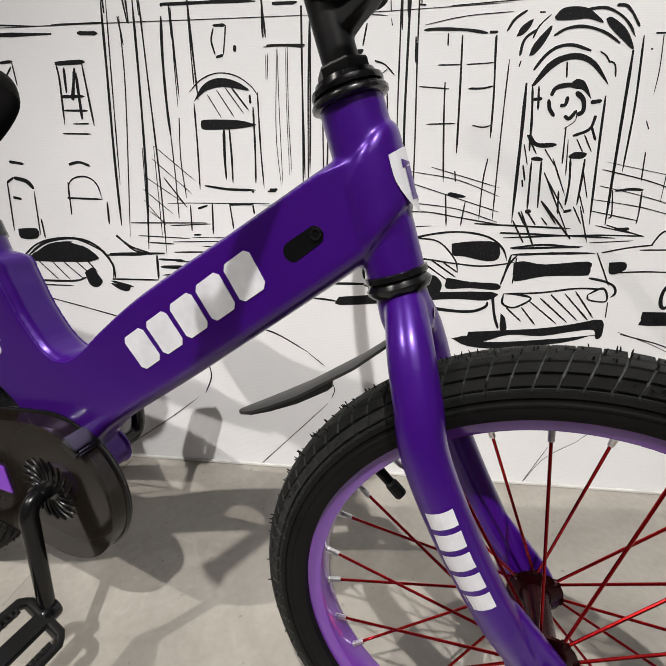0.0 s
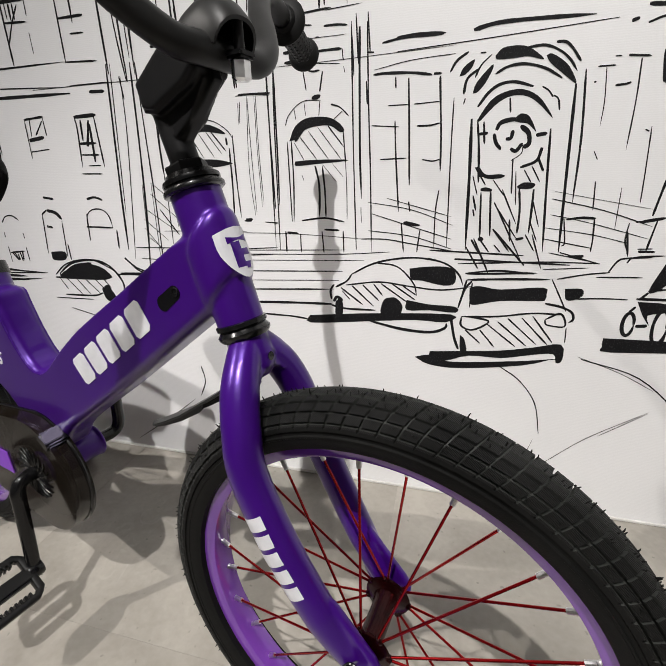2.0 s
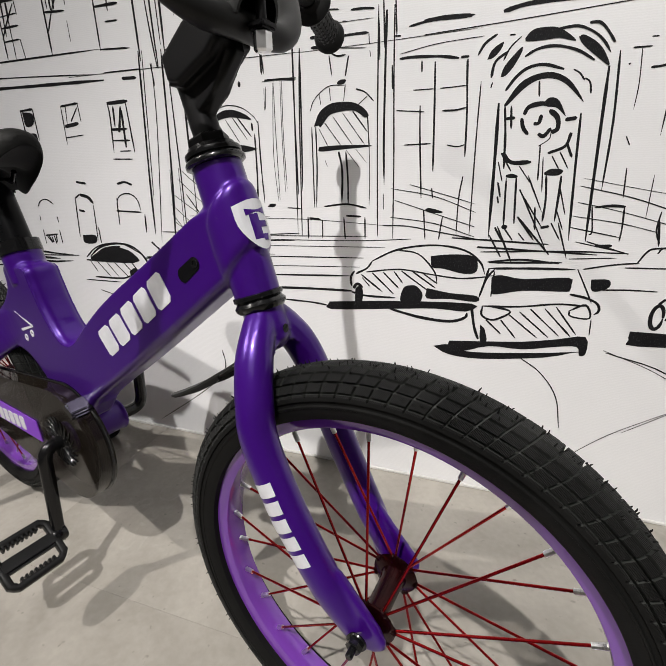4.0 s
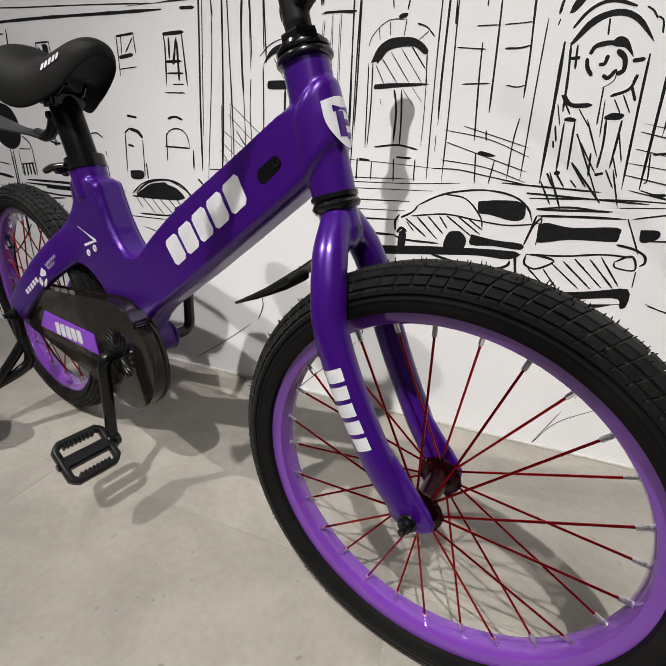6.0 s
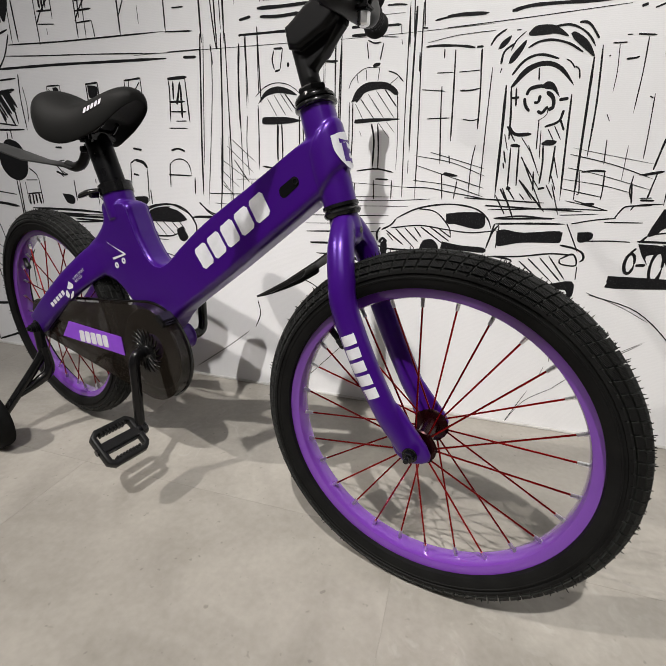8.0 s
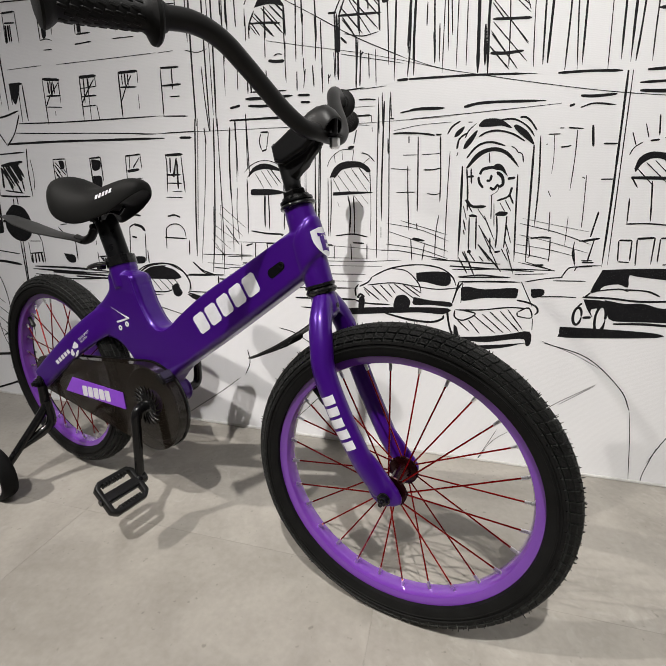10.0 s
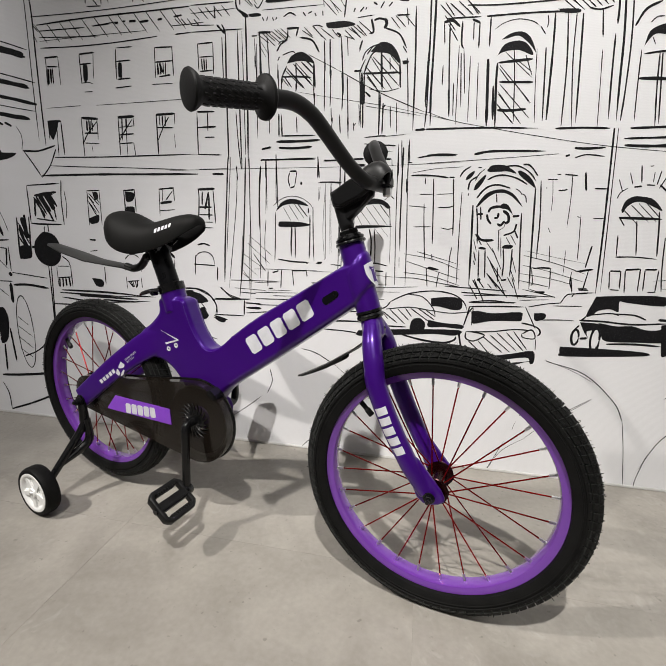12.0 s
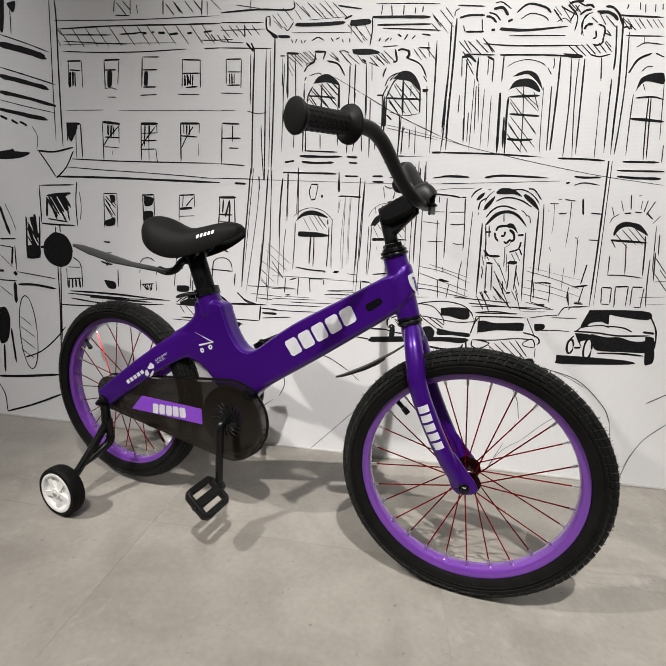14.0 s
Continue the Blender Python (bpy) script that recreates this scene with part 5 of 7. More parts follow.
ink(4.2, 0.116, 0.436, 0.147, 0.430, 0.208, 0.430)
blot(0.124, 0.444, 0.132, 0.450, 0.140, 0.441, 0.138, 0.415, 0.124, 0.413)
disc(0.240, 0.434, 0.022, 0.025)
blot(0.270, 0.455, 0.315, 0.448, 0.364, 0.446, 0.365, 0.434, 0.315, 0.436, 0.271, 0.434)
blot(0.067, 0.411, 0.201, 0.423, 0.357, 0.430, 0.348, 0.413, 0.289, 0.414, 0.201, 0.406, 0.069, 0.394)
ink(5.6, 0.197, 0.406, 0.261, 0.393, 0.318, 0.390, 0.346, 0.400, 0.350, 0.411)
ink(3.3, 0.136, 0.474, 0.182, 0.440)
ink(3.3, 0.159, 0.479, 0.204, 0.438)
ink(3.2, 0.181, 0.482, 0.215, 0.450)
ink(3.2, 0.203, 0.485, 0.222, 0.461)
ink(3.1, 0.218, 0.486, 0.273, 0.449)
ink(3.1, 0.239, 0.487, 0.286, 0.456)
ink(3.1, 0.261, 0.483, 0.289, 0.465)
ink(2.5, 0.138, 0.468, 0.155, 0.450)
ink(3.7, 0.369, 0.444, 0.379, 0.481, 0.391, 0.499)
ink(5.9, 0.120, 0.444, 0.128, 0.454, 0.140, 0.447)
sketch("drawn_saloon_car")
ink(4.2, 0.381, 0.500, 0.453, 0.504, 0.524, 0.506)
ink(3.8, 0.381, 0.500, 0.369, 0.444)
blot(0.387, 0.485, 0.404, 0.489, 0.443, 0.484, 0.515, 0.491, 0.522, 0.478, 0.521, 0.468, 0.512, 0.465, 0.445, 0.462, 0.401, 0.452, 0.390, 0.456)
ink(3.0, 0.391, 0.495, 0.390, 0.446)
ink(2.7, 0.527, 0.507, 0.547, 0.470, 0.559, 0.447)
ink(4.1, 0.522, 0.461, 0.549, 0.456, 0.568, 0.447, 0.573, 0.434, 0.566, 0.426)
ink(3.5, 0.377, 0.427, 0.442, 0.431, 0.504, 0.441, 0.551, 0.441)
ink(3.7, 0.377, 0.427, 0.378, 0.408, 0.400, 0.401, 0.428, 0.419, 0.404, 0.426, 0.377, 0.427)
ink(3.5, 0.526, 0.430, 0.551, 0.443, 0.561, 0.419, 0.531, 0.420, 0.526, 0.430)
ink(3.1, 0.386, 0.400, 0.416, 0.374)
ink(3.0, 0.413, 0.402, 0.443, 0.368)
ink(3.0, 0.425, 0.415, 0.481, 0.372)
ink(2.9, 0.444, 0.421, 0.500, 0.375)
ink(2.9, 0.462, 0.428, 0.518, 0.379)
ink(2.9, 0.486, 0.431, 0.536, 0.381)
ink(2.9, 0.504, 0.436, 0.545, 0.385)
ink(2.1, 0.564, 0.417, 0.566, 0.387)
ink(5.5, 0.357, 0.425, 0.366, 0.384, 0.376, 0.358)
blot(0.377, 0.389, 0.385, 0.382, 0.389, 0.371, 0.392, 0.356, 0.380, 0.355)
blot(0.321, 0.349, 0.377, 0.354, 0.457, 0.362, 0.513, 0.373, 0.561, 0.383, 0.567, 0.351, 0.557, 0.345, 0.550, 0.362, 0.515, 0.358, 0.458, 0.346, 0.398, 0.346, 0.351, 0.330, 0.322, 0.335)
blot(0.291, 0.334, 0.321, 0.341, 0.351, 0.330, 0.420, 0.334, 0.547, 0.350, 0.550, 0.352, 0.499, 0.334, 0.387, 0.317, 0.323, 0.319)
sketch("drawn_parked_van")
blot(0.551, 0.490, 0.578, 0.491, 0.581, 0.478, 0.564, 0.469, 0.554, 0.472)
ink(2.6, 0.567, 0.472, 0.614, 0.475, 0.653, 0.475)
ink(2.6, 0.535, 0.507, 0.579, 0.517, 0.617, 0.522)
ink(3.1, 0.614, 0.522, 0.624, 0.541, 0.636, 0.547, 0.675, 0.550)
ink(2.5, 0.597, 0.513, 0.668, 0.515)
ink(2.7, 0.639, 0.539, 0.649, 0.549, 0.695, 0.553)
sketch("drawn_black_car")
blot(0.698, 0.543, 0.779, 0.549, 0.859, 0.549, 0.860, 0.525, 0.775, 0.530, 0.755, 0.532, 0.757, 0.505, 0.736, 0.511, 0.708, 0.505, 0.697, 0.493, 0.681, 0.491)
ink(3.2, 0.681, 0.491, 0.738, 0.500, 0.760, 0.495)
ink(4.8, 0.666, 0.477, 0.727, 0.477, 0.792, 0.473, 0.876, 0.480)
ink(4.0, 0.745, 0.499, 0.795, 0.498, 0.825, 0.487)
blot(0.714, 0.473, 0.758, 0.466, 0.793, 0.469, 0.830, 0.460, 0.862, 0.463, 0.863, 0.475, 0.886, 0.473, 0.893, 0.434, 0.865, 0.427, 0.808, 0.425, 0.766, 0.423, 0.730, 0.428)
blot(0.868, 0.440, 0.892, 0.442, 0.898, 0.403, 0.884, 0.392, 0.875, 0.395)
ink(5.7, 0.741, 0.416, 0.809, 0.420, 0.870, 0.418)
blot(0.669, 0.472, 0.714, 0.470, 0.717, 0.455, 0.689, 0.448, 0.695, 0.429, 0.681, 0.448)
loop(6.1, 0.662, 0.430, 0.009, 0.021)
loop(6.1, 0.712, 0.426, 0.011, 0.032)
ink(4.1, 0.682, 0.489, 0.670, 0.475)
ink(4.7, 0.860, 0.544, 0.887, 0.496, 0.894, 0.442)
blot(0.628, 0.401, 0.726, 0.402, 0.831, 0.400, 0.834, 0.389, 0.645, 0.374, 0.629, 0.384)
ink(6.3, 0.853, 0.489, 0.885, 0.487)
ink(4.1, 0.668, 0.463, 0.659, 0.452)
ink(5.8, 0.674, 0.427, 0.692, 0.429)
sketch("drawn_small_car")
blot(-0.572, 0.473, -0.553, 0.486, -0.521, 0.483, -0.485, 0.482, -0.500, 0.506, -0.457, 0.501, -0.427, 0.481, -0.439, 0.470, -0.508, 0.467, -0.565, 0.468)
ink(3.3, -0.584, 0.476, -0.549, 0.501, -0.506, 0.513, -0.466, 0.514, -0.429, 0.500, -0.401, 0.482, -0.391, 0.452, -0.392, 0.435)
ink(4.3, -0.586, 0.469, -0.508, 0.468, -0.427, 0.472)
ink(2.7, -0.574, 0.467, -0.556, 0.440)
ink(2.7, -0.553, 0.467, -0.517, 0.429)
ink(2.6, -0.525, 0.468, -0.492, 0.430)
ink(2.6, -0.500, 0.468, -0.463, 0.433)
ink(2.6, -0.472, 0.469, -0.442, 0.439)
ink(2.6, -0.447, 0.470, -0.428, 0.447)
ink(4.4, -0.568, 0.426, -0.485, 0.427, -0.455, 0.435)
blot(-0.457, 0.445, -0.438, 0.456, -0.427, 0.440, -0.421, 0.427, -0.434, 0.415, -0.450, 0.420)
blot(-0.406, 0.425, -0.384, 0.423, -0.363, 0.422, -0.367, 0.409, -0.386, 0.411)
ink(3.3, -0.374, 0.522, -0.344, 0.494, -0.307, 0.485)
ink(4.1, -0.401, 0.482, -0.315, 0.485)
ink(3.4, -0.399, 0.433, -0.299, 0.434)
ink(4.2, -0.296, 0.484, -0.299, 0.436)
ink(4.1, -0.293, 0.476, -0.240, 0.475)
ink(7.4, -0.291, 0.461, -0.241, 0.461)
ink(3.3, -0.290, 0.444, -0.196, 0.454)
blot(-0.554, 0.485, -0.520, 0.503, -0.470, 0.508, -0.491, 0.495, -0.451, 0.500, -0.420, 0.476, -0.445, 0.471, -0.546, 0.469)
ink(4.9, -0.570, 0.480, -0.530, 0.504, -0.469, 0.514, -0.422, 0.501, -0.393, 0.464, -0.396, 0.434)
ink(4.2, -0.570, 0.480, -0.557, 0.469, -0.436, 0.469)
ink(9.1, -0.453, 0.449, -0.440, 0.436, -0.427, 0.424)
sketch("drawn_kerb_lines")
ink(1.6, -0.074, 0.538, 0.125, 0.542, 0.234, 0.549)
ink(1.6, -0.076, 0.525, 0.184, 0.531)
ink(2.4, -0.069, 0.502, 0.140, 0.508)
ink(1.6, -0.071, 0.482, 0.132, 0.489)
ink(3.3, -0.068, 0.462, 0.121, 0.470)
ink(5.3, -0.058, 0.434, 0.036, 0.437, 0.116, 0.438)
ink(3.6, -0.042, 0.408, 0.026, 0.406, 0.063, 0.402)
ink(3.5, 0.377, 0.512, 0.433, 0.519, 0.496, 0.515)
ink(2.1, 0.355, 0.538, 0.437, 0.536)
ink(1.9, 0.510, 0.524, 0.583, 0.529)
ink(5.1, 0.546, 0.548, 0.571, 0.549)
ink(1.9, 0.514, 0.554, 0.595, 0.538)
ink(2.6, 0.362, 0.530, 0.502, 0.537, 0.598, 0.537)
ink(5.6, -0.969, 0.487, -0.801, 0.487, -0.670, 0.481)
ink(4.4, -0.978, 0.478, -0.748, 0.475)
ink(6.5, -0.897, 0.471, -0.673, 0.468)
ink(5.4, -0.807, 0.461, -0.674, 0.459)
ink(3.9, -0.376, 0.521, -0.345, 0.499, -0.305, 0.487)
ink(4.7, -0.395, 0.485, -0.279, 0.488)
ink(5.0, -0.402, 0.429, -0.355, 0.418)
ink(2.7, -0.559, 0.392, -0.472, 0.371, -0.393, 0.351)
ink(2.7, -0.600, 0.417, -0.487, 0.417)
sketch("drawn_road_lines")
ink(2.2, 0.454, 0.330, 0.497, 0.301, 0.532, 0.253, 0.548, 0.185)
ink(1.2, 0.594, 0.360, 0.669, 0.333, 0.728, 0.303)
ink(1.3, 0.568, 0.118, 0.636, 0.187, 0.730, 0.258)
ink(0.9, 0.539, 0.170, 0.531, 0.138)
ink(2.7, -0.110, 0.341, -0.062, 0.329, 0.004, 0.291)
ink(1.7, 0.004, 0.290, 0.039, 0.261)
ink(3.0, -0.215, 0.264, -0.209, 0.224, -0.226, 0.182)
ink(1.9, -0.436, 0.027, -0.319, 0.111, -0.244, 0.170)
ink(1.8, -0.114, -0.000, -0.023, 0.098, 0.046, 0.173)
ink(1.7, 0.057, 0.219, 0.060, 0.204, 0.053, 0.185)
ink(1.2, 0.571, 0.119, 0.509, 0.069, 0.472, -0.001)
ink(2.4, 0.599, 0.356, 0.701, 0.326, 0.785, 0.252, 0.814, 0.199)
ink(1.8, 0.815, 0.194, 0.829, 0.120, 0.846, 0.004)
ink(1.9, 0.891, 0.106, 0.875, 0.032, 0.873, 0.001)
ink(1.3, 0.729, 0.255, 0.655, 0.195)
ink(1.4, 0.472, 0.001, 0.514, 0.102)
ink(2.2, 0.953, 0.306, 0.903, 0.273)
ink(2.3, 0.971, 0.213, 0.914, 0.150, 0.876, 0.059)
sketch("drawn_frieze_shading")
ink(1.7, -0.192, 1.337, -0.166, 1.310)
ink(1.7, -0.159, 1.341, -0.121, 1.305)
ink(1.7, -0.129, 1.350, -0.083, 1.302)
ink(1.7, -0.211, 1.327, -0.192, 1.302)
ink(1.7, -0.261, 1.318, -0.233, 1.284)
ink(1.7, -0.272, 1.301, -0.246, 1.279)
ink(2.3, -0.221, 1.217, -0.183, 1.182)
ink(2.3, -0.204, 1.217, -0.166, 1.187)
ink(2.3, -0.185, 1.222, -0.152, 1.195)
ink(2.3, -0.168, 1.224, -0.141, 1.200)
ink(2.3, -0.103, 1.222, -0.080, 1.200)
ink(2.3, -0.078, 1.222, -0.052, 1.195)
ink(2.8, -0.081, 1.223, -0.066, 1.224, -0.051, 1.219)
ink(2.3, -0.056, 1.216, -0.021, 1.190)
ink(2.2, 0.006, 1.195, 0.031, 1.186)
ink(2.2, 0.015, 1.213, 0.047, 1.191)
ink(2.2, 0.028, 1.217, 0.060, 1.191)
ink(2.2, 0.044, 1.225, 0.079, 1.196)
ink(1.7, -0.224, 1.195, -0.205, 1.167)
ink(1.8, -0.226, 1.182, -0.211, 1.158)
ink(2.9, -0.207, 1.210, -0.203, 1.154, -0.202, 1.106)
ink(2.2, -0.028, 1.213, -0.011, 1.195, 0.000, 1.193)
ink(1.7, -0.039, 1.288, -0.009, 1.247)
ink(1.7, -0.012, 1.287, 0.009, 1.256)
ink(2.2, 0.126, 1.229, 0.150, 1.201)
ink(2.2, 0.137, 1.232, 0.163, 1.205)
ink(2.2, 0.163, 1.229, 0.187, 1.203)
ink(2.7, 0.171, 1.309, 0.195, 1.281)
ink(2.7, 0.168, 1.291, 0.191, 1.270)
sketch("drawn_arch_glazing")
ink(2.3, -0.158, 1.124, -0.104, 1.076)
ink(3.5, -0.114, 1.159, -0.076, 1.124)
ink(2.9, -0.103, 1.155, -0.076, 1.135)
ink(2.3, -0.127, 1.140, -0.082, 1.094)
ink(2.4, -0.165, 1.104, -0.147, 1.083)
ink(2.3, 0.078, 1.141, 0.136, 1.062)
ink(2.3, 0.068, 1.096, 0.104, 1.056)
ink(2.2, 0.129, 1.142, 0.156, 1.112)
ink(2.9, -0.177, 1.147, -0.172, 1.157)
ink(2.9, -0.180, 1.170, -0.169, 1.185, -0.150, 1.194)
ink(2.8, 0.047, 1.156, 0.055, 1.183)
ink(2.9, 0.107, 1.056, 0.105, 0.963)
ink(2.4, 0.019, 1.000, 0.022, 0.944)
sketch("drawn_tower_shading")
ink(2.1, 0.168, 1.314, 0.215, 1.267)
ink(2.1, 0.188, 1.323, 0.228, 1.281)
ink(2.1, 0.203, 1.328, 0.226, 1.302)
ink(2.6, 0.228, 1.307, 0.229, 1.318, 0.239, 1.326)
ink(3.6, 0.316, 1.315, 0.334, 1.310, 0.348, 1.296)
ink(3.1, 0.312, 1.306, 0.327, 1.303, 0.339, 1.292)
ink(3.1, 0.330, 1.337, 0.347, 1.339, 0.372, 1.323)
ink(2.0, 0.481, 1.327, 0.501, 1.306)
ink(2.0, 0.497, 1.329, 0.527, 1.293)
ink(2.0, 0.491, 1.292, 0.509, 1.300, 0.528, 1.288)
ink(3.0, 0.538, 1.270, 0.539, 1.306, 0.513, 1.333)
ink(3.0, 0.556, 1.261, 0.557, 1.301, 0.577, 1.314)
ink(6.0, 0.561, 1.274, 0.567, 1.284, 0.581, 1.285)
ink(2.2, 0.457, 1.125, 0.476, 1.079)
ink(2.2, 0.399, 1.105, 0.480, 1.018)
ink(2.2, 0.402, 1.041, 0.461, 0.972)
ink(3.1, 0.497, 1.206, 0.500, 1.192, 0.498, 1.180)
ink(2.7, 0.258, 1.251, 0.282, 1.220)
ink(2.1, 0.308, 1.255, 0.338, 1.220)
ink(3.0, 0.537, 1.337, 0.557, 1.328, 0.574, 1.332)
ink(2.5, 0.512, 1.340, 0.540, 1.315)
sketch("drawn_palace_shading")
ink(2.7, -0.262, 0.629, -0.223, 0.576)
ink(2.0, -0.260, 0.542, -0.180, 0.546)
ink(2.0, -0.259, 0.511, -0.113, 0.515)
ink(2.0, -0.195, 0.503, -0.056, 0.507)
ink(2.7, -0.259, 0.491, -0.093, 0.495)
ink(2.7, -0.258, 0.472, -0.111, 0.476)
ink(2.0, -0.080, 0.548, 0.003, 0.553)
ink(2.0, -0.089, 0.535, -0.009, 0.538)
sketch("drawn_portal_shading")
ink(3.1, 0.309, 0.554, 0.474, 0.548)
ink(3.1, 0.356, 0.539, 0.552, 0.533)
ink(3.7, 0.380, 0.511, 0.501, 0.517)
ink(3.1, 0.386, 0.577, 0.417, 0.514)
ink(3.1, 0.418, 0.594, 0.477, 0.530)
ink(3.1, 0.374, 0.561, 0.398, 0.522)
ink(2.5, 0.415, 0.640, 0.470, 0.539)
ink(2.5, 0.483, 0.586, 0.506, 0.524)
ink(2.4, 0.532, 0.555, 0.598, 0.536)
ink(4.0, 0.629, 0.853, 0.635, 0.810)
sketch("drawn_window_shading")
ink(3.5, -0.821, 0.796, -0.787, 0.743)
ink(3.5, -0.821, 0.775, -0.794, 0.730)
ink(2.8, -0.804, 0.806, -0.782, 0.774)
ink(3.7, -0.847, 0.615, -0.818, 0.584)
ink(2.9, -0.824, 0.597, -0.811, 0.585)
ink(3.6, -0.695, 0.527, -0.686, 0.509)
ink(3.6, -0.678, 0.529, -0.675, 0.506)
ink(3.6, -0.527, 0.551, -0.527, 0.513)
sketch("drawn_sign_shading")
hatch(8.0, 7, -1.032, 0.792, -0.996, 0.732, -0.970, 0.808, -0.943, 0.762)
ink(6.9, -1.029, 0.797, -0.987, 0.804, -0.941, 0.808)
ink(6.7, -1.111, 0.726, -1.116, 0.662, -1.121, 0.591)
ink(5.0, -1.062, 0.729, -1.067, 0.665, -1.073, 0.594)
ink(18.1, -1.092, 0.727, -1.085, 0.699, -1.078, 0.659)
ink(11.7, -1.106, 0.698, -1.096, 0.656, -1.086, 0.635)
blot(-1.114, 0.632, -1.090, 0.636, -1.071, 0.630, -1.073, 0.596, -1.119, 0.590)
ink(7.5, -1.066, 0.629, -1.054, 0.630)
ink(2.6, -0.930, 1.251, -0.825, 1.246, -0.720, 1.242)
ink(2.5, -0.745, 1.269, -0.658, 1.274)
ink(4.6, -0.914, 1.167, -0.918, 1.121)
ink(3.6, -0.905, 1.167, -0.907, 1.125)
ink(5.4, -0.775, 1.168, -0.780, 1.128)
ink(7.9, -0.663, 1.170, -0.666, 1.129)
ink(6.9, -0.534, 1.161, -0.526, 1.136)
ink(4.3, -0.541, 1.161, -0.538, 1.130)
ink(4.3, -0.515, 1.162, -0.518, 1.130)
ink(5.5, -0.796, 1.017, -0.797, 0.987)
ink(4.6, -0.785, 1.017, -0.788, 0.983)
ink(3.7, -0.777, 1.011, -0.779, 0.987)
ink(3.7, -0.674, 1.019, -0.678, 0.958)
ink(3.6, -0.658, 1.019, -0.660, 0.990)
ink(3.6, -0.537, 1.022, -0.538, 0.993)
ink(3.6, -0.528, 1.022, -0.529, 0.994)
ink(14.5, -1.144, 1.246, -1.062, 1.228, -0.995, 1.209)
ink(13.0, -1.156, 1.154, -1.073, 1.137, -0.995, 1.120)
ink(9.4, -1.162, 1.107, -1.068, 1.091, -0.976, 1.070)
ink(9.5, -1.168, 1.056, -1.088, 1.045, -1.006, 1.030)
ink(3.4, -0.304, 1.026, -0.300, 0.950, -0.293, 0.872)
ink(2.9, -0.393, 1.023, -0.393, 0.998, -0.393, 0.977)
ink(3.1, -0.077, 1.135, -0.076, 1.089, -0.075, 1.042)
ink(2.8, -0.047, 1.188, -0.046, 1.153, -0.046, 1.113)
ink(3.1, -0.047, 1.096, -0.046, 1.056, -0.046, 1.017)
ink(2.6, -0.029, 1.093, -0.029, 1.055, -0.030, 1.027)
ink(2.7, -0.176, 1.124, -0.176, 1.088, -0.176, 1.071)
ink(3.0, -0.167, 1.103, -0.167, 1.075)
ink(2.7, -0.126, 1.090, -0.126, 1.067)
ink(2.9, -0.251, 1.211, -0.236, 1.211)
ink(2.6, -0.175, 1.186, -0.167, 1.193, -0.148, 1.195)
ink(3.0, -0.477, 1.269, -0.461, 1.253)
ink(3.0, -0.458, 1.267, -0.442, 1.250)
ink(3.0, -0.439, 1.266, -0.425, 1.248)
ink(3.0, -0.420, 1.264, -0.403, 1.245)
ink(2.5, -0.488, 1.252, -0.441, 1.252, -0.390, 1.254)
ink(2.7, -0.309, 0.881, -0.307, 0.864, -0.305, 0.840)
ink(2.7, -0.218, 0.897, -0.218, 0.845)
ink(2.5, -0.243, 1.164, -0.243, 1.131)
ink(2.9, -0.228, 1.217, -0.228, 1.164, -0.229, 1.112)
ink(2.9, -0.046, 1.143, -0.046, 1.077, -0.046, 1.031)
ink(2.9, -0.028, 1.117, -0.029, 1.089)
ink(2.9, 0.001, 1.108, 0.004, 1.058, 0.003, 1.017)
ink(2.9, 0.016, 1.099, 0.018, 1.050, 0.022, 0.965)
ink(2.5, 0.036, 0.986, 0.037, 0.965)
ink(3.2, 0.049, 1.113, 0.052, 1.056, 0.055, 0.973)
ink(4.7, 0.055, 1.109, 0.059, 1.040, 0.061, 0.972)
ink(3.8, 0.102, 1.062, 0.104, 1.013, 0.105, 0.950)
ink(3.7, 0.104, 1.154, 0.107, 1.070)
ink(2.7, 0.127, 1.137, 0.129, 1.109)
ink(2.8, 0.133, 1.024, 0.136, 0.970)
ink(3.1, 0.153, 1.132, 0.156, 1.068)
ink(3.1, 0.171, 1.135, 0.176, 1.075, 0.181, 0.996)
ink(1.0, -0.122, 1.068, -0.036, 1.052, 0.049, 1.037, 0.122, 1.024)
ink(1.0, 0.122, 1.024, 0.230, 0.999, 0.332, 0.973)
ink(3.1, 0.279, 1.055, 0.285, 0.992)
ink(3.1, 0.291, 1.070, 0.295, 0.994)
ink(2.7, 0.304, 1.138, 0.313, 1.014)
ink(2.6, 0.310, 1.146, 0.320, 1.045)
ink(3.6, 0.227, 1.104, 0.228, 1.025, 0.225, 0.968)
ink(3.6, 0.234, 1.104, 0.238, 1.024, 0.239, 0.971)
ink(3.2, 0.067, 0.948, 0.125, 0.952)
ink(3.1, 0.063, 1.137, 0.053, 1.117, 0.049, 1.105)
ink(3.7, 0.120, 1.027, 0.115, 1.021)
ink(3.2, 0.066, 1.060, 0.080, 1.049)
ink(2.5, 0.168, 0.940, 0.172, 0.867)
ink(2.5, 0.188, 0.940, 0.192, 0.884)
ink(2.5, 0.161, 0.910, 0.164, 0.850)
ink(2.7, 0.159, 1.162, 0.170, 1.146)
ink(3.6, 0.067, 1.148, 0.082, 1.165, 0.098, 1.170)
ink(3.6, 0.122, 1.166, 0.142, 1.149, 0.150, 1.132)
ink(2.9, 0.186, 0.841, 0.188, 0.805)
ink(2.9, 0.310, 0.840, 0.313, 0.799)
ink(6.8, -0.118, 1.025, -0.098, 1.022, -0.076, 1.022)
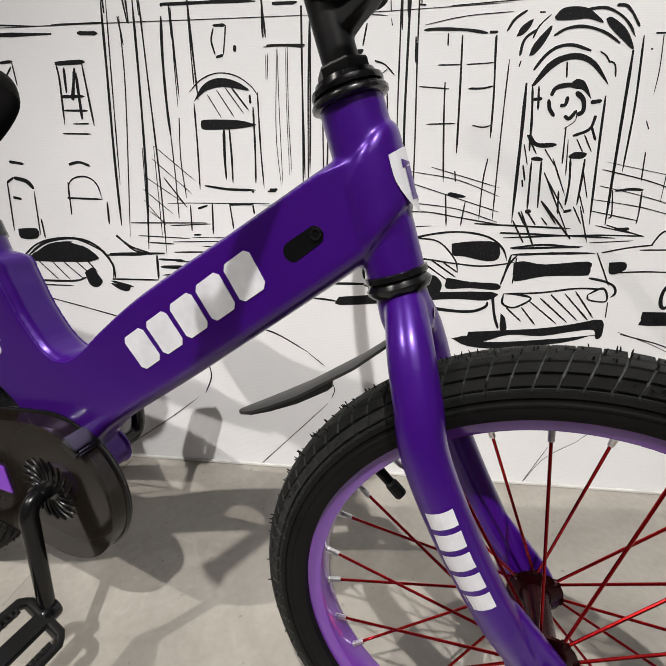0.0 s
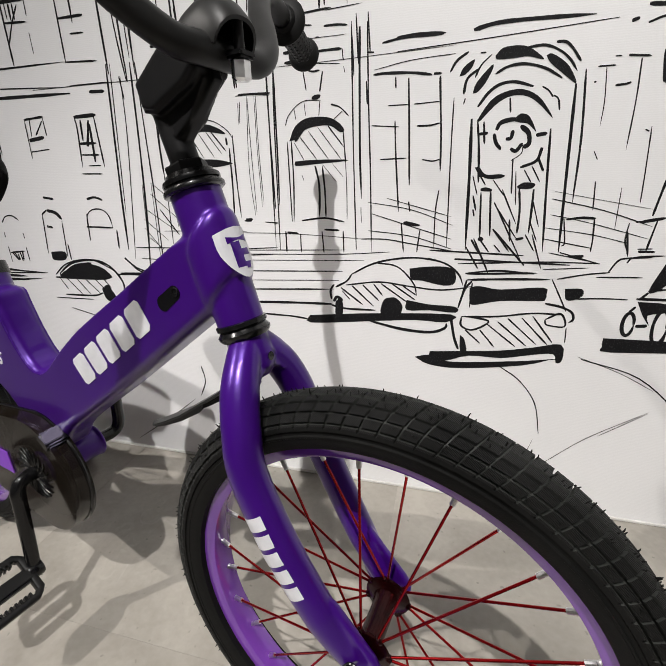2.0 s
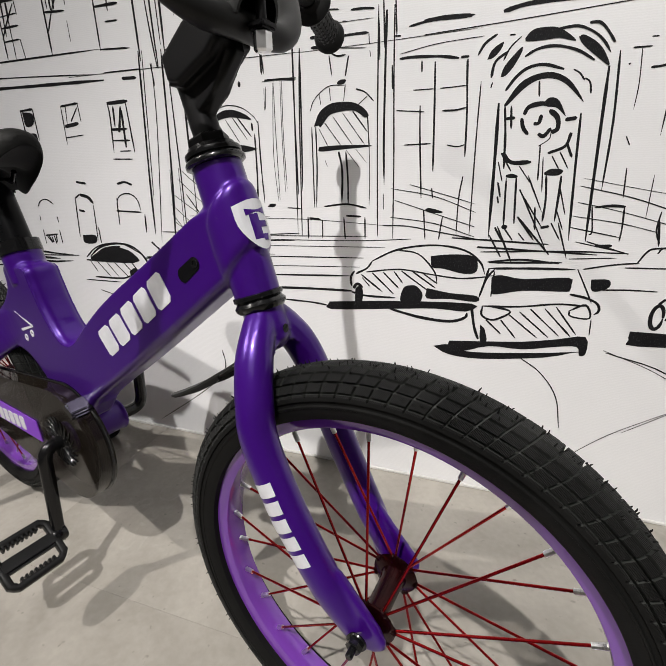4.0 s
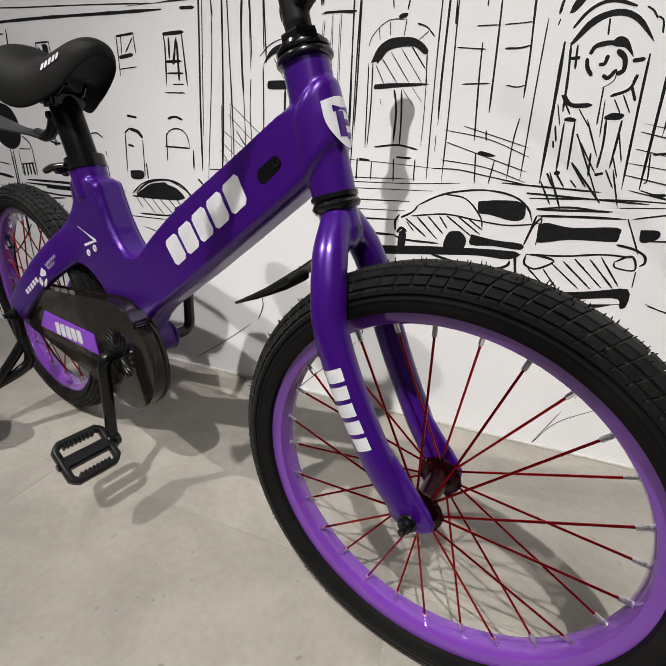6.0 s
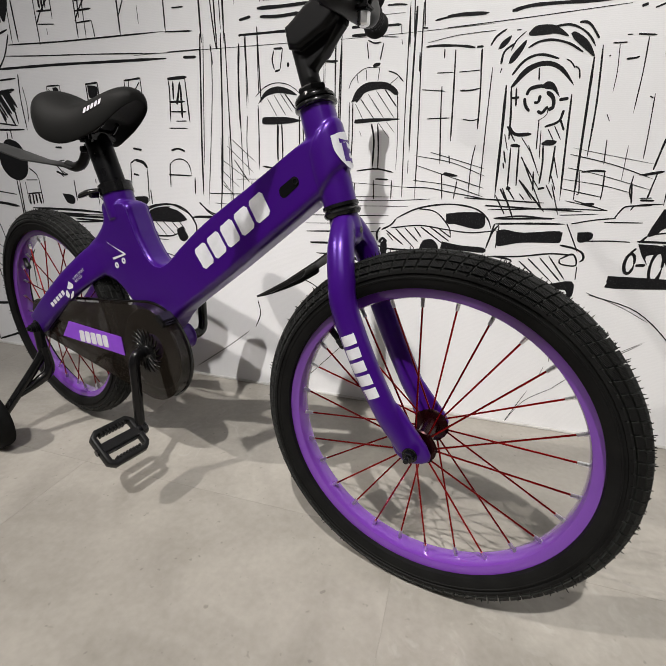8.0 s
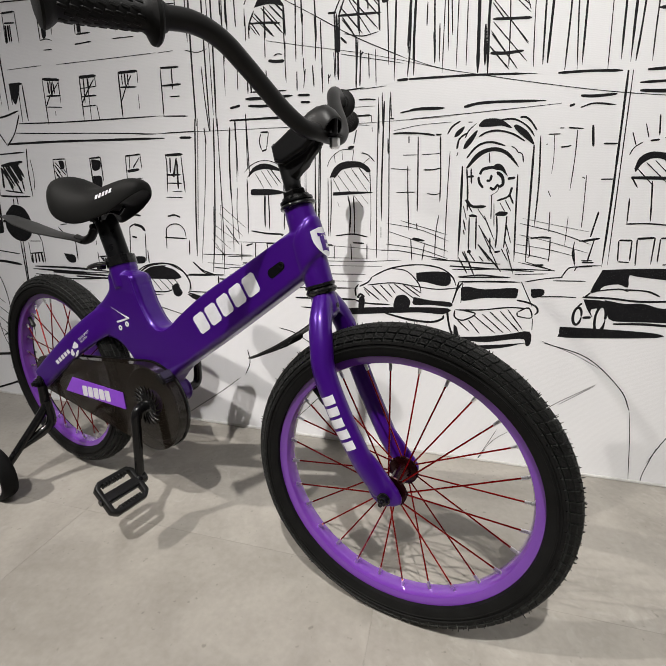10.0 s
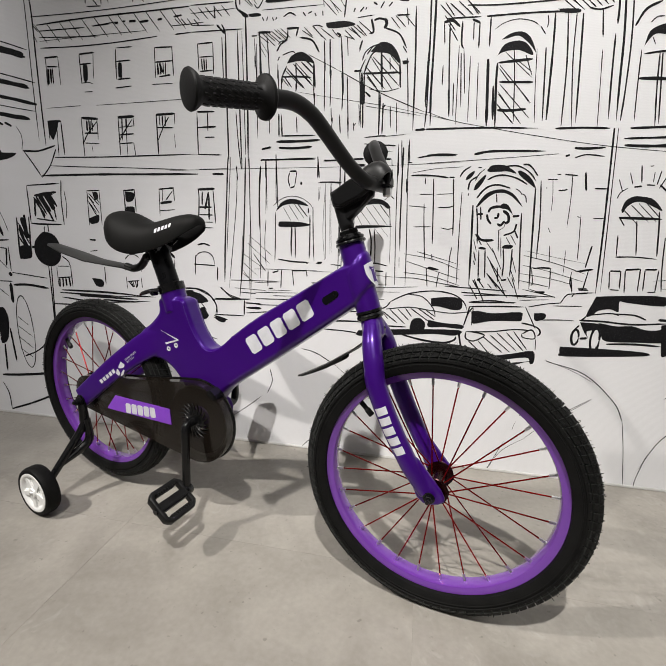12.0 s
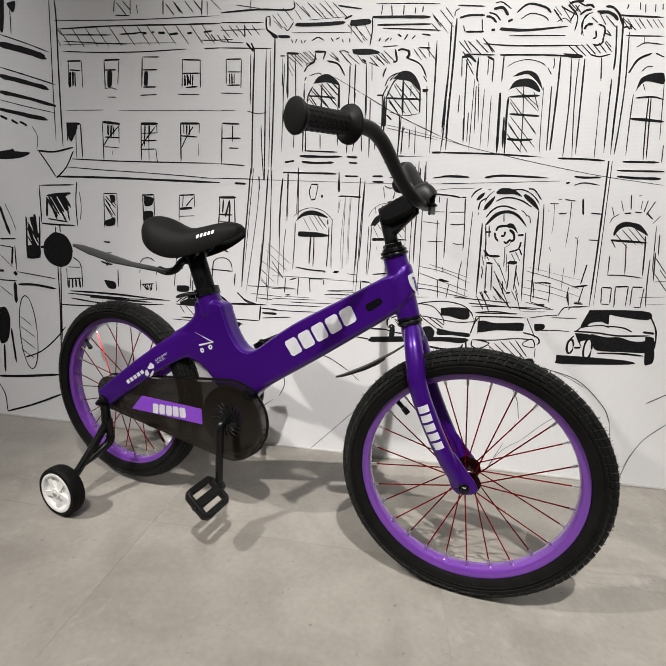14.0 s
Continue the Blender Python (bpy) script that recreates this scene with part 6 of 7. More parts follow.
ink(2.5, -0.103, 1.035, -0.093, 1.038, -0.081, 1.036)
ink(2.9, -0.073, 1.063, -0.074, 1.022, -0.072, 0.973)
ink(2.6, -0.126, 1.068, -0.126, 1.030)
ink(2.7, -0.027, 1.025, -0.026, 1.004, -0.024, 0.987)
ink(2.6, 0.049, 1.031, 0.051, 1.004, 0.051, 0.978)
ink(2.6, 0.042, 0.985, 0.037, 0.977)
ink(2.7, -0.169, 0.980, -0.167, 0.958)
sketch("drawn_scroll")
ink(6.5, 0.516, 1.333, 0.529, 1.338, 0.550, 1.339)
ink(2.6, 0.513, 1.330, 0.537, 1.309)
ink(2.6, 0.530, 1.330, 0.547, 1.312)
ink(4.5, 0.545, 1.307, 0.558, 1.317, 0.573, 1.320)
ink(5, 0.553, 1.328, 0.567, 1.330, 0.578, 1.323)
ink(7, 0.594, 1.312, 0.612, 1.313, 0.629, 1.305, 0.640, 1.294)
ink(5.5, 0.605, 1.326, 0.622, 1.324, 0.638, 1.311, 0.646, 1.298, 0.654, 1.282)
ink(2.4, 0.575, 1.302, 0.593, 1.288)
ink(2.0, 0.590, 1.315, 0.613, 1.283)
ink(2.2, 0.609, 1.305, 0.638, 1.278)
ink(2.4, 0.616, 1.273, 0.628, 1.261)
ink(2.4, 0.619, 1.247, 0.635, 1.232)
ink(3.5, 0.540, 1.306, 0.541, 1.290, 0.538, 1.272)
ink(4.5, 0.611, 1.255, 0.611, 1.243, 0.600, 1.237, 0.589, 1.239)
ink(4, 0.655, 1.277, 0.665, 1.279, 0.672, 1.273)
ink(3, 0.658, 1.330, 0.659, 1.325, 0.656, 1.320)
ink(2.4, 0.652, 1.298, 0.688, 1.271)
finish()


# ---- the bicycle: x forward, y to its left, z up, from the floor under the rear axle ----
bicycle = new("bicycle")
bicycle.matrix_world = pose(-0.636, 0.576, 0, 0, 0, -14.5)
tagged(bicycle, "purple children's bicycle with training wheels and red spokes", "bicycle")

REAR = Vector((0.049, 0, 0.264))
FRONT = Vector((0.963, -0.006, 0.256))
HEAD_TOP, HEAD_LOW = Vector((0.778, 0, 0.674)), Vector((0.8155, 0, 0.560))
STEER = 3.2
_axis = (HEAD_TOP - HEAD_LOW).normalized()
TURNED = Matrix.Translation(HEAD_LOW) @ Matrix.Rotation(radians(STEER), 4, _axis) @ Matrix.Translation(-HEAD_LOW)
ALONG = Matrix.Translation(HEAD_LOW) @ Vector((0, 0, 1)).rotation_difference(_axis).to_matrix().to_4x4()


def capsule(ax, az, ar, bx, bz, br, n=20):
    """The outline round two circles."""
    d = math.atan2(bz - az, bx - ax)
    off = math.acos((ar - br) / math.hypot(bx - ax, bz - az))
    out = [(ax + ar * math.cos(d + off + (2 * math.pi - 2 * off) * k / n), az + ar * math.sin(d + off + (2 * math.pi - 2 * off) * k / n)) for k in range(n + 1)]
    out += [(bx + br * math.cos(d - off + 2 * off * k / (2 * n)), bz + br * math.sin(d - off + 2 * off * k / (2 * n))) for k in range(2 * n + 1)]
    return out


def stay_bm(side):
    pts = smooth_path([(0.330, side * 0.012, 0.452), (0.262, side * 0.018, 0.428), (0.190, side * 0.039, 0.380), (0.110, side * 0.052, 0.319), (0.030, side * 0.056, 0.258)], 6)
    return tube(pts, [0.011, 0.0115, 0.0100, 0.0092, 0.0088], 20, flat=2.95, square=4.0)


def puffed(outline, half, r, steps=7):
    """An outline of (x, z), thick from -half to half, with fully rounded edges of radius r."""
    n = len(outline)
    flip = 1 if sum(outline[i][0] * outline[(i + 1) % n][1] - outline[(i + 1) % n][0] * outline[i][1] for i in range(n)) > 0 else -1
    inward = []
    for i in range(n):
        p, q, o = Vector(outline[i - 1]), Vector(outline[i]), Vector(outline[(i + 1) % n])
        a, b = (q - p).normalized(), (o - q).normalized()
        m = (Vector((-a.y, a.x)) + Vector((-b.y, b.x))).normalized() * flip
        inward.append(m / max(0.6, m.dot(Vector((-a.y, a.x)) * flip)))
    bm, rings = bmesh.new(), []
    for side in (-1, 1):
        for k in range(steps):
            a = radians(90 * (k / (steps - 1) if side > 0 else 1 - k / (steps - 1)))
            d, y = r * (1 - math.cos(a)), side * (half - r + r * math.sin(a))
            rings.append([bm.verts.new((x + d * v.x, y, z + d * v.y)) for (x, z), v in zip(outline, inward)])
    ring_join(bm, rings)
    return bm


body = bmesh.new()
outline = smooth_path([(x, 0, z) for x, z in [(0.800, 0.655), (0.771, 0.641), (0.675, 0.583), (0.579, 0.526), (0.517, 0.482), (0.480, 0.452), (0.452, 0.440), (0.428, 0.450), (0.404, 0.485),
                    (0.389, 0.522), (0.374, 0.546), (0.306, 0.543), (0.300, 0.510), (0.270, 0.480), (0.232, 0.452), (0.232, 0.405), (0.262, 0.395), (0.294, 0.393), (0.322, 0.384),
                    (0.350, 0.361), (0.374, 0.330), (0.392, 0.300), (0.452, 0.308), (0.500, 0.357), (0.624, 0.444), (0.720, 0.513), (0.805, 0.575)]], 4)
absorb(body, puffed([(p.x, p.z) for p in outline], 0.0245, 0.012))
head = lathe([(0.0225, -0.002), (0.0228, 0.027), (0.0268, 0.030), (0.0280, 0.036), (0.0284, 0.058), (0.0278, 0.078), (0.0262, 0.084), (0.0236, 0.087), (0.0232, 0.125)], 48, "Z")
for v in head.verts:
    if 0.02 < v.co.z < 0.10:
        v.co.z += 0.7 * v.co.x
absorb(body, head, ALONG)
absorb(body, stay_bm(-1))
absorb(body, stay_bm(1))
absorb(body, tube([(0.341, 0, 0.515), (0.325, 0, 0.570)], 0.0280, 32))
absorb(body, lathe([(0.0, -0.044), (0.026, -0.044), (0.028, -0.041), (0.026, -0.037), (0.0255, 0.037), (0.028, 0.041), (0.026, 0.044), (0.0, 0.044)], 40, at=(0.430, 0, 0.282)))
frame_ob = part("frame", body, M_PURPLE, bicycle, "glossy deep purple step-through frame")
weld = frame_ob.modifiers.new("weld", "REMESH")
weld.mode, weld.voxel_size, weld.use_smooth_shade = "VOXEL", 0.0016, True
even = frame_ob.modifiers.new("even", "SMOOTH")
even.iterations, even.factor = 8, 0.5

# headset cups and collars
cup = lathe([(0.019, 0.1165), (0.0255, 0.1165), (0.0278, 0.118), (0.0280, 0.1205), (0.0268, 0.1222), (0.0240, 0.1228), (0.0240, 0.1240), (0.0258, 0.1248), (0.0262, 0.1268), (0.0256, 0.1290), (0.0225, 0.1300), (0.0215, 0.1335), (0.012, 0.134)], 48, "Z")
part("headset_cup", cup, M_GLOSS, bicycle, "black headset cup", ALONG @ pose(0, 0, 0.006))
lock = lathe([(0.012, 0.133), (0.0186, 0.133), (0.0190, 0.134), (0.0190, 0.1405), (0.0183, 0.1420), (0.0168, 0.1425), (0.012, 0.1425)], 6, "Z")
part("lock_nut", lock, M_BLACK, bicycle, "black six-sided lock nut", ALONG @ pose(0, 0, 0.006), smooth=20)
low = lathe([(0.019, -0.015), (0.0225, -0.015), (0.0250, -0.012), (0.0255, -0.009), (0.0235, -0.0065), (0.0225, -0.005), (0.0245, -0.003), (0.0245, 0.001), (0.022, 0.002)], 48, "Z")
part("lower_cup", low, M_GLOSS, bicycle, "black lower headset ring", ALONG)


# ---- front fork, turned with the handlebar ----
FORK_END = [(0.917, 0.287), (0.930, 0.257), (0.936, 0.244), (0.947, 0.2355), (0.963, 0.2360), (0.973, 0.2430), (0.978, 0.2420), (0.983, 0.247), (0.983, 0.256), (0.976, 0.267), (0.961, 0.284), (0.944, 0.304), (0.932, 0.318), (0.920, 0.314)]
fork = lathe([(0.002, -0.058), (0.0120, -0.055), (0.0195, -0.046), (0.0212, -0.034), (0.0205, -0.022), (0.0195, -0.012)], 32, "Z")
bmesh.ops.transform(fork, matrix=ALONG, verts=fork.verts)
for side in (-1, 1):
    leg = smooth_path([(0.824, side * 0.006, 0.542), (0.829, side * 0.019, 0.528), (0.836, side * 0.036, 0.506), (0.845, side * 0.0495, 0.474), (0.854, side * 0.0560, 0.437), (0.884, side * 0.0565, 0.370),
                       (0.922, side * 0.0530, 0.300), (0.950, side * 0.0488, 0.256)], 6)
    absorb(fork, tube(leg, [0.0150, 0.0165, 0.0178, 0.0180, 0.0178, 0.0174, 0.0166, 0.0120], 24))
    absorb(fork, plate(FORK_END, side * 0.0440, side * 0.0535, bevel=0.0025, segments=3))
web = plate([(-0.040, 0.500), (-0.033, 0.535), (-0.014, 0.552), (0.014, 0.552), (0.033, 0.535), (0.040, 0.500), (0.030, 0.494), (0.022, 0.508), (0.012, 0.516), (0.0, 0.519), (-0.012, 0.516), (-0.022, 0.508), (-0.030, 0.494)], -0.007, 0.009)
absorb(fork, web, Matrix.Translation((0.833, 0, 0)) @ Matrix(((0, 1, 0, 0.185), (1, 0, 0, 0), (0, 0, 1, 0), (0, 0, 0, 1))) @ Matrix(((1, 0, 0, 0), (0, 1, -0.35, 0), (0, 0, 1, 0), (0, 0, 0, 1))))
fork_ob = part("fork", fork, M_PURPLE, bicycle, "glossy purple front fork", TURNED)
weld = fork_ob.modifiers.new("weld", "REMESH")
weld.mode, weld.voxel_size, weld.use_smooth_shade = "VOXEL", 0.0018, True
even = fork_ob.modifiers.new("even", "SMOOTH")
even.iterations, even.factor = 4, 0.5


# ---- wheels ----
def wheel(name, at, label, turned=None, width=0.0278, size=1.0):
    hub = lathe([(0.004, -0.046), (0.009, -0.045), (0.010, -0.034), (0.0235, -0.033), (0.0250, -0.0315), (0.0235, -0.030), (0.014, -0.027), (0.012, -0.018), (0.012, 0.018),
                 (0.014, 0.027), (0.0235, 0.030), (0.0250, 0.0315), (0.0235, 0.033), (0.010, 0.034), (0.009, 0.045), (0.004, 0.046)], 40)
    m = Matrix.Translation(at) @ Matrix.Diagonal((size, 1, size, 1))
    ob = part(name, hub, M_HUB, bicycle, label, turned @ m if turned else m)
    rim = lathe([(0.1996, -0.010), (0.1988, 0.0), (0.1996, 0.010), (0.2014, 0.0142), (0.2060, 0.0162), (0.2162, 0.0168), (0.2172, 0.0145), (0.2140, 0.0128), (0.211, 0.0), (0.2140, -0.0128),
                 (0.2172, -0.0145), (0.2162, -0.0168), (0.2060, -0.0162), (0.2014, -0.0142)], 128, closed=True)
    part("rim", rim, M_RIM, ob, "violet painted rim")
    part("tyre", tyre_bm(width, stands=size == 1.0), [M_RUBBER, M_TREAD, M_GROOVE], ob, "black tyre with square block tread", smooth=18)
    tagged(part("rubber_hairs", hairs_bm(width, 560, 3), M_RUBBER, ob), kind="stuff")
    one = spoke_mesh()
    for k in range(28):
        side = -1 if k % 2 else 1
        a = 2 * math.pi * (k + 0.49) / 28
        lean = (1 if (k // 2) % 2 else -1) * radians(9)
        h = Vector((0.0230 * math.cos(a + lean), side * 0.0315, 0.0230 * math.sin(a + lean)))
        r = Vector((0.2000 * math.cos(a), side * 0.002, 0.2000 * math.sin(a)))
        sp = new("spoke", one)
        sp.parent = ob
        d = r - h
        sp.matrix_local = Matrix.Translation(h) @ d.to_track_quat("Z", "Y").to_matrix().to_4x4() @ Matrix.Diagonal((1, 1, d.length, 1))
    valve = tube([(0.200 * math.cos(radians(140)), 0, 0.200 * math.sin(radians(140))), (0.180 * math.cos(radians(140)), -0.003, 0.180 * math.sin(radians(140)))], [0.0050, 0.0046, 0.0046, 0.0044], 14)
    stem = part("valve", valve, M_BLACK, ob, "black rubber valve stem")
    cap = tube([(f * math.cos(radians(140)), y, f * math.sin(radians(140))) for f, y in ((0.183, -0.0026), (0.181, -0.0029), (0.1695, -0.0046), (0.1675, -0.0049))], [0.0050, 0.0060, 0.0060, 0.0046], 10)
    part("valve_cap", cap, M_PLASTIC, stem, smooth=20)
    return ob


def spoke_mesh():
    bm = bmesh.new()
    tube([(0, 0, 0), (0, 0, 0.945)], 0.00135, 8, bm)
    tube([(0, 0, -0.016), (0, 0, -0.008), (0, 0, 0.010), (0, 0, 0.018)], [0.0012, 0.0027, 0.0027, 0.0012], 8, bm)
    tube([(0, 0, 0.925), (0, 0, 0.985), (0, 0, 1.0)], [0.0025, 0.0027, 0.0032], 8, bm)
    for f in bm.faces:
        f.material_index = 1 if f.calc_center_median().z > 0.92 and f.calc_area() > 1e-9 and abs(f.calc_center_median().z - 0.945) > 1e-4 else 2 if f.calc_center_median().z < 0.019 else 0
    mesh = bpy.data.meshes.new("spoke")
    bm.to_mesh(mesh)
    bm.free()
    mesh.materials.append(M_RED)
    mesh.materials.append(M_STEEL)
    mesh.materials.append(M_HUB)
    return mesh


def tyre_bm(width, lugs=96, stands=True):
    """A tyre whose tread is cut into slanting square blocks by fine grooves, flattened where it stands."""
    bm = bmesh.new()
    grooves = (-73.0, -52.0, -30.0, -9.5, 9.5, 30.0, 52.0, 73.0)
    angles = {-126.0, -118.0, -110.0, -103.0, -98.5, -97.5, -94.0, -93.0, -87.5, -86.5, -82.0, -79.5, -57.0, -50.0, -29.0, -22.0, 0.0}
    angles |= {-a for a in angles}
    for g in grooves:
        angles |= {g - 2.6, g - 1.7, g + 1.7, g + 2.6}
    boxy = lambda v: math.copysign(abs(v) ** 0.82, v)
    prof = [(0.2314 + 0.0284 * (boxy(math.cos(radians(a))) if abs(a) < 90 else math.cos(radians(a))), width * boxy(math.sin(radians(a))), a) for a in sorted(angles)]
    prof = [(0.2135, -0.0130, -150.0)] + prof + [(0.2135, 0.0130, 150.0)]
    steps = [(0.0, 1), (0.050, 1), (0.070, 0), (0.30, 0), (0.50, 0), (0.70, 0), (0.930, 0), (0.950, 1)]
    rings = []
    for s in range(lugs):
        for off, cross in steps:
            t = 2 * math.pi * (s + off) / lugs
            ring = []
            for r, h, a in prof:
                cut = 0.0
                if abs(a) < 80:
                    if cross or min(abs(a - g) for g in grooves) < 2.2:
                        cut = 0.0038
                elif 87 < abs(a) < 93.5:
                    cut = 0.0016
                elif 93.5 < abs(a) < 98:
                    cut = -0.0006
                k = 1 - cut / 0.0284
                rr, hh = 0.2314 + (r - 0.2314) * k, h * k
                tt = t - 2 * math.pi * 0.0105 * max(-86, min(86, a)) / lugs
                ring.append(bm.verts.new((rr * math.cos(tt), hh, max(-0.2550 if stands else -1.0, rr * math.sin(tt)))))
            rings.append(ring)
    n, segs = len(prof), len(rings)
    for s in range(segs):
        a, b = rings[s], rings[(s + 1) % segs]
        for i in range(n - 1):
            face = bm.faces.new((a[i], a[i + 1], b[i + 1], b[i]))
            mid = (prof[i][2] + prof[i + 1][2]) / 2
            along = min(abs(mid - g) for g in grooves) < 2.4
            across = s % len(steps) in (0, 1, len(steps) - 2, len(steps) - 1)
            face.material_index = 0 if abs(mid) > 79 else 2 if along or across else 1
    return bm


def hairs_bm(width, count, seed):
    """The thin rubber whiskers that a new tyre carries."""
    rng, bm = random.Random(seed), bmesh.new()
    for k in range(count):
        t = 2 * math.pi * (k + rng.uniform(-0.3, 0.3)) / count
        a = radians(rng.choice((-60, -24, -6, 0, 6, 24, 60)) + rng.uniform(-4, 4))
        out = Vector((math.cos(a) * math.cos(t), math.sin(a), math.cos(a) * math.sin(t)))
        rise, wide = 0.0281 * math.cos(a) ** 0.82, width * 0.985 * math.copysign(abs(math.sin(a)) ** 0.82, a)
        base = Vector(((0.2314 + rise) * math.cos(t), wide, max(-0.2530, (0.2314 + rise) * math.sin(t))))
        bend = Vector((rng.uniform(-1, 1), rng.uniform(-1, 1), rng.uniform(-1, 1))) * 0.0012
        size = rng.uniform(0.0016, 0.0044) if math.sin(t) > -0.9 else 0.0006
        tube([base - out * 0.001, base + out * size * 0.6 + bend * 0.4, base + out * size + bend], [0.00085, 0.0006, 0.00032], 4, bm, up=(0.3, 0.5, 0.8))
    return bm


wheel("front_wheel", FRONT, "front wheel with dark red hub", TURNED)
wheel("rear_wheel", REAR, "rear wheel with dark red hub, held just off the floor", size=0.966)

# front axle nuts
for side in (-1, 1):
    nut = lathe([(0.0, 0.0), (0.0080, 0.0), (0.0080, 0.0080), (0.0068, 0.0090), (0.0, 0.0090)], 6)
    absorb(nut, lathe([(0.0, -0.0005), (0.0102, -0.0005), (0.0106, 0.0008), (0.0098, 0.0022), (0.0, 0.0022)], 28))
    place = TURNED @ Matrix.Translation(FRONT + Vector((-0.005, side * 0.0535, -0.002))) @ (pose(0, 0, 0, 180) if side < 0 else Matrix())
    nut_ob = part("axle_nut", nut, M_GLOSS, bicycle, "black axle nut with its washer", place)
    part("axle_end", lathe([(0.0, 0.0), (0.0036, 0.0), (0.0036, 0.0165), (0.0028, 0.0175), (0.0, 0.0175)], 16), M_GLOSS, nut_ob, "glossy black axle end")

# ---- handlebar, stem, grips ----
quill = tube([(0.776, 0, 0.682), (0.753, 0, 0.750)], 0.0130, 32)
absorb(quill, plate([(0.752, 0.748), (0.764, 0.722), (0.774, 0.715), (0.791, 0.734), (0.817, 0.760), (0.814, 0.772)], -0.0105, 0.0105, bevel=0.005, segments=3))
absorb(quill, plate([(0.741, 0.764), (0.747, 0.741), (0.762, 0.739), (0.800, 0.756), (0.812, 0.766), (0.816, 0.800), (0.798, 0.797), (0.775, 0.783)], -0.0215, 0.0215, bevel=0.0035, segments=3))
stem_ob = part("stem", quill, M_BLACK, bicycle, "black handlebar stem")
weld = stem_ob.modifiers.new("weld", "REMESH")
weld.mode, weld.voxel_size, weld.use_smooth_shade = "VOXEL", 0.0013, True
even = stem_ob.modifiers.new("even", "SMOOTH")
even.iterations, even.factor = 2, 0.5
boxed = lambda v: math.copysign(abs(v) ** 0.85, v)
# an arched hood over the bar, open in front, where the bolt shows
hood, arches = bmesh.new(), []
for x, top, half in ((0.794, 0.7990, 0.0230), (0.804, 0.8080, 0.0238), (0.816, 0.8135, 0.0242), (0.828, 0.8145, 0.0242), (0.838, 0.8085, 0.0238), (0.8450, 0.8005, 0.0230), (0.8462, 0.7980, 0.0222)):
    arch, slant = [], 0.55 * (x - 0.794) / 0.052
    for w, h, angles in ((half, top - 0.7790, range(0, 181, 9)), (half - 0.0022, top - 0.0024 - 0.7790, range(180, -1, -9))):
        for a in angles:
            z = 0.7790 + h * boxed(math.sin(radians(a)))
            arch.append(hood.verts.new((x - slant * (top - z), -w * boxed(math.cos(radians(a))), z)))
    arches.append(arch)
ring_join(hood, arches)
part("clamp_hood", hood, M_BAR, stem_ob, "arched black clamp hood")
part("clamp_jaw", block(0.8320, 0.8490, -0.0090, 0.0090, 0.7715, 0.7770, 0.0018), M_BLACK, stem_ob)
part("bolt_shaft", tube([(0.8405, 0, 0.796), (0.8405, 0, 0.760)], 0.0040, 14), M_BLACK, stem_ob)
nut = tube([(0.8405, 0, 0.7714), (0.8405, 0, 0.7704), (0.8405, 0, 0.7590), (0.8405, 0, 0.7570)], [0.0062, 0.0074, 0.0074, 0.0056], 6)
part("clamp_nut", nut, M_STEEL, stem_ob, "bright steel clamp nut", smooth=20)
half = [(0.7125, -0.3090, 0.8512), (0.7506, -0.2200, 0.8620), (0.7670, -0.1810, 0.8655), (0.777, -0.150, 0.8570), (0.785, -0.122, 0.8390), (0.792, -0.095, 0.8195), (0.803, -0.067, 0.7965), (0.817, -0.043, 0.7795), (0.823, -0.020, 0.7770)]
far_half = [(0.700, 0.312, 0.854), (0.7315, 0.220, 0.8665), (0.745, 0.178, 0.872), (0.755, 0.150, 0.867), (0.768, 0.125, 0.854), (0.785, 0.102, 0.832), (0.803, 0.083, 0.810), (0.817, 0.064, 0.790), (0.823, 0.043, 0.7785), (0.823, 0.020, 0.7770)]
bar = smooth_path(half + far_half[::-1], 8)
part("handlebar", tube(bar, 0.0112, 20, up=(0, 0, 1)), M_BAR, bicycle, "black bent handlebar")


def grip_bm():
    """A grip with flanged ends and rows of small raised lozenges."""
    bm = lathe([(0.0, 0.0), (0.016, 0.0), (0.0213, 0.0015), (0.0225, 0.004), (0.0213, 0.0075), (0.0190, 0.011), (0.0150, 0.016), (0.0150, 0.096), (0.0185, 0.102), (0.0262, 0.1065), (0.0268, 0.110),
                (0.0245, 0.113), (0.0160, 0.116), (0.0130, 0.122), (0.0, 0.122)], 44, "Z")
    for row in range(14):
        for k in range(8):
            a = 2 * math.pi * row / 14
            z = 0.0200 + 0.0104 * (k + 0.5 * (row % 2))
            if z > 0.093:
                continue
            lug = block(-0.0018, 0.0018, -0.0012, 0.0012, -0.0044, 0.0044, 0.0008, segments=1)
            absorb(bm, lug, Matrix.Rotation(a, 4, "Z") @ Matrix.Translation((0.0144, 0, z)) @ pose(0, 0, 0, 0, 0, 90) @ pose(0, 0, 0, 0, 14, 0))
    return bm


for a, b in ((Vector((0.7105, -0.3148, 0.8506)), Vector((0.7506, -0.220, 0.8620))), (Vector((0.698, 0.318, 0.8535)), Vector((0.7315, 0.220, 0.8665)))):
    part("grip", grip_bm(), M_GRIP, bicycle, "black rubber grip with flanged ends", Matrix.Translation(a) @ (b - a).to_track_quat("Z", "Y").to_matrix().to_4x4() @ Matrix.Diagonal((1, 1, 0.947, 1)))

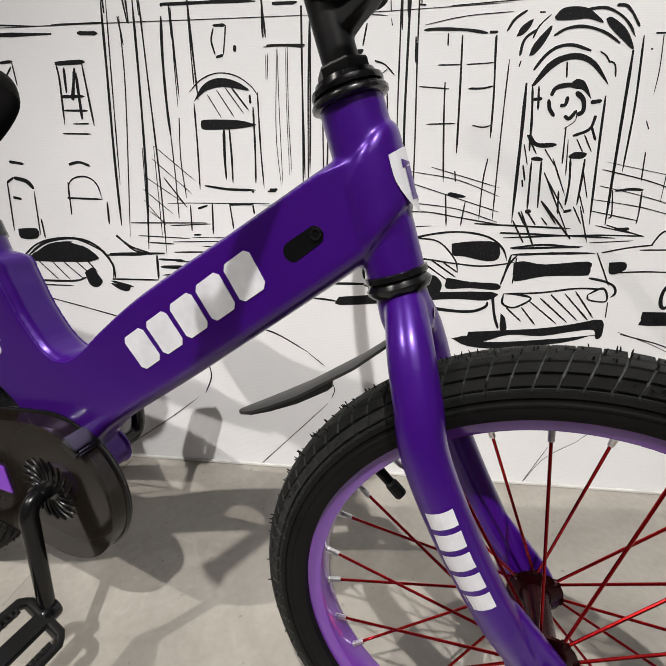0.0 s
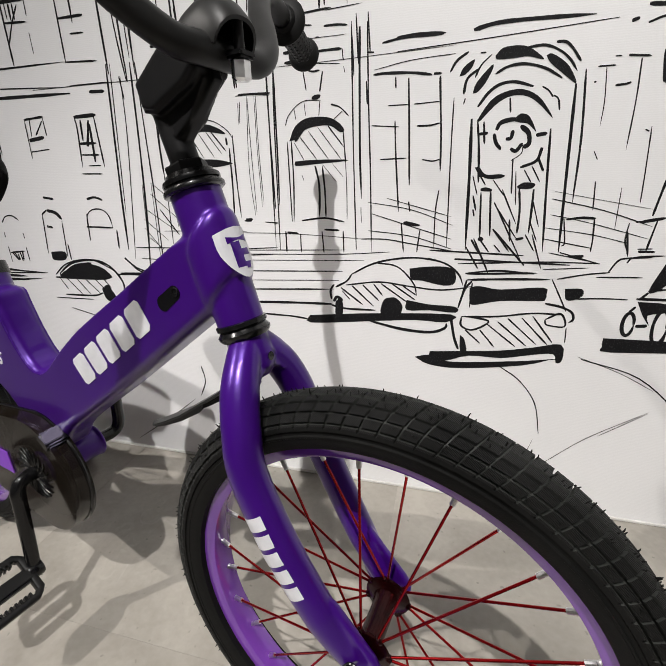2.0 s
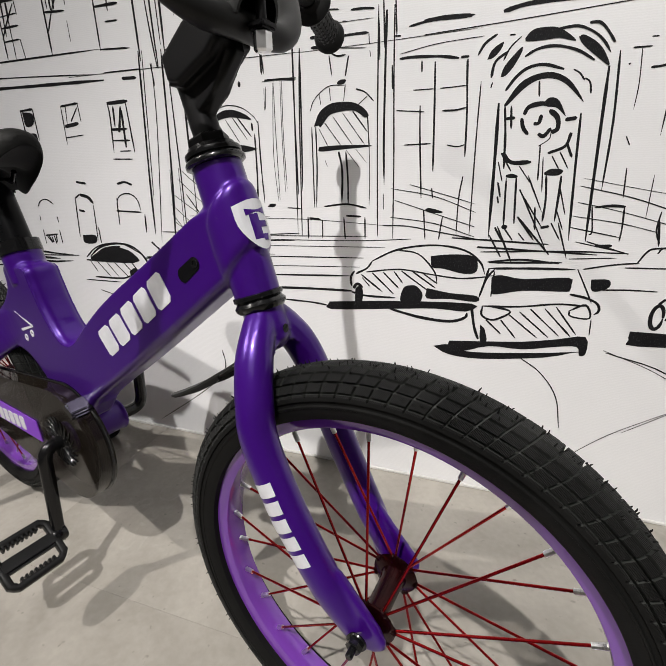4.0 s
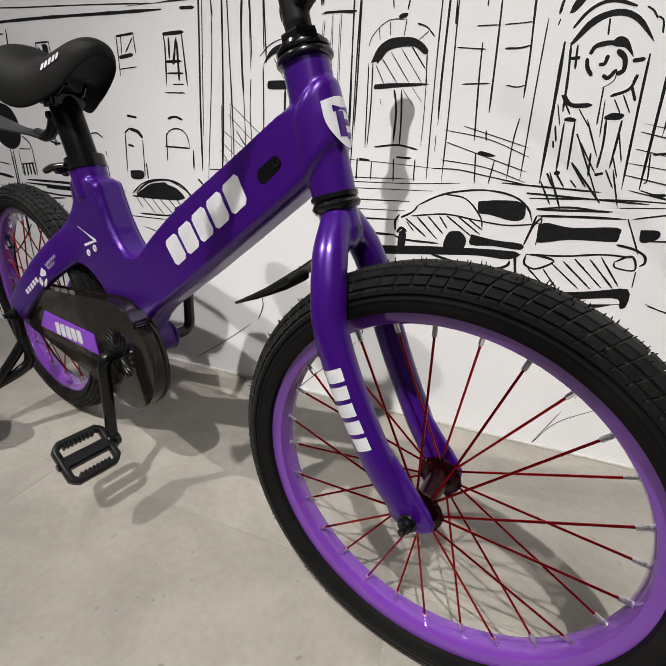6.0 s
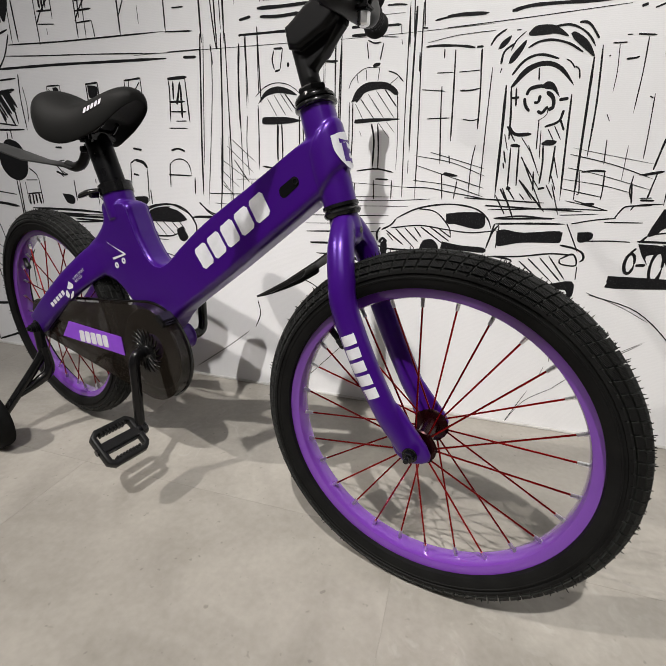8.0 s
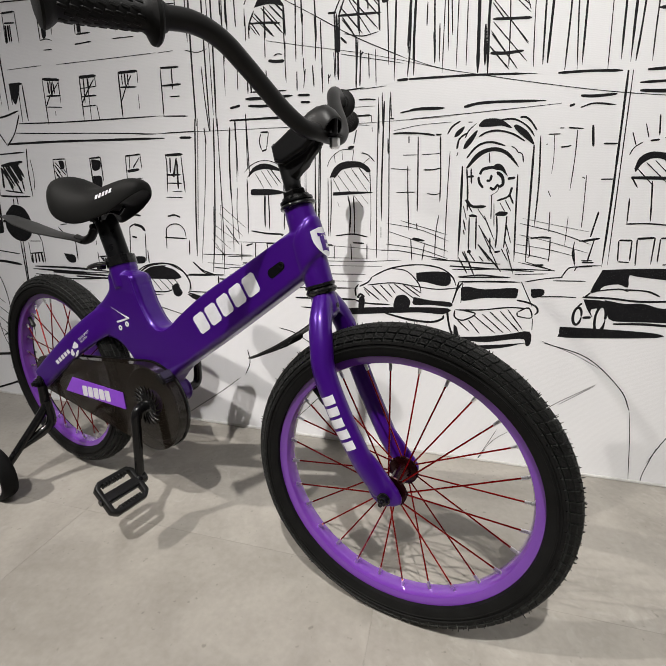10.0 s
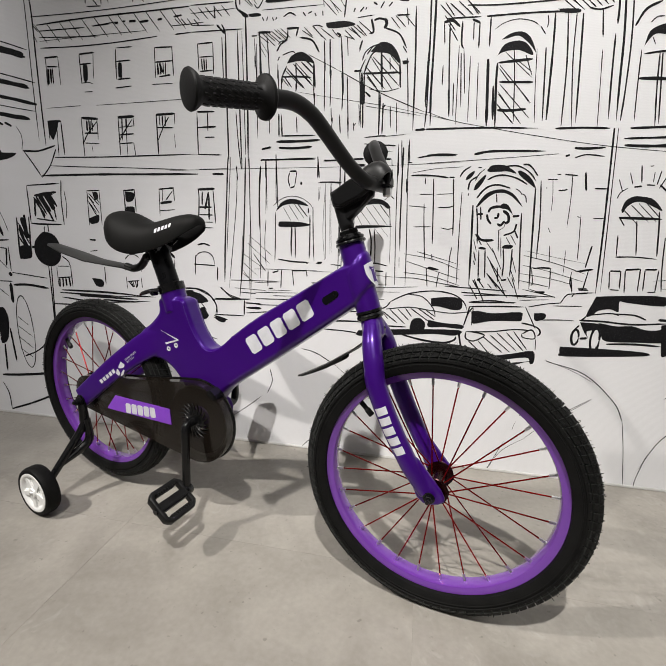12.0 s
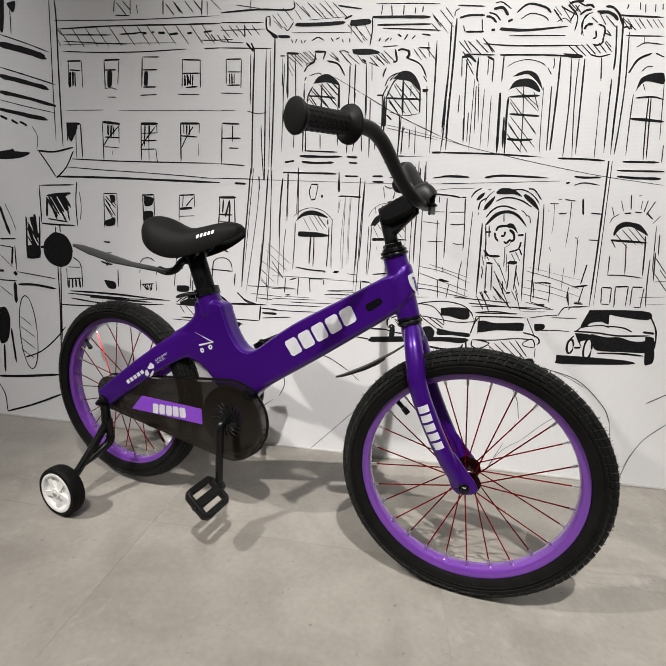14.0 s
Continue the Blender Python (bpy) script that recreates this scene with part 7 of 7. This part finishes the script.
# ---- saddle and seat post ----
post = tube([(0.330, 0, 0.550), (0.289, 0, 0.660)], 0.0225, 32)
part("seat_post", post, M_POST, bicycle, "black seat post")
collar = tube([(0.3290, 0, 0.557), (0.3232, 0, 0.5745)], [0.0300, 0.0308, 0.0308, 0.0300], 36)
absorb(collar, tube(smooth_path([(0.320, -0.028, 0.564), (0.302, -0.037, 0.561), (0.280, -0.039, 0.555), (0.268, -0.037, 0.551)]), [0.0070, 0.0085, 0.0080, 0.0050], 12, flat=0.6))
absorb(collar, lathe([(0.0, -0.040), (0.0055, -0.040), (0.0060, -0.036), (0.0060, -0.026), (0.0, -0.026)], 14, at=(0.306, 0, 0.556)))
part("seat_clamp", collar, M_GLOSS, bicycle, "black quick-release seat clamp")


def saddle_bm():
    """A padded shell: domed top, deep skirts, hollow underneath."""
    bm = bmesh.new()
    rings = []
    rows = [(0.152, 0.012, 0.714, 0.700), (0.158, 0.030, 0.726, 0.690), (0.172, 0.047, 0.737, 0.677), (0.192, 0.060, 0.740, 0.664), (0.216, 0.066, 0.735, 0.651), (0.242, 0.064, 0.724, 0.643),
            (0.268, 0.057, 0.715, 0.640), (0.296, 0.049, 0.713, 0.645), (0.325, 0.042, 0.719, 0.654), (0.358, 0.037, 0.727, 0.665), (0.388, 0.033, 0.731, 0.681), (0.411, 0.028, 0.730, 0.694), (0.426, 0.016, 0.721, 0.704)]
    for x, w, top, edge in rows:
        high = top - edge
        half = [(0.0, top), (0.42, top - 0.05 * high), (0.78, top - 0.20 * high), (0.97, top - 0.48 * high), (1.0, top - 0.75 * high), (0.96, edge), (0.88, edge + 0.01 * high), (0.82, edge + 0.10 * high),
                (0.76, edge + (0.16 if x > 0.33 else 0.42) * high), (0.40, edge + (0.20 if x > 0.33 else 0.55) * high), (0.0, edge + (0.22 if x > 0.33 else 0.58) * high)]
        loop_pts = [(w * a, z) for a, z in half] + [(-w * a, z) for a, z in half[-2:0:-1]]
        rings.append([bm.verts.new((x, y, z)) for y, z in loop_pts])
    ring_join(bm, rings)
    return bm


saddle = part("saddle", saddle_bm(), M_SADDLE, bicycle, "black padded saddle")
soft = saddle.modifiers.new("soft", "SUBSURF")
soft.levels = soft.render_levels = 2

rails = bmesh.new()
for side in (-1, 1):
    tube(smooth_path([(0.205, side * 0.030, 0.668), (0.250, side * 0.020, 0.658), (0.310, side * 0.018, 0.662), (0.338, side * 0.014, 0.676)]), 0.0035, 10, rails)
block(0.268, 0.312, -0.026, 0.026, 0.646, 0.668, 0.004, rails)
part("saddle_rails", rails, M_GLOSS, bicycle, "black saddle rails and clamp")

# ---- chain guard, cranks, pedals ----
cover = plate(capsule(0.045, 0.272, 0.046, 0.419, 0.269, 0.0965), -0.050, -0.020, bevel=0.011, segments=4)
guard_ob = part("chain_guard", cover, M_SMOKE, bicycle, "smoky brown translucent chain guard")
edge_line = capsule(0.045, 0.272, 0.0465, 0.419, 0.269, 0.0972, 28)
lip = tube([(x, -0.026, z) for x, z in edge_line + edge_line[:1]], 0.0026, 8, flat=1.0)
part("guard_seam", lip, M_GLOSS, guard_ob, "dark moulded seam")
latch = block(0.462, 0.490, -0.0530, -0.022, 0.336, 0.351, 0.003)
block(0.472, 0.484, -0.0545, -0.030, 0.351, 0.355, 0.0012, latch)
bmesh.ops.rotate(latch, cent=(0.479, -0.04, 0.346), matrix=Matrix.Rotation(radians(38), 3, "Y"), verts=latch.verts)
part("guard_clip", latch, M_GLOSS, guard_ob, "glossy smoky plastic clip")
part("guard_label", plate([(0.122, 0.2445), (0.158, 0.286), (0.346, 0.288), (0.349, 0.249)], -0.0520, -0.0506), M_VIOLET, guard_ob, "violet guard label")
spider = lathe([(0.010, -0.0515), (0.027, -0.0515), (0.029, -0.0505), (0.029, -0.0495)], 40, at=(0.420, 0, 0.275))
for k in range(20):
    a = 2 * math.pi * k / 20
    c, sn = math.cos(a), math.sin(a)
    swirl = [(0.420 + r * c - w * sn, -0.0506, 0.275 + r * sn + w * c) for r, w in ((0.014, 0.0), (0.024, 0.002), (0.034, 0.008), (0.041, 0.016))]
    tube(smooth_path(swirl, 3), [0.0022, 0.0030, 0.0028, 0.0010], 8, spider, flat=0.5)
part("guard_boss", spider, M_GLOSS, guard_ob, "ribbed black boss round the crank")
chainring = lathe([(0.014, -0.0395), (0.014, -0.0345), (0.080, -0.0345), (0.0825, -0.037), (0.080, -0.0395)], 60, closed=True, at=(0.420, 0, 0.272))
part("chainring", chainring, M_BLACK, bicycle, "black chainring inside the guard")


def crank_bm(side, foot):
    up = 1 if foot > 0.2 else -1
    pts = smooth_path([(0.420, side * 0.040, 0.275), (0.420, side * 0.066, 0.275), (0.420 - up * 0.0005, side * 0.078, 0.275 + up * 0.012), (0.420 - up * 0.002, side * 0.082, 0.275 + up * 0.045), (0.420 - up * 0.007, side * 0.092, foot), (0.420 - up * 0.0072, side * 0.0925, foot + up * 0.010)], 6)
    bm = tube(pts, [0.0105, 0.0105, 0.0105, 0.0100, 0.0095, 0.0080], 16, flat=0.85)
    lathe([(0.0, -0.010), (0.012, -0.010), (0.0135, -0.007), (0.0135, 0.007), (0.012, 0.010), (0.0, 0.010)], 24, "Y", bm, at=(0.420 - up * 0.0072, side * 0.0925, foot))
    return bm


def pedal_bm():
    """A cage pedal: a cut-cornered frame round a broad middle bar, with two toothed openings."""
    bm = block(-0.0110, 0.0110, -0.040, 0.040, -0.0095, 0.0095, 0.004)
    ring = [(0.0, -0.0375), (0.026, -0.0375), (0.0340, -0.0295), (0.0340, 0.0295), (0.026, 0.0375), (-0.026, 0.0375), (-0.0340, 0.0295), (-0.0340, -0.0295), (-0.026, -0.0375), (0.0, -0.0375)]
    pts = []
    for (ax, ay), (bx, by) in zip(ring, ring[1:]):
        pts += [(ax + (bx - ax) * f, ay + (by - ay) * f, 0) for f in (0.0, 0.5)]
    pts.append((0.001, -0.0375, 0))
    tube(pts, 0.0090, 16, bm, flat=0.62, up=(0, 0, 1), square=4.0)
    for s in (-1, 1):
        for k in range(8):
            y = -0.0225 + 0.0064 * k
            block(s * 0.0275 - 0.0042, s * 0.0275 + 0.0036, y - 0.0017, y + 0.0019, -0.0088, 0.0088, 0.0008, bm, segments=1)
    return bm


part("crank_arm", crank_bm(-1, 0.126), M_GLOSS, bicycle, "gloss black crank arm")
part("crank_arm", crank_bm(1, 0.424), M_GLOSS, bicycle, "gloss black crank arm", pose(0.004, 0.012, 0))
for y, z, x, tilt in ((-0.138, 0.126, 0.431, 40), (0.152, 0.428, 0.417, 152)):
    foot_ob = part("pedal", pedal_bm(), M_PLASTIC, bicycle, "black plastic cage pedal", Matrix.Translation((x, y, z)) @ pose(0, 0, 0, 0, tilt, 0))
    if y > 0:
        for s in (-1, 1):
            part("reflector", block(s * 0.0370 - 0.0035, s * 0.0370 + 0.0035, -0.021, 0.021, -0.0035, 0.0035, 0.0010), M_AMBER, foot_ob, "amber plastic reflector")
    part("spindle", tube([(0, -0.046, 0), (0, 0.046, 0)], 0.006, 14, up=(0, 0, 1)), M_GLOSS, foot_ob)

# ---- mudguards ----
def guard_strip(points, widths, thick=0.003, lean=0.0):
    bm = bmesh.new()
    rings = []
    for (x, z), w in zip(points, widths):
        ring = []
        for k in range(-5, 6):
            y = w * k / 5
            ring.append((x, y, z - 0.12 * w * (k / 5) ** 2 - lean * y))
        ring += [(a, b, c - thick) for a, b, c in ring[::-1]]
        rings.append([bm.verts.new(p) for p in ring])
    ring_join(bm, rings)
    return bm


part("rear_mudguard", guard_strip([(-0.118, 0.655), (-0.10, 0.655), (-0.03, 0.640), (0.06, 0.622), (0.15, 0.614), (0.185, 0.609), (0.210, 0.604)], [0.004, 0.018, 0.030, 0.030, 0.026, 0.018, 0.014]), M_MUD, bicycle, "black plastic rear mudguard")
post_clamp = block(0.252, 0.292, -0.010, 0.010, 0.627, 0.645, 0.004)
lathe([(0.0, -0.017), (0.0055, -0.017), (0.0062, -0.014), (0.0062, 0.014), (0.0055, 0.017), (0.0, 0.017)], 14, "Y", post_clamp, at=(0.264, 0, 0.635))
part("mudguard_clamp", post_clamp, M_PLASTIC, bicycle, "black mudguard clamp on the seat post")
part("mudguard_arm", tube(smooth_path([(0.180, 0, 0.608), (0.205, 0, 0.604), (0.232, 0, 0.612), (0.255, 0, 0.634), (0.285, 0, 0.640)]), 0.009, 12), M_PLASTIC, bicycle, "black mudguard bracket")
flap_line = [(0.672, 0.416), (0.678, 0.419), (0.690, 0.425), (0.712, 0.437), (0.740, 0.453), (0.790, 0.487), (0.815, 0.507)]
flap_half = [0.003, 0.009, 0.015, 0.020, 0.0225, 0.022, 0.016]
flap = part("front_mudguard", guard_strip(flap_line, flap_half, 0.0030, 0.08), M_MUD, bicycle, "black plastic front mudguard", TURNED)
for side in (-1, 1):
    skirt, rows = bmesh.new(), []
    for x in (0.674, 0.680, 0.692, 0.712, 0.740, 0.768, 0.772):
        w = float(np.interp(x, [p[0] for p in flap_line], flap_half)) - 0.0008
        z = float(np.interp(x, [p[0] for p in flap_line], [p[1] for p in flap_line])) - 0.12 * w - 0.08 * side * w - 0.001
        deep = float(np.interp(x, (0.674, 0.690, 0.740, 0.768, 0.772), (0.0020, 0.0035, 0.0070, 0.0090, 0.0075)))
        rows.append([skirt.verts.new((x, side * (w - d), z - h)) for d, h in ((0.0, 0.0), (0.0, deep), (0.0022, deep), (0.0022, 0.0))])
    ring_join(skirt, rows)
    part("mudguard_skirt", skirt, M_PLASTIC, flap, "darker turned-down side", smooth=30)

# ---- training wheels ----
for side in (-1, 1):
    arm = bmesh.new()
    tube(smooth_path([(0.040, side * 0.066, 0.245), (0.042, side * 0.067, 0.205), (0.042, side * 0.076, 0.178), (0.037, side * 0.165, 0.080), (0.035, side * 0.184, 0.064)]), [0.0105, 0.0110, 0.0105, 0.0095, 0.0085], 14, arm)
    tube(smooth_path([(0.054, side * 0.066, 0.205), (0.056, side * 0.068, 0.150), (0.050, side * 0.092, 0.128), (0.040, side * 0.135, 0.105)]), [0.008, 0.0115, 0.0115, 0.0065], 12, arm)
    part("training_arm", arm, M_GLOSS, bicycle, "black training wheel bracket")
    tw = lathe([(0.0505, -0.0155), (0.0548, -0.0175), (0.0596, -0.0160), (0.0622, -0.0110), (0.0630, -0.005), (0.0623, 0.0), (0.0630, 0.005), (0.0622, 0.0110), (0.0596, 0.0160), (0.0548, 0.0175), (0.0505, 0.0155)], 56, closed=True)
    tr = part("training_wheel", tw, M_RUBBER, bicycle, "small black training wheel tyre", Matrix.Translation((0.035, side * 0.195, 0.063)))
    disc_bm = lathe([(0.0, -0.0105), (0.037, -0.0105), (0.042, -0.0165), (0.0460, -0.0180), (0.0505, -0.0170), (0.0512, 0.0), (0.0505, 0.0170), (0.0460, 0.0180), (0.042, 0.0165), (0.037, 0.007), (0.0, 0.007)], 56)
    for k in range(5):
        rib = block(0.006, 0.044, -0.0150, 0.0150, -0.0095, 0.0095, 0.003)
        absorb(disc_bm, rib, Matrix.Rotation(2 * math.pi * (k + 0.25) / 5, 4, "Y"))
    absorb(disc_bm, lathe([(0.0, -0.0185), (0.0115, -0.0185), (0.013, -0.016), (0.013, 0.016), (0.0115, 0.0185), (0.0, 0.0185)], 28))
    part("white_rim", disc_bm, M_WHITEPL, tr, "white plastic five-spoke centre")
    part("hub_bolt", lathe([(0.0, -0.0215), (0.004, -0.0215), (0.0055, -0.0195), (0.0055, 0.0195), (0.004, 0.0215), (0.0, 0.0215)], 18), M_STEEL, tr, "steel bolt")

# bolt hole in the crown of the fork: its shade is a solid black disc
hole = lathe([(0.0, 0.0), (0.0040, 0.0), (0.0044, 0.0006), (0.0, 0.0008)], 20, "X")
part("bridge_hole_disc", hole, M_GLOSS, bicycle, "black disc painted for the shade of a bolt hole", TURNED @ Matrix.Translation((0.8468, 0, 0.5305)) @ pose(0, 0, 0, 0, -10, 0))

# axle bolts of the training wheel brackets
for side in (-1, 1):
    part("rear_nut", lathe([(0.0, 0.0), (0.012, 0.0), (0.012, 0.004), (0.0085, 0.004), (0.0085, 0.012), (0.005, 0.012), (0.005, 0.018), (0.0, 0.019)], 24), M_BLACK, bicycle, "black rear axle nut",
         Matrix.Translation((0.036, side * 0.068, 0.252)) @ (pose(0, 0, 0, 180) if side < 0 else Matrix()))
    part("bracket_plate", plate(capsule(0.034, 0.252, 0.017, 0.046, 0.190, 0.014, 10), side * 0.0615, side * 0.0655, bevel=0.0008), M_GLOSS, bicycle, "black steel bracket plate")


# ---- decals: plain white shapes ----
def sign_row(tl, bl, tr, br, y, count=5, gap=0.17, thick=0.0006):
    """A row of plain white blocks with cut corners that fills the four corners, a stroke of the surface between them."""
    bm = bmesh.new()
    at = lambda u, v: ((1 - v) * ((1 - u) * tl[0] + u * tr[0]) + v * ((1 - u) * bl[0] + u * br[0]), (1 - v) * ((1 - u) * tl[1] + u * tr[1]) + v * ((1 - u) * bl[1] + u * br[1]))
    shape = [(0.14, 0.0), (0.86, 0.0), (1.0, 0.12), (1.0, 0.88), (0.86, 1.0), (0.14, 1.0), (0.0, 0.88), (0.0, 0.12)]
    for k in range(count):
        plate([at((k + u * (1 - gap)) / count, v) for u, v in shape], y, y - thick, bm)
    return bm


part("frame_lettering", sign_row((0.551, 0.477), (0.573, 0.447), (0.705, 0.579), (0.722, 0.549), -0.0246), M_WHITE, frame_ob, "white block decal", smooth=False)
part("guard_lettering", sign_row((0.195, 0.273), (0.194, 0.247), (0.301, 0.281), (0.303, 0.255), -0.0521), M_WHITE, guard_ob, "white block decal", smooth=False)
icon = plate([(0.309, 0.468), (0.313, 0.466), (0.362, 0.4525), (0.360, 0.449)], -0.0246, -0.0253)
plate([(0.360, 0.4525), (0.3625, 0.450), (0.322, 0.436), (0.319, 0.4395)], -0.0246, -0.0253, icon)
for x, z in ((0.329, 0.426), (0.353, 0.4375)):
    lathe([(0.0022, -0.0252), (0.0058, -0.0253), (0.0058, -0.0245), (0.0022, -0.0245)], 20, "Y", icon, closed=True, at=(x, 0, z))
part("mast_icon", icon, M_WHITE, frame_ob, "small white line mark", smooth=False)


def on_stay(points, thick=0.0006):
    """Lays an outline on the outer face of the right stay."""
    bm = bmesh.new()
    loops = []
    for lift in (0.0006, 0.0006 + thick):
        loops.append([bm.verts.new((x, -float(np.interp(x, (0.03, 0.11, 0.19, 0.262), (0.0650, 0.0618, 0.0496, 0.0300))) - lift, z)) for x, z in points])
    bm.faces.new(loops[1])
    return bm


stay_mark = bmesh.new()
for k in range(5):
    a, b = 0.117 + 0.0104 * k, 0.1245 + 0.0104 * k
    absorb(stay_mark, on_stay([(a, 0.322 + 0.74 * (a - 0.117)), (a + 0.006, 0.3145 + 0.74 * (a - 0.117)), (b + 0.006, 0.3145 + 0.74 * (b - 0.117)), (b, 0.322 + 0.74 * (b - 0.117))]))
absorb(stay_mark, on_stay([(0.173, 0.347), (0.181, 0.342), (0.186, 0.350), (0.180, 0.360), (0.176, 0.358)]))
absorb(stay_mark, on_stay([(0.181, 0.364), (0.187, 0.362), (0.198, 0.366), (0.200, 0.374), (0.190, 0.380)]))
absorb(stay_mark, on_stay([(0.186, 0.341), (0.194, 0.346), (0.199, 0.358), (0.196, 0.360), (0.190, 0.352)]))
part("stay_mark", stay_mark, M_WHITE, frame_ob, "small white decal shapes", smooth=False)



def stay_word(words, x, z, size):
    """Small white words laid along the outer face of the right stay."""
    text = bpy.data.curves.new("word", "FONT")
    text.body, text.size, text.extrude = words, size, 0.0
    carrier = bpy.data.objects.new("word", text)
    mesh = bpy.data.meshes.new_from_object(carrier)
    bpy.data.objects.remove(carrier)
    for v in mesh.vertices:
        u, h = v.co.x, v.co.y
        px, pz = x + 0.795 * u - 0.607 * h, z + 0.607 * u + 0.795 * h
        v.co = (px, -float(np.interp(px, (0.03, 0.11, 0.19, 0.262), (0.0650, 0.0618, 0.0496, 0.0300))) - 0.0018, pz)
    mesh.materials.append(M_WHITE)
    mesh.polygons.foreach_set("use_smooth", [False] * len(mesh.polygons))
    ob = new("stay_words", mesh)
    ob.parent = frame_ob
    return tagged(ob, label="small white printed words")


stay_word("SUPER SPORT", 0.2045, 0.3835, 0.0064)
stay_word("BICYCLE", 0.2090, 0.3785, 0.0064)

# cable plug in the main tube
plug = plate(capsule(0.7400, 0.5750, 0.0078, 0.7585, 0.5880, 0.0070), -0.0225, -0.0250, bevel=0.0022, segments=3)
plug_ob = part("cable_plug", plug, M_POST, frame_ob, "black plastic cable plug")
part("plug_hole", lathe([(0.0030, -0.0256), (0.0046, -0.0260), (0.0050, -0.0249), (0.0030, -0.0246)], 20, closed=True, at=(0.7595, 0, 0.5890)), M_GLOSS, plug_ob)


def wrapped(outline, radius, lift=0.0006):
    """An outline of (degrees round, metres along) laid round the head tube's axis; 0 degrees is forward."""
    bm = bmesh.new()
    n = len(outline)
    ring = []
    cx = sum(a for a, _ in outline) / n
    cz = sum(z for _, z in outline) / n
    for k in range(5):
        f = k / 4
        row = []
        for a, z in outline:
            aa, zz = radians(cx + (a - cx) * f), cz + (z - cz) * f
            r = radius(zz) + lift
            row.append((r * math.cos(aa), r * math.sin(aa), zz))
        ring.append([bm.verts.new(p) for p in row] if k else [bm.verts.new(row[0])])
    for i in range(n):
        j = (i + 1) % n
        bm.faces.new((ring[0][0], ring[1][i], ring[1][j]))
        for k in range(1, 4):
            bm.faces.new((ring[k][i], ring[k + 1][i], ring[k + 1][j], ring[k][j]))
    return bm


head_r = lambda z: 0.0284
shield = smooth_path([(-44, 0, 0.084), (0, 0, 0.088), (44, 0, 0.084), (42, 0, 0.066), (24, 0, 0.050), (0, 0, 0.042), (-24, 0, 0.050), (-42, 0, 0.066), (-44, 0, 0.084)], 3)[:-1]
badge = part("head_badge", wrapped([(p.x, p.z) for p in shield], head_r), M_WHITE, bicycle, "white shield badge", ALONG @ pose(0, 0, -0.004), smooth=False)
mark = wrapped([(-24, 0.080), (26, 0.080), (26, 0.074), (-24, 0.074)], head_r, 0.0010)
absorb(mark, wrapped([(-18, 0.075), (2, 0.075), (2, 0.052), (-18, 0.052)], head_r, 0.0010))
absorb(mark, wrapped([(2, 0.068), (22, 0.068), (22, 0.062), (2, 0.062)], head_r, 0.0010))
absorb(mark, wrapped([(2, 0.056), (18, 0.056), (12, 0.050), (2, 0.050)], head_r, 0.0010))
part("badge_mark", mark, M_PURPLE, badge, smooth=False)


def leg_patch(z0, z1, a0, a1, bm):
    """A patch on the outer side of the right fork leg between two heights."""
    path = [(0.853, 0.440), (0.884, 0.370), (0.922, 0.300)]
    rows = []
    for k in range(3):
        z = z0 + (z1 - z0) * k / 2
        x = float(np.interp(-z, [-q[1] for q in path], [q[0] for q in path]))
        y = float(np.interp(z, (0.300, 0.370, 0.440), (-0.0530, -0.0565, -0.0565)))
        r = float(np.interp(z, (0.300, 0.370, 0.440), (0.0160, 0.0172, 0.0178))) + 0.0009
        along = Vector((0.038, 0, -0.070)).normalized()
        side = along.cross(Vector((0, 1, 0)))
        rows.append([bm.verts.new(Vector((x, y, z)) + r * (math.sin(radians(a0 + (a1 - a0) * i / 6)) * -side + math.cos(radians(a0 + (a1 - a0) * i / 6)) * Vector((0, -1, 0)))) for i in range(7)])
    for a, b in zip(rows, rows[1:]):
        for i in range(6):
            bm.faces.new((a[i], a[i + 1], b[i + 1], b[i]))


leg_sign = bmesh.new()
for k in range(5):
    top = 0.408 - 0.0168 * k
    leg_patch(top, top - 0.0125, -32, 36, leg_sign)
part("fork_lettering", leg_sign, M_WHITE, bicycle, "white block decal", TURNED, smooth=False)

saddle_sign = sign_row((0.327, 0.6975), (0.328, 0.6890), (0.374, 0.7115), (0.3745, 0.7035), 0.0, gap=0.32)
for v in saddle_sign.verts:
    x, z = v.co.x, v.co.z
    w = float(np.interp(x, (0.325, 0.358, 0.392), (0.042, 0.037, 0.033)))
    top = float(np.interp(x, (0.325, 0.358, 0.392), (0.719, 0.727, 0.732)))
    high = top - float(np.interp(x, (0.325, 0.358, 0.392), (0.654, 0.665, 0.682)))
    v.co.y = -w * float(np.interp((top - z) / high, (0.05, 0.20, 0.48, 0.75), (0.44, 0.76, 0.955, 0.985))) - 0.0012 + 0.3 * v.co.y
part("saddle_lettering", saddle_sign, M_WHITE, saddle, "small white block decal", smooth=False)
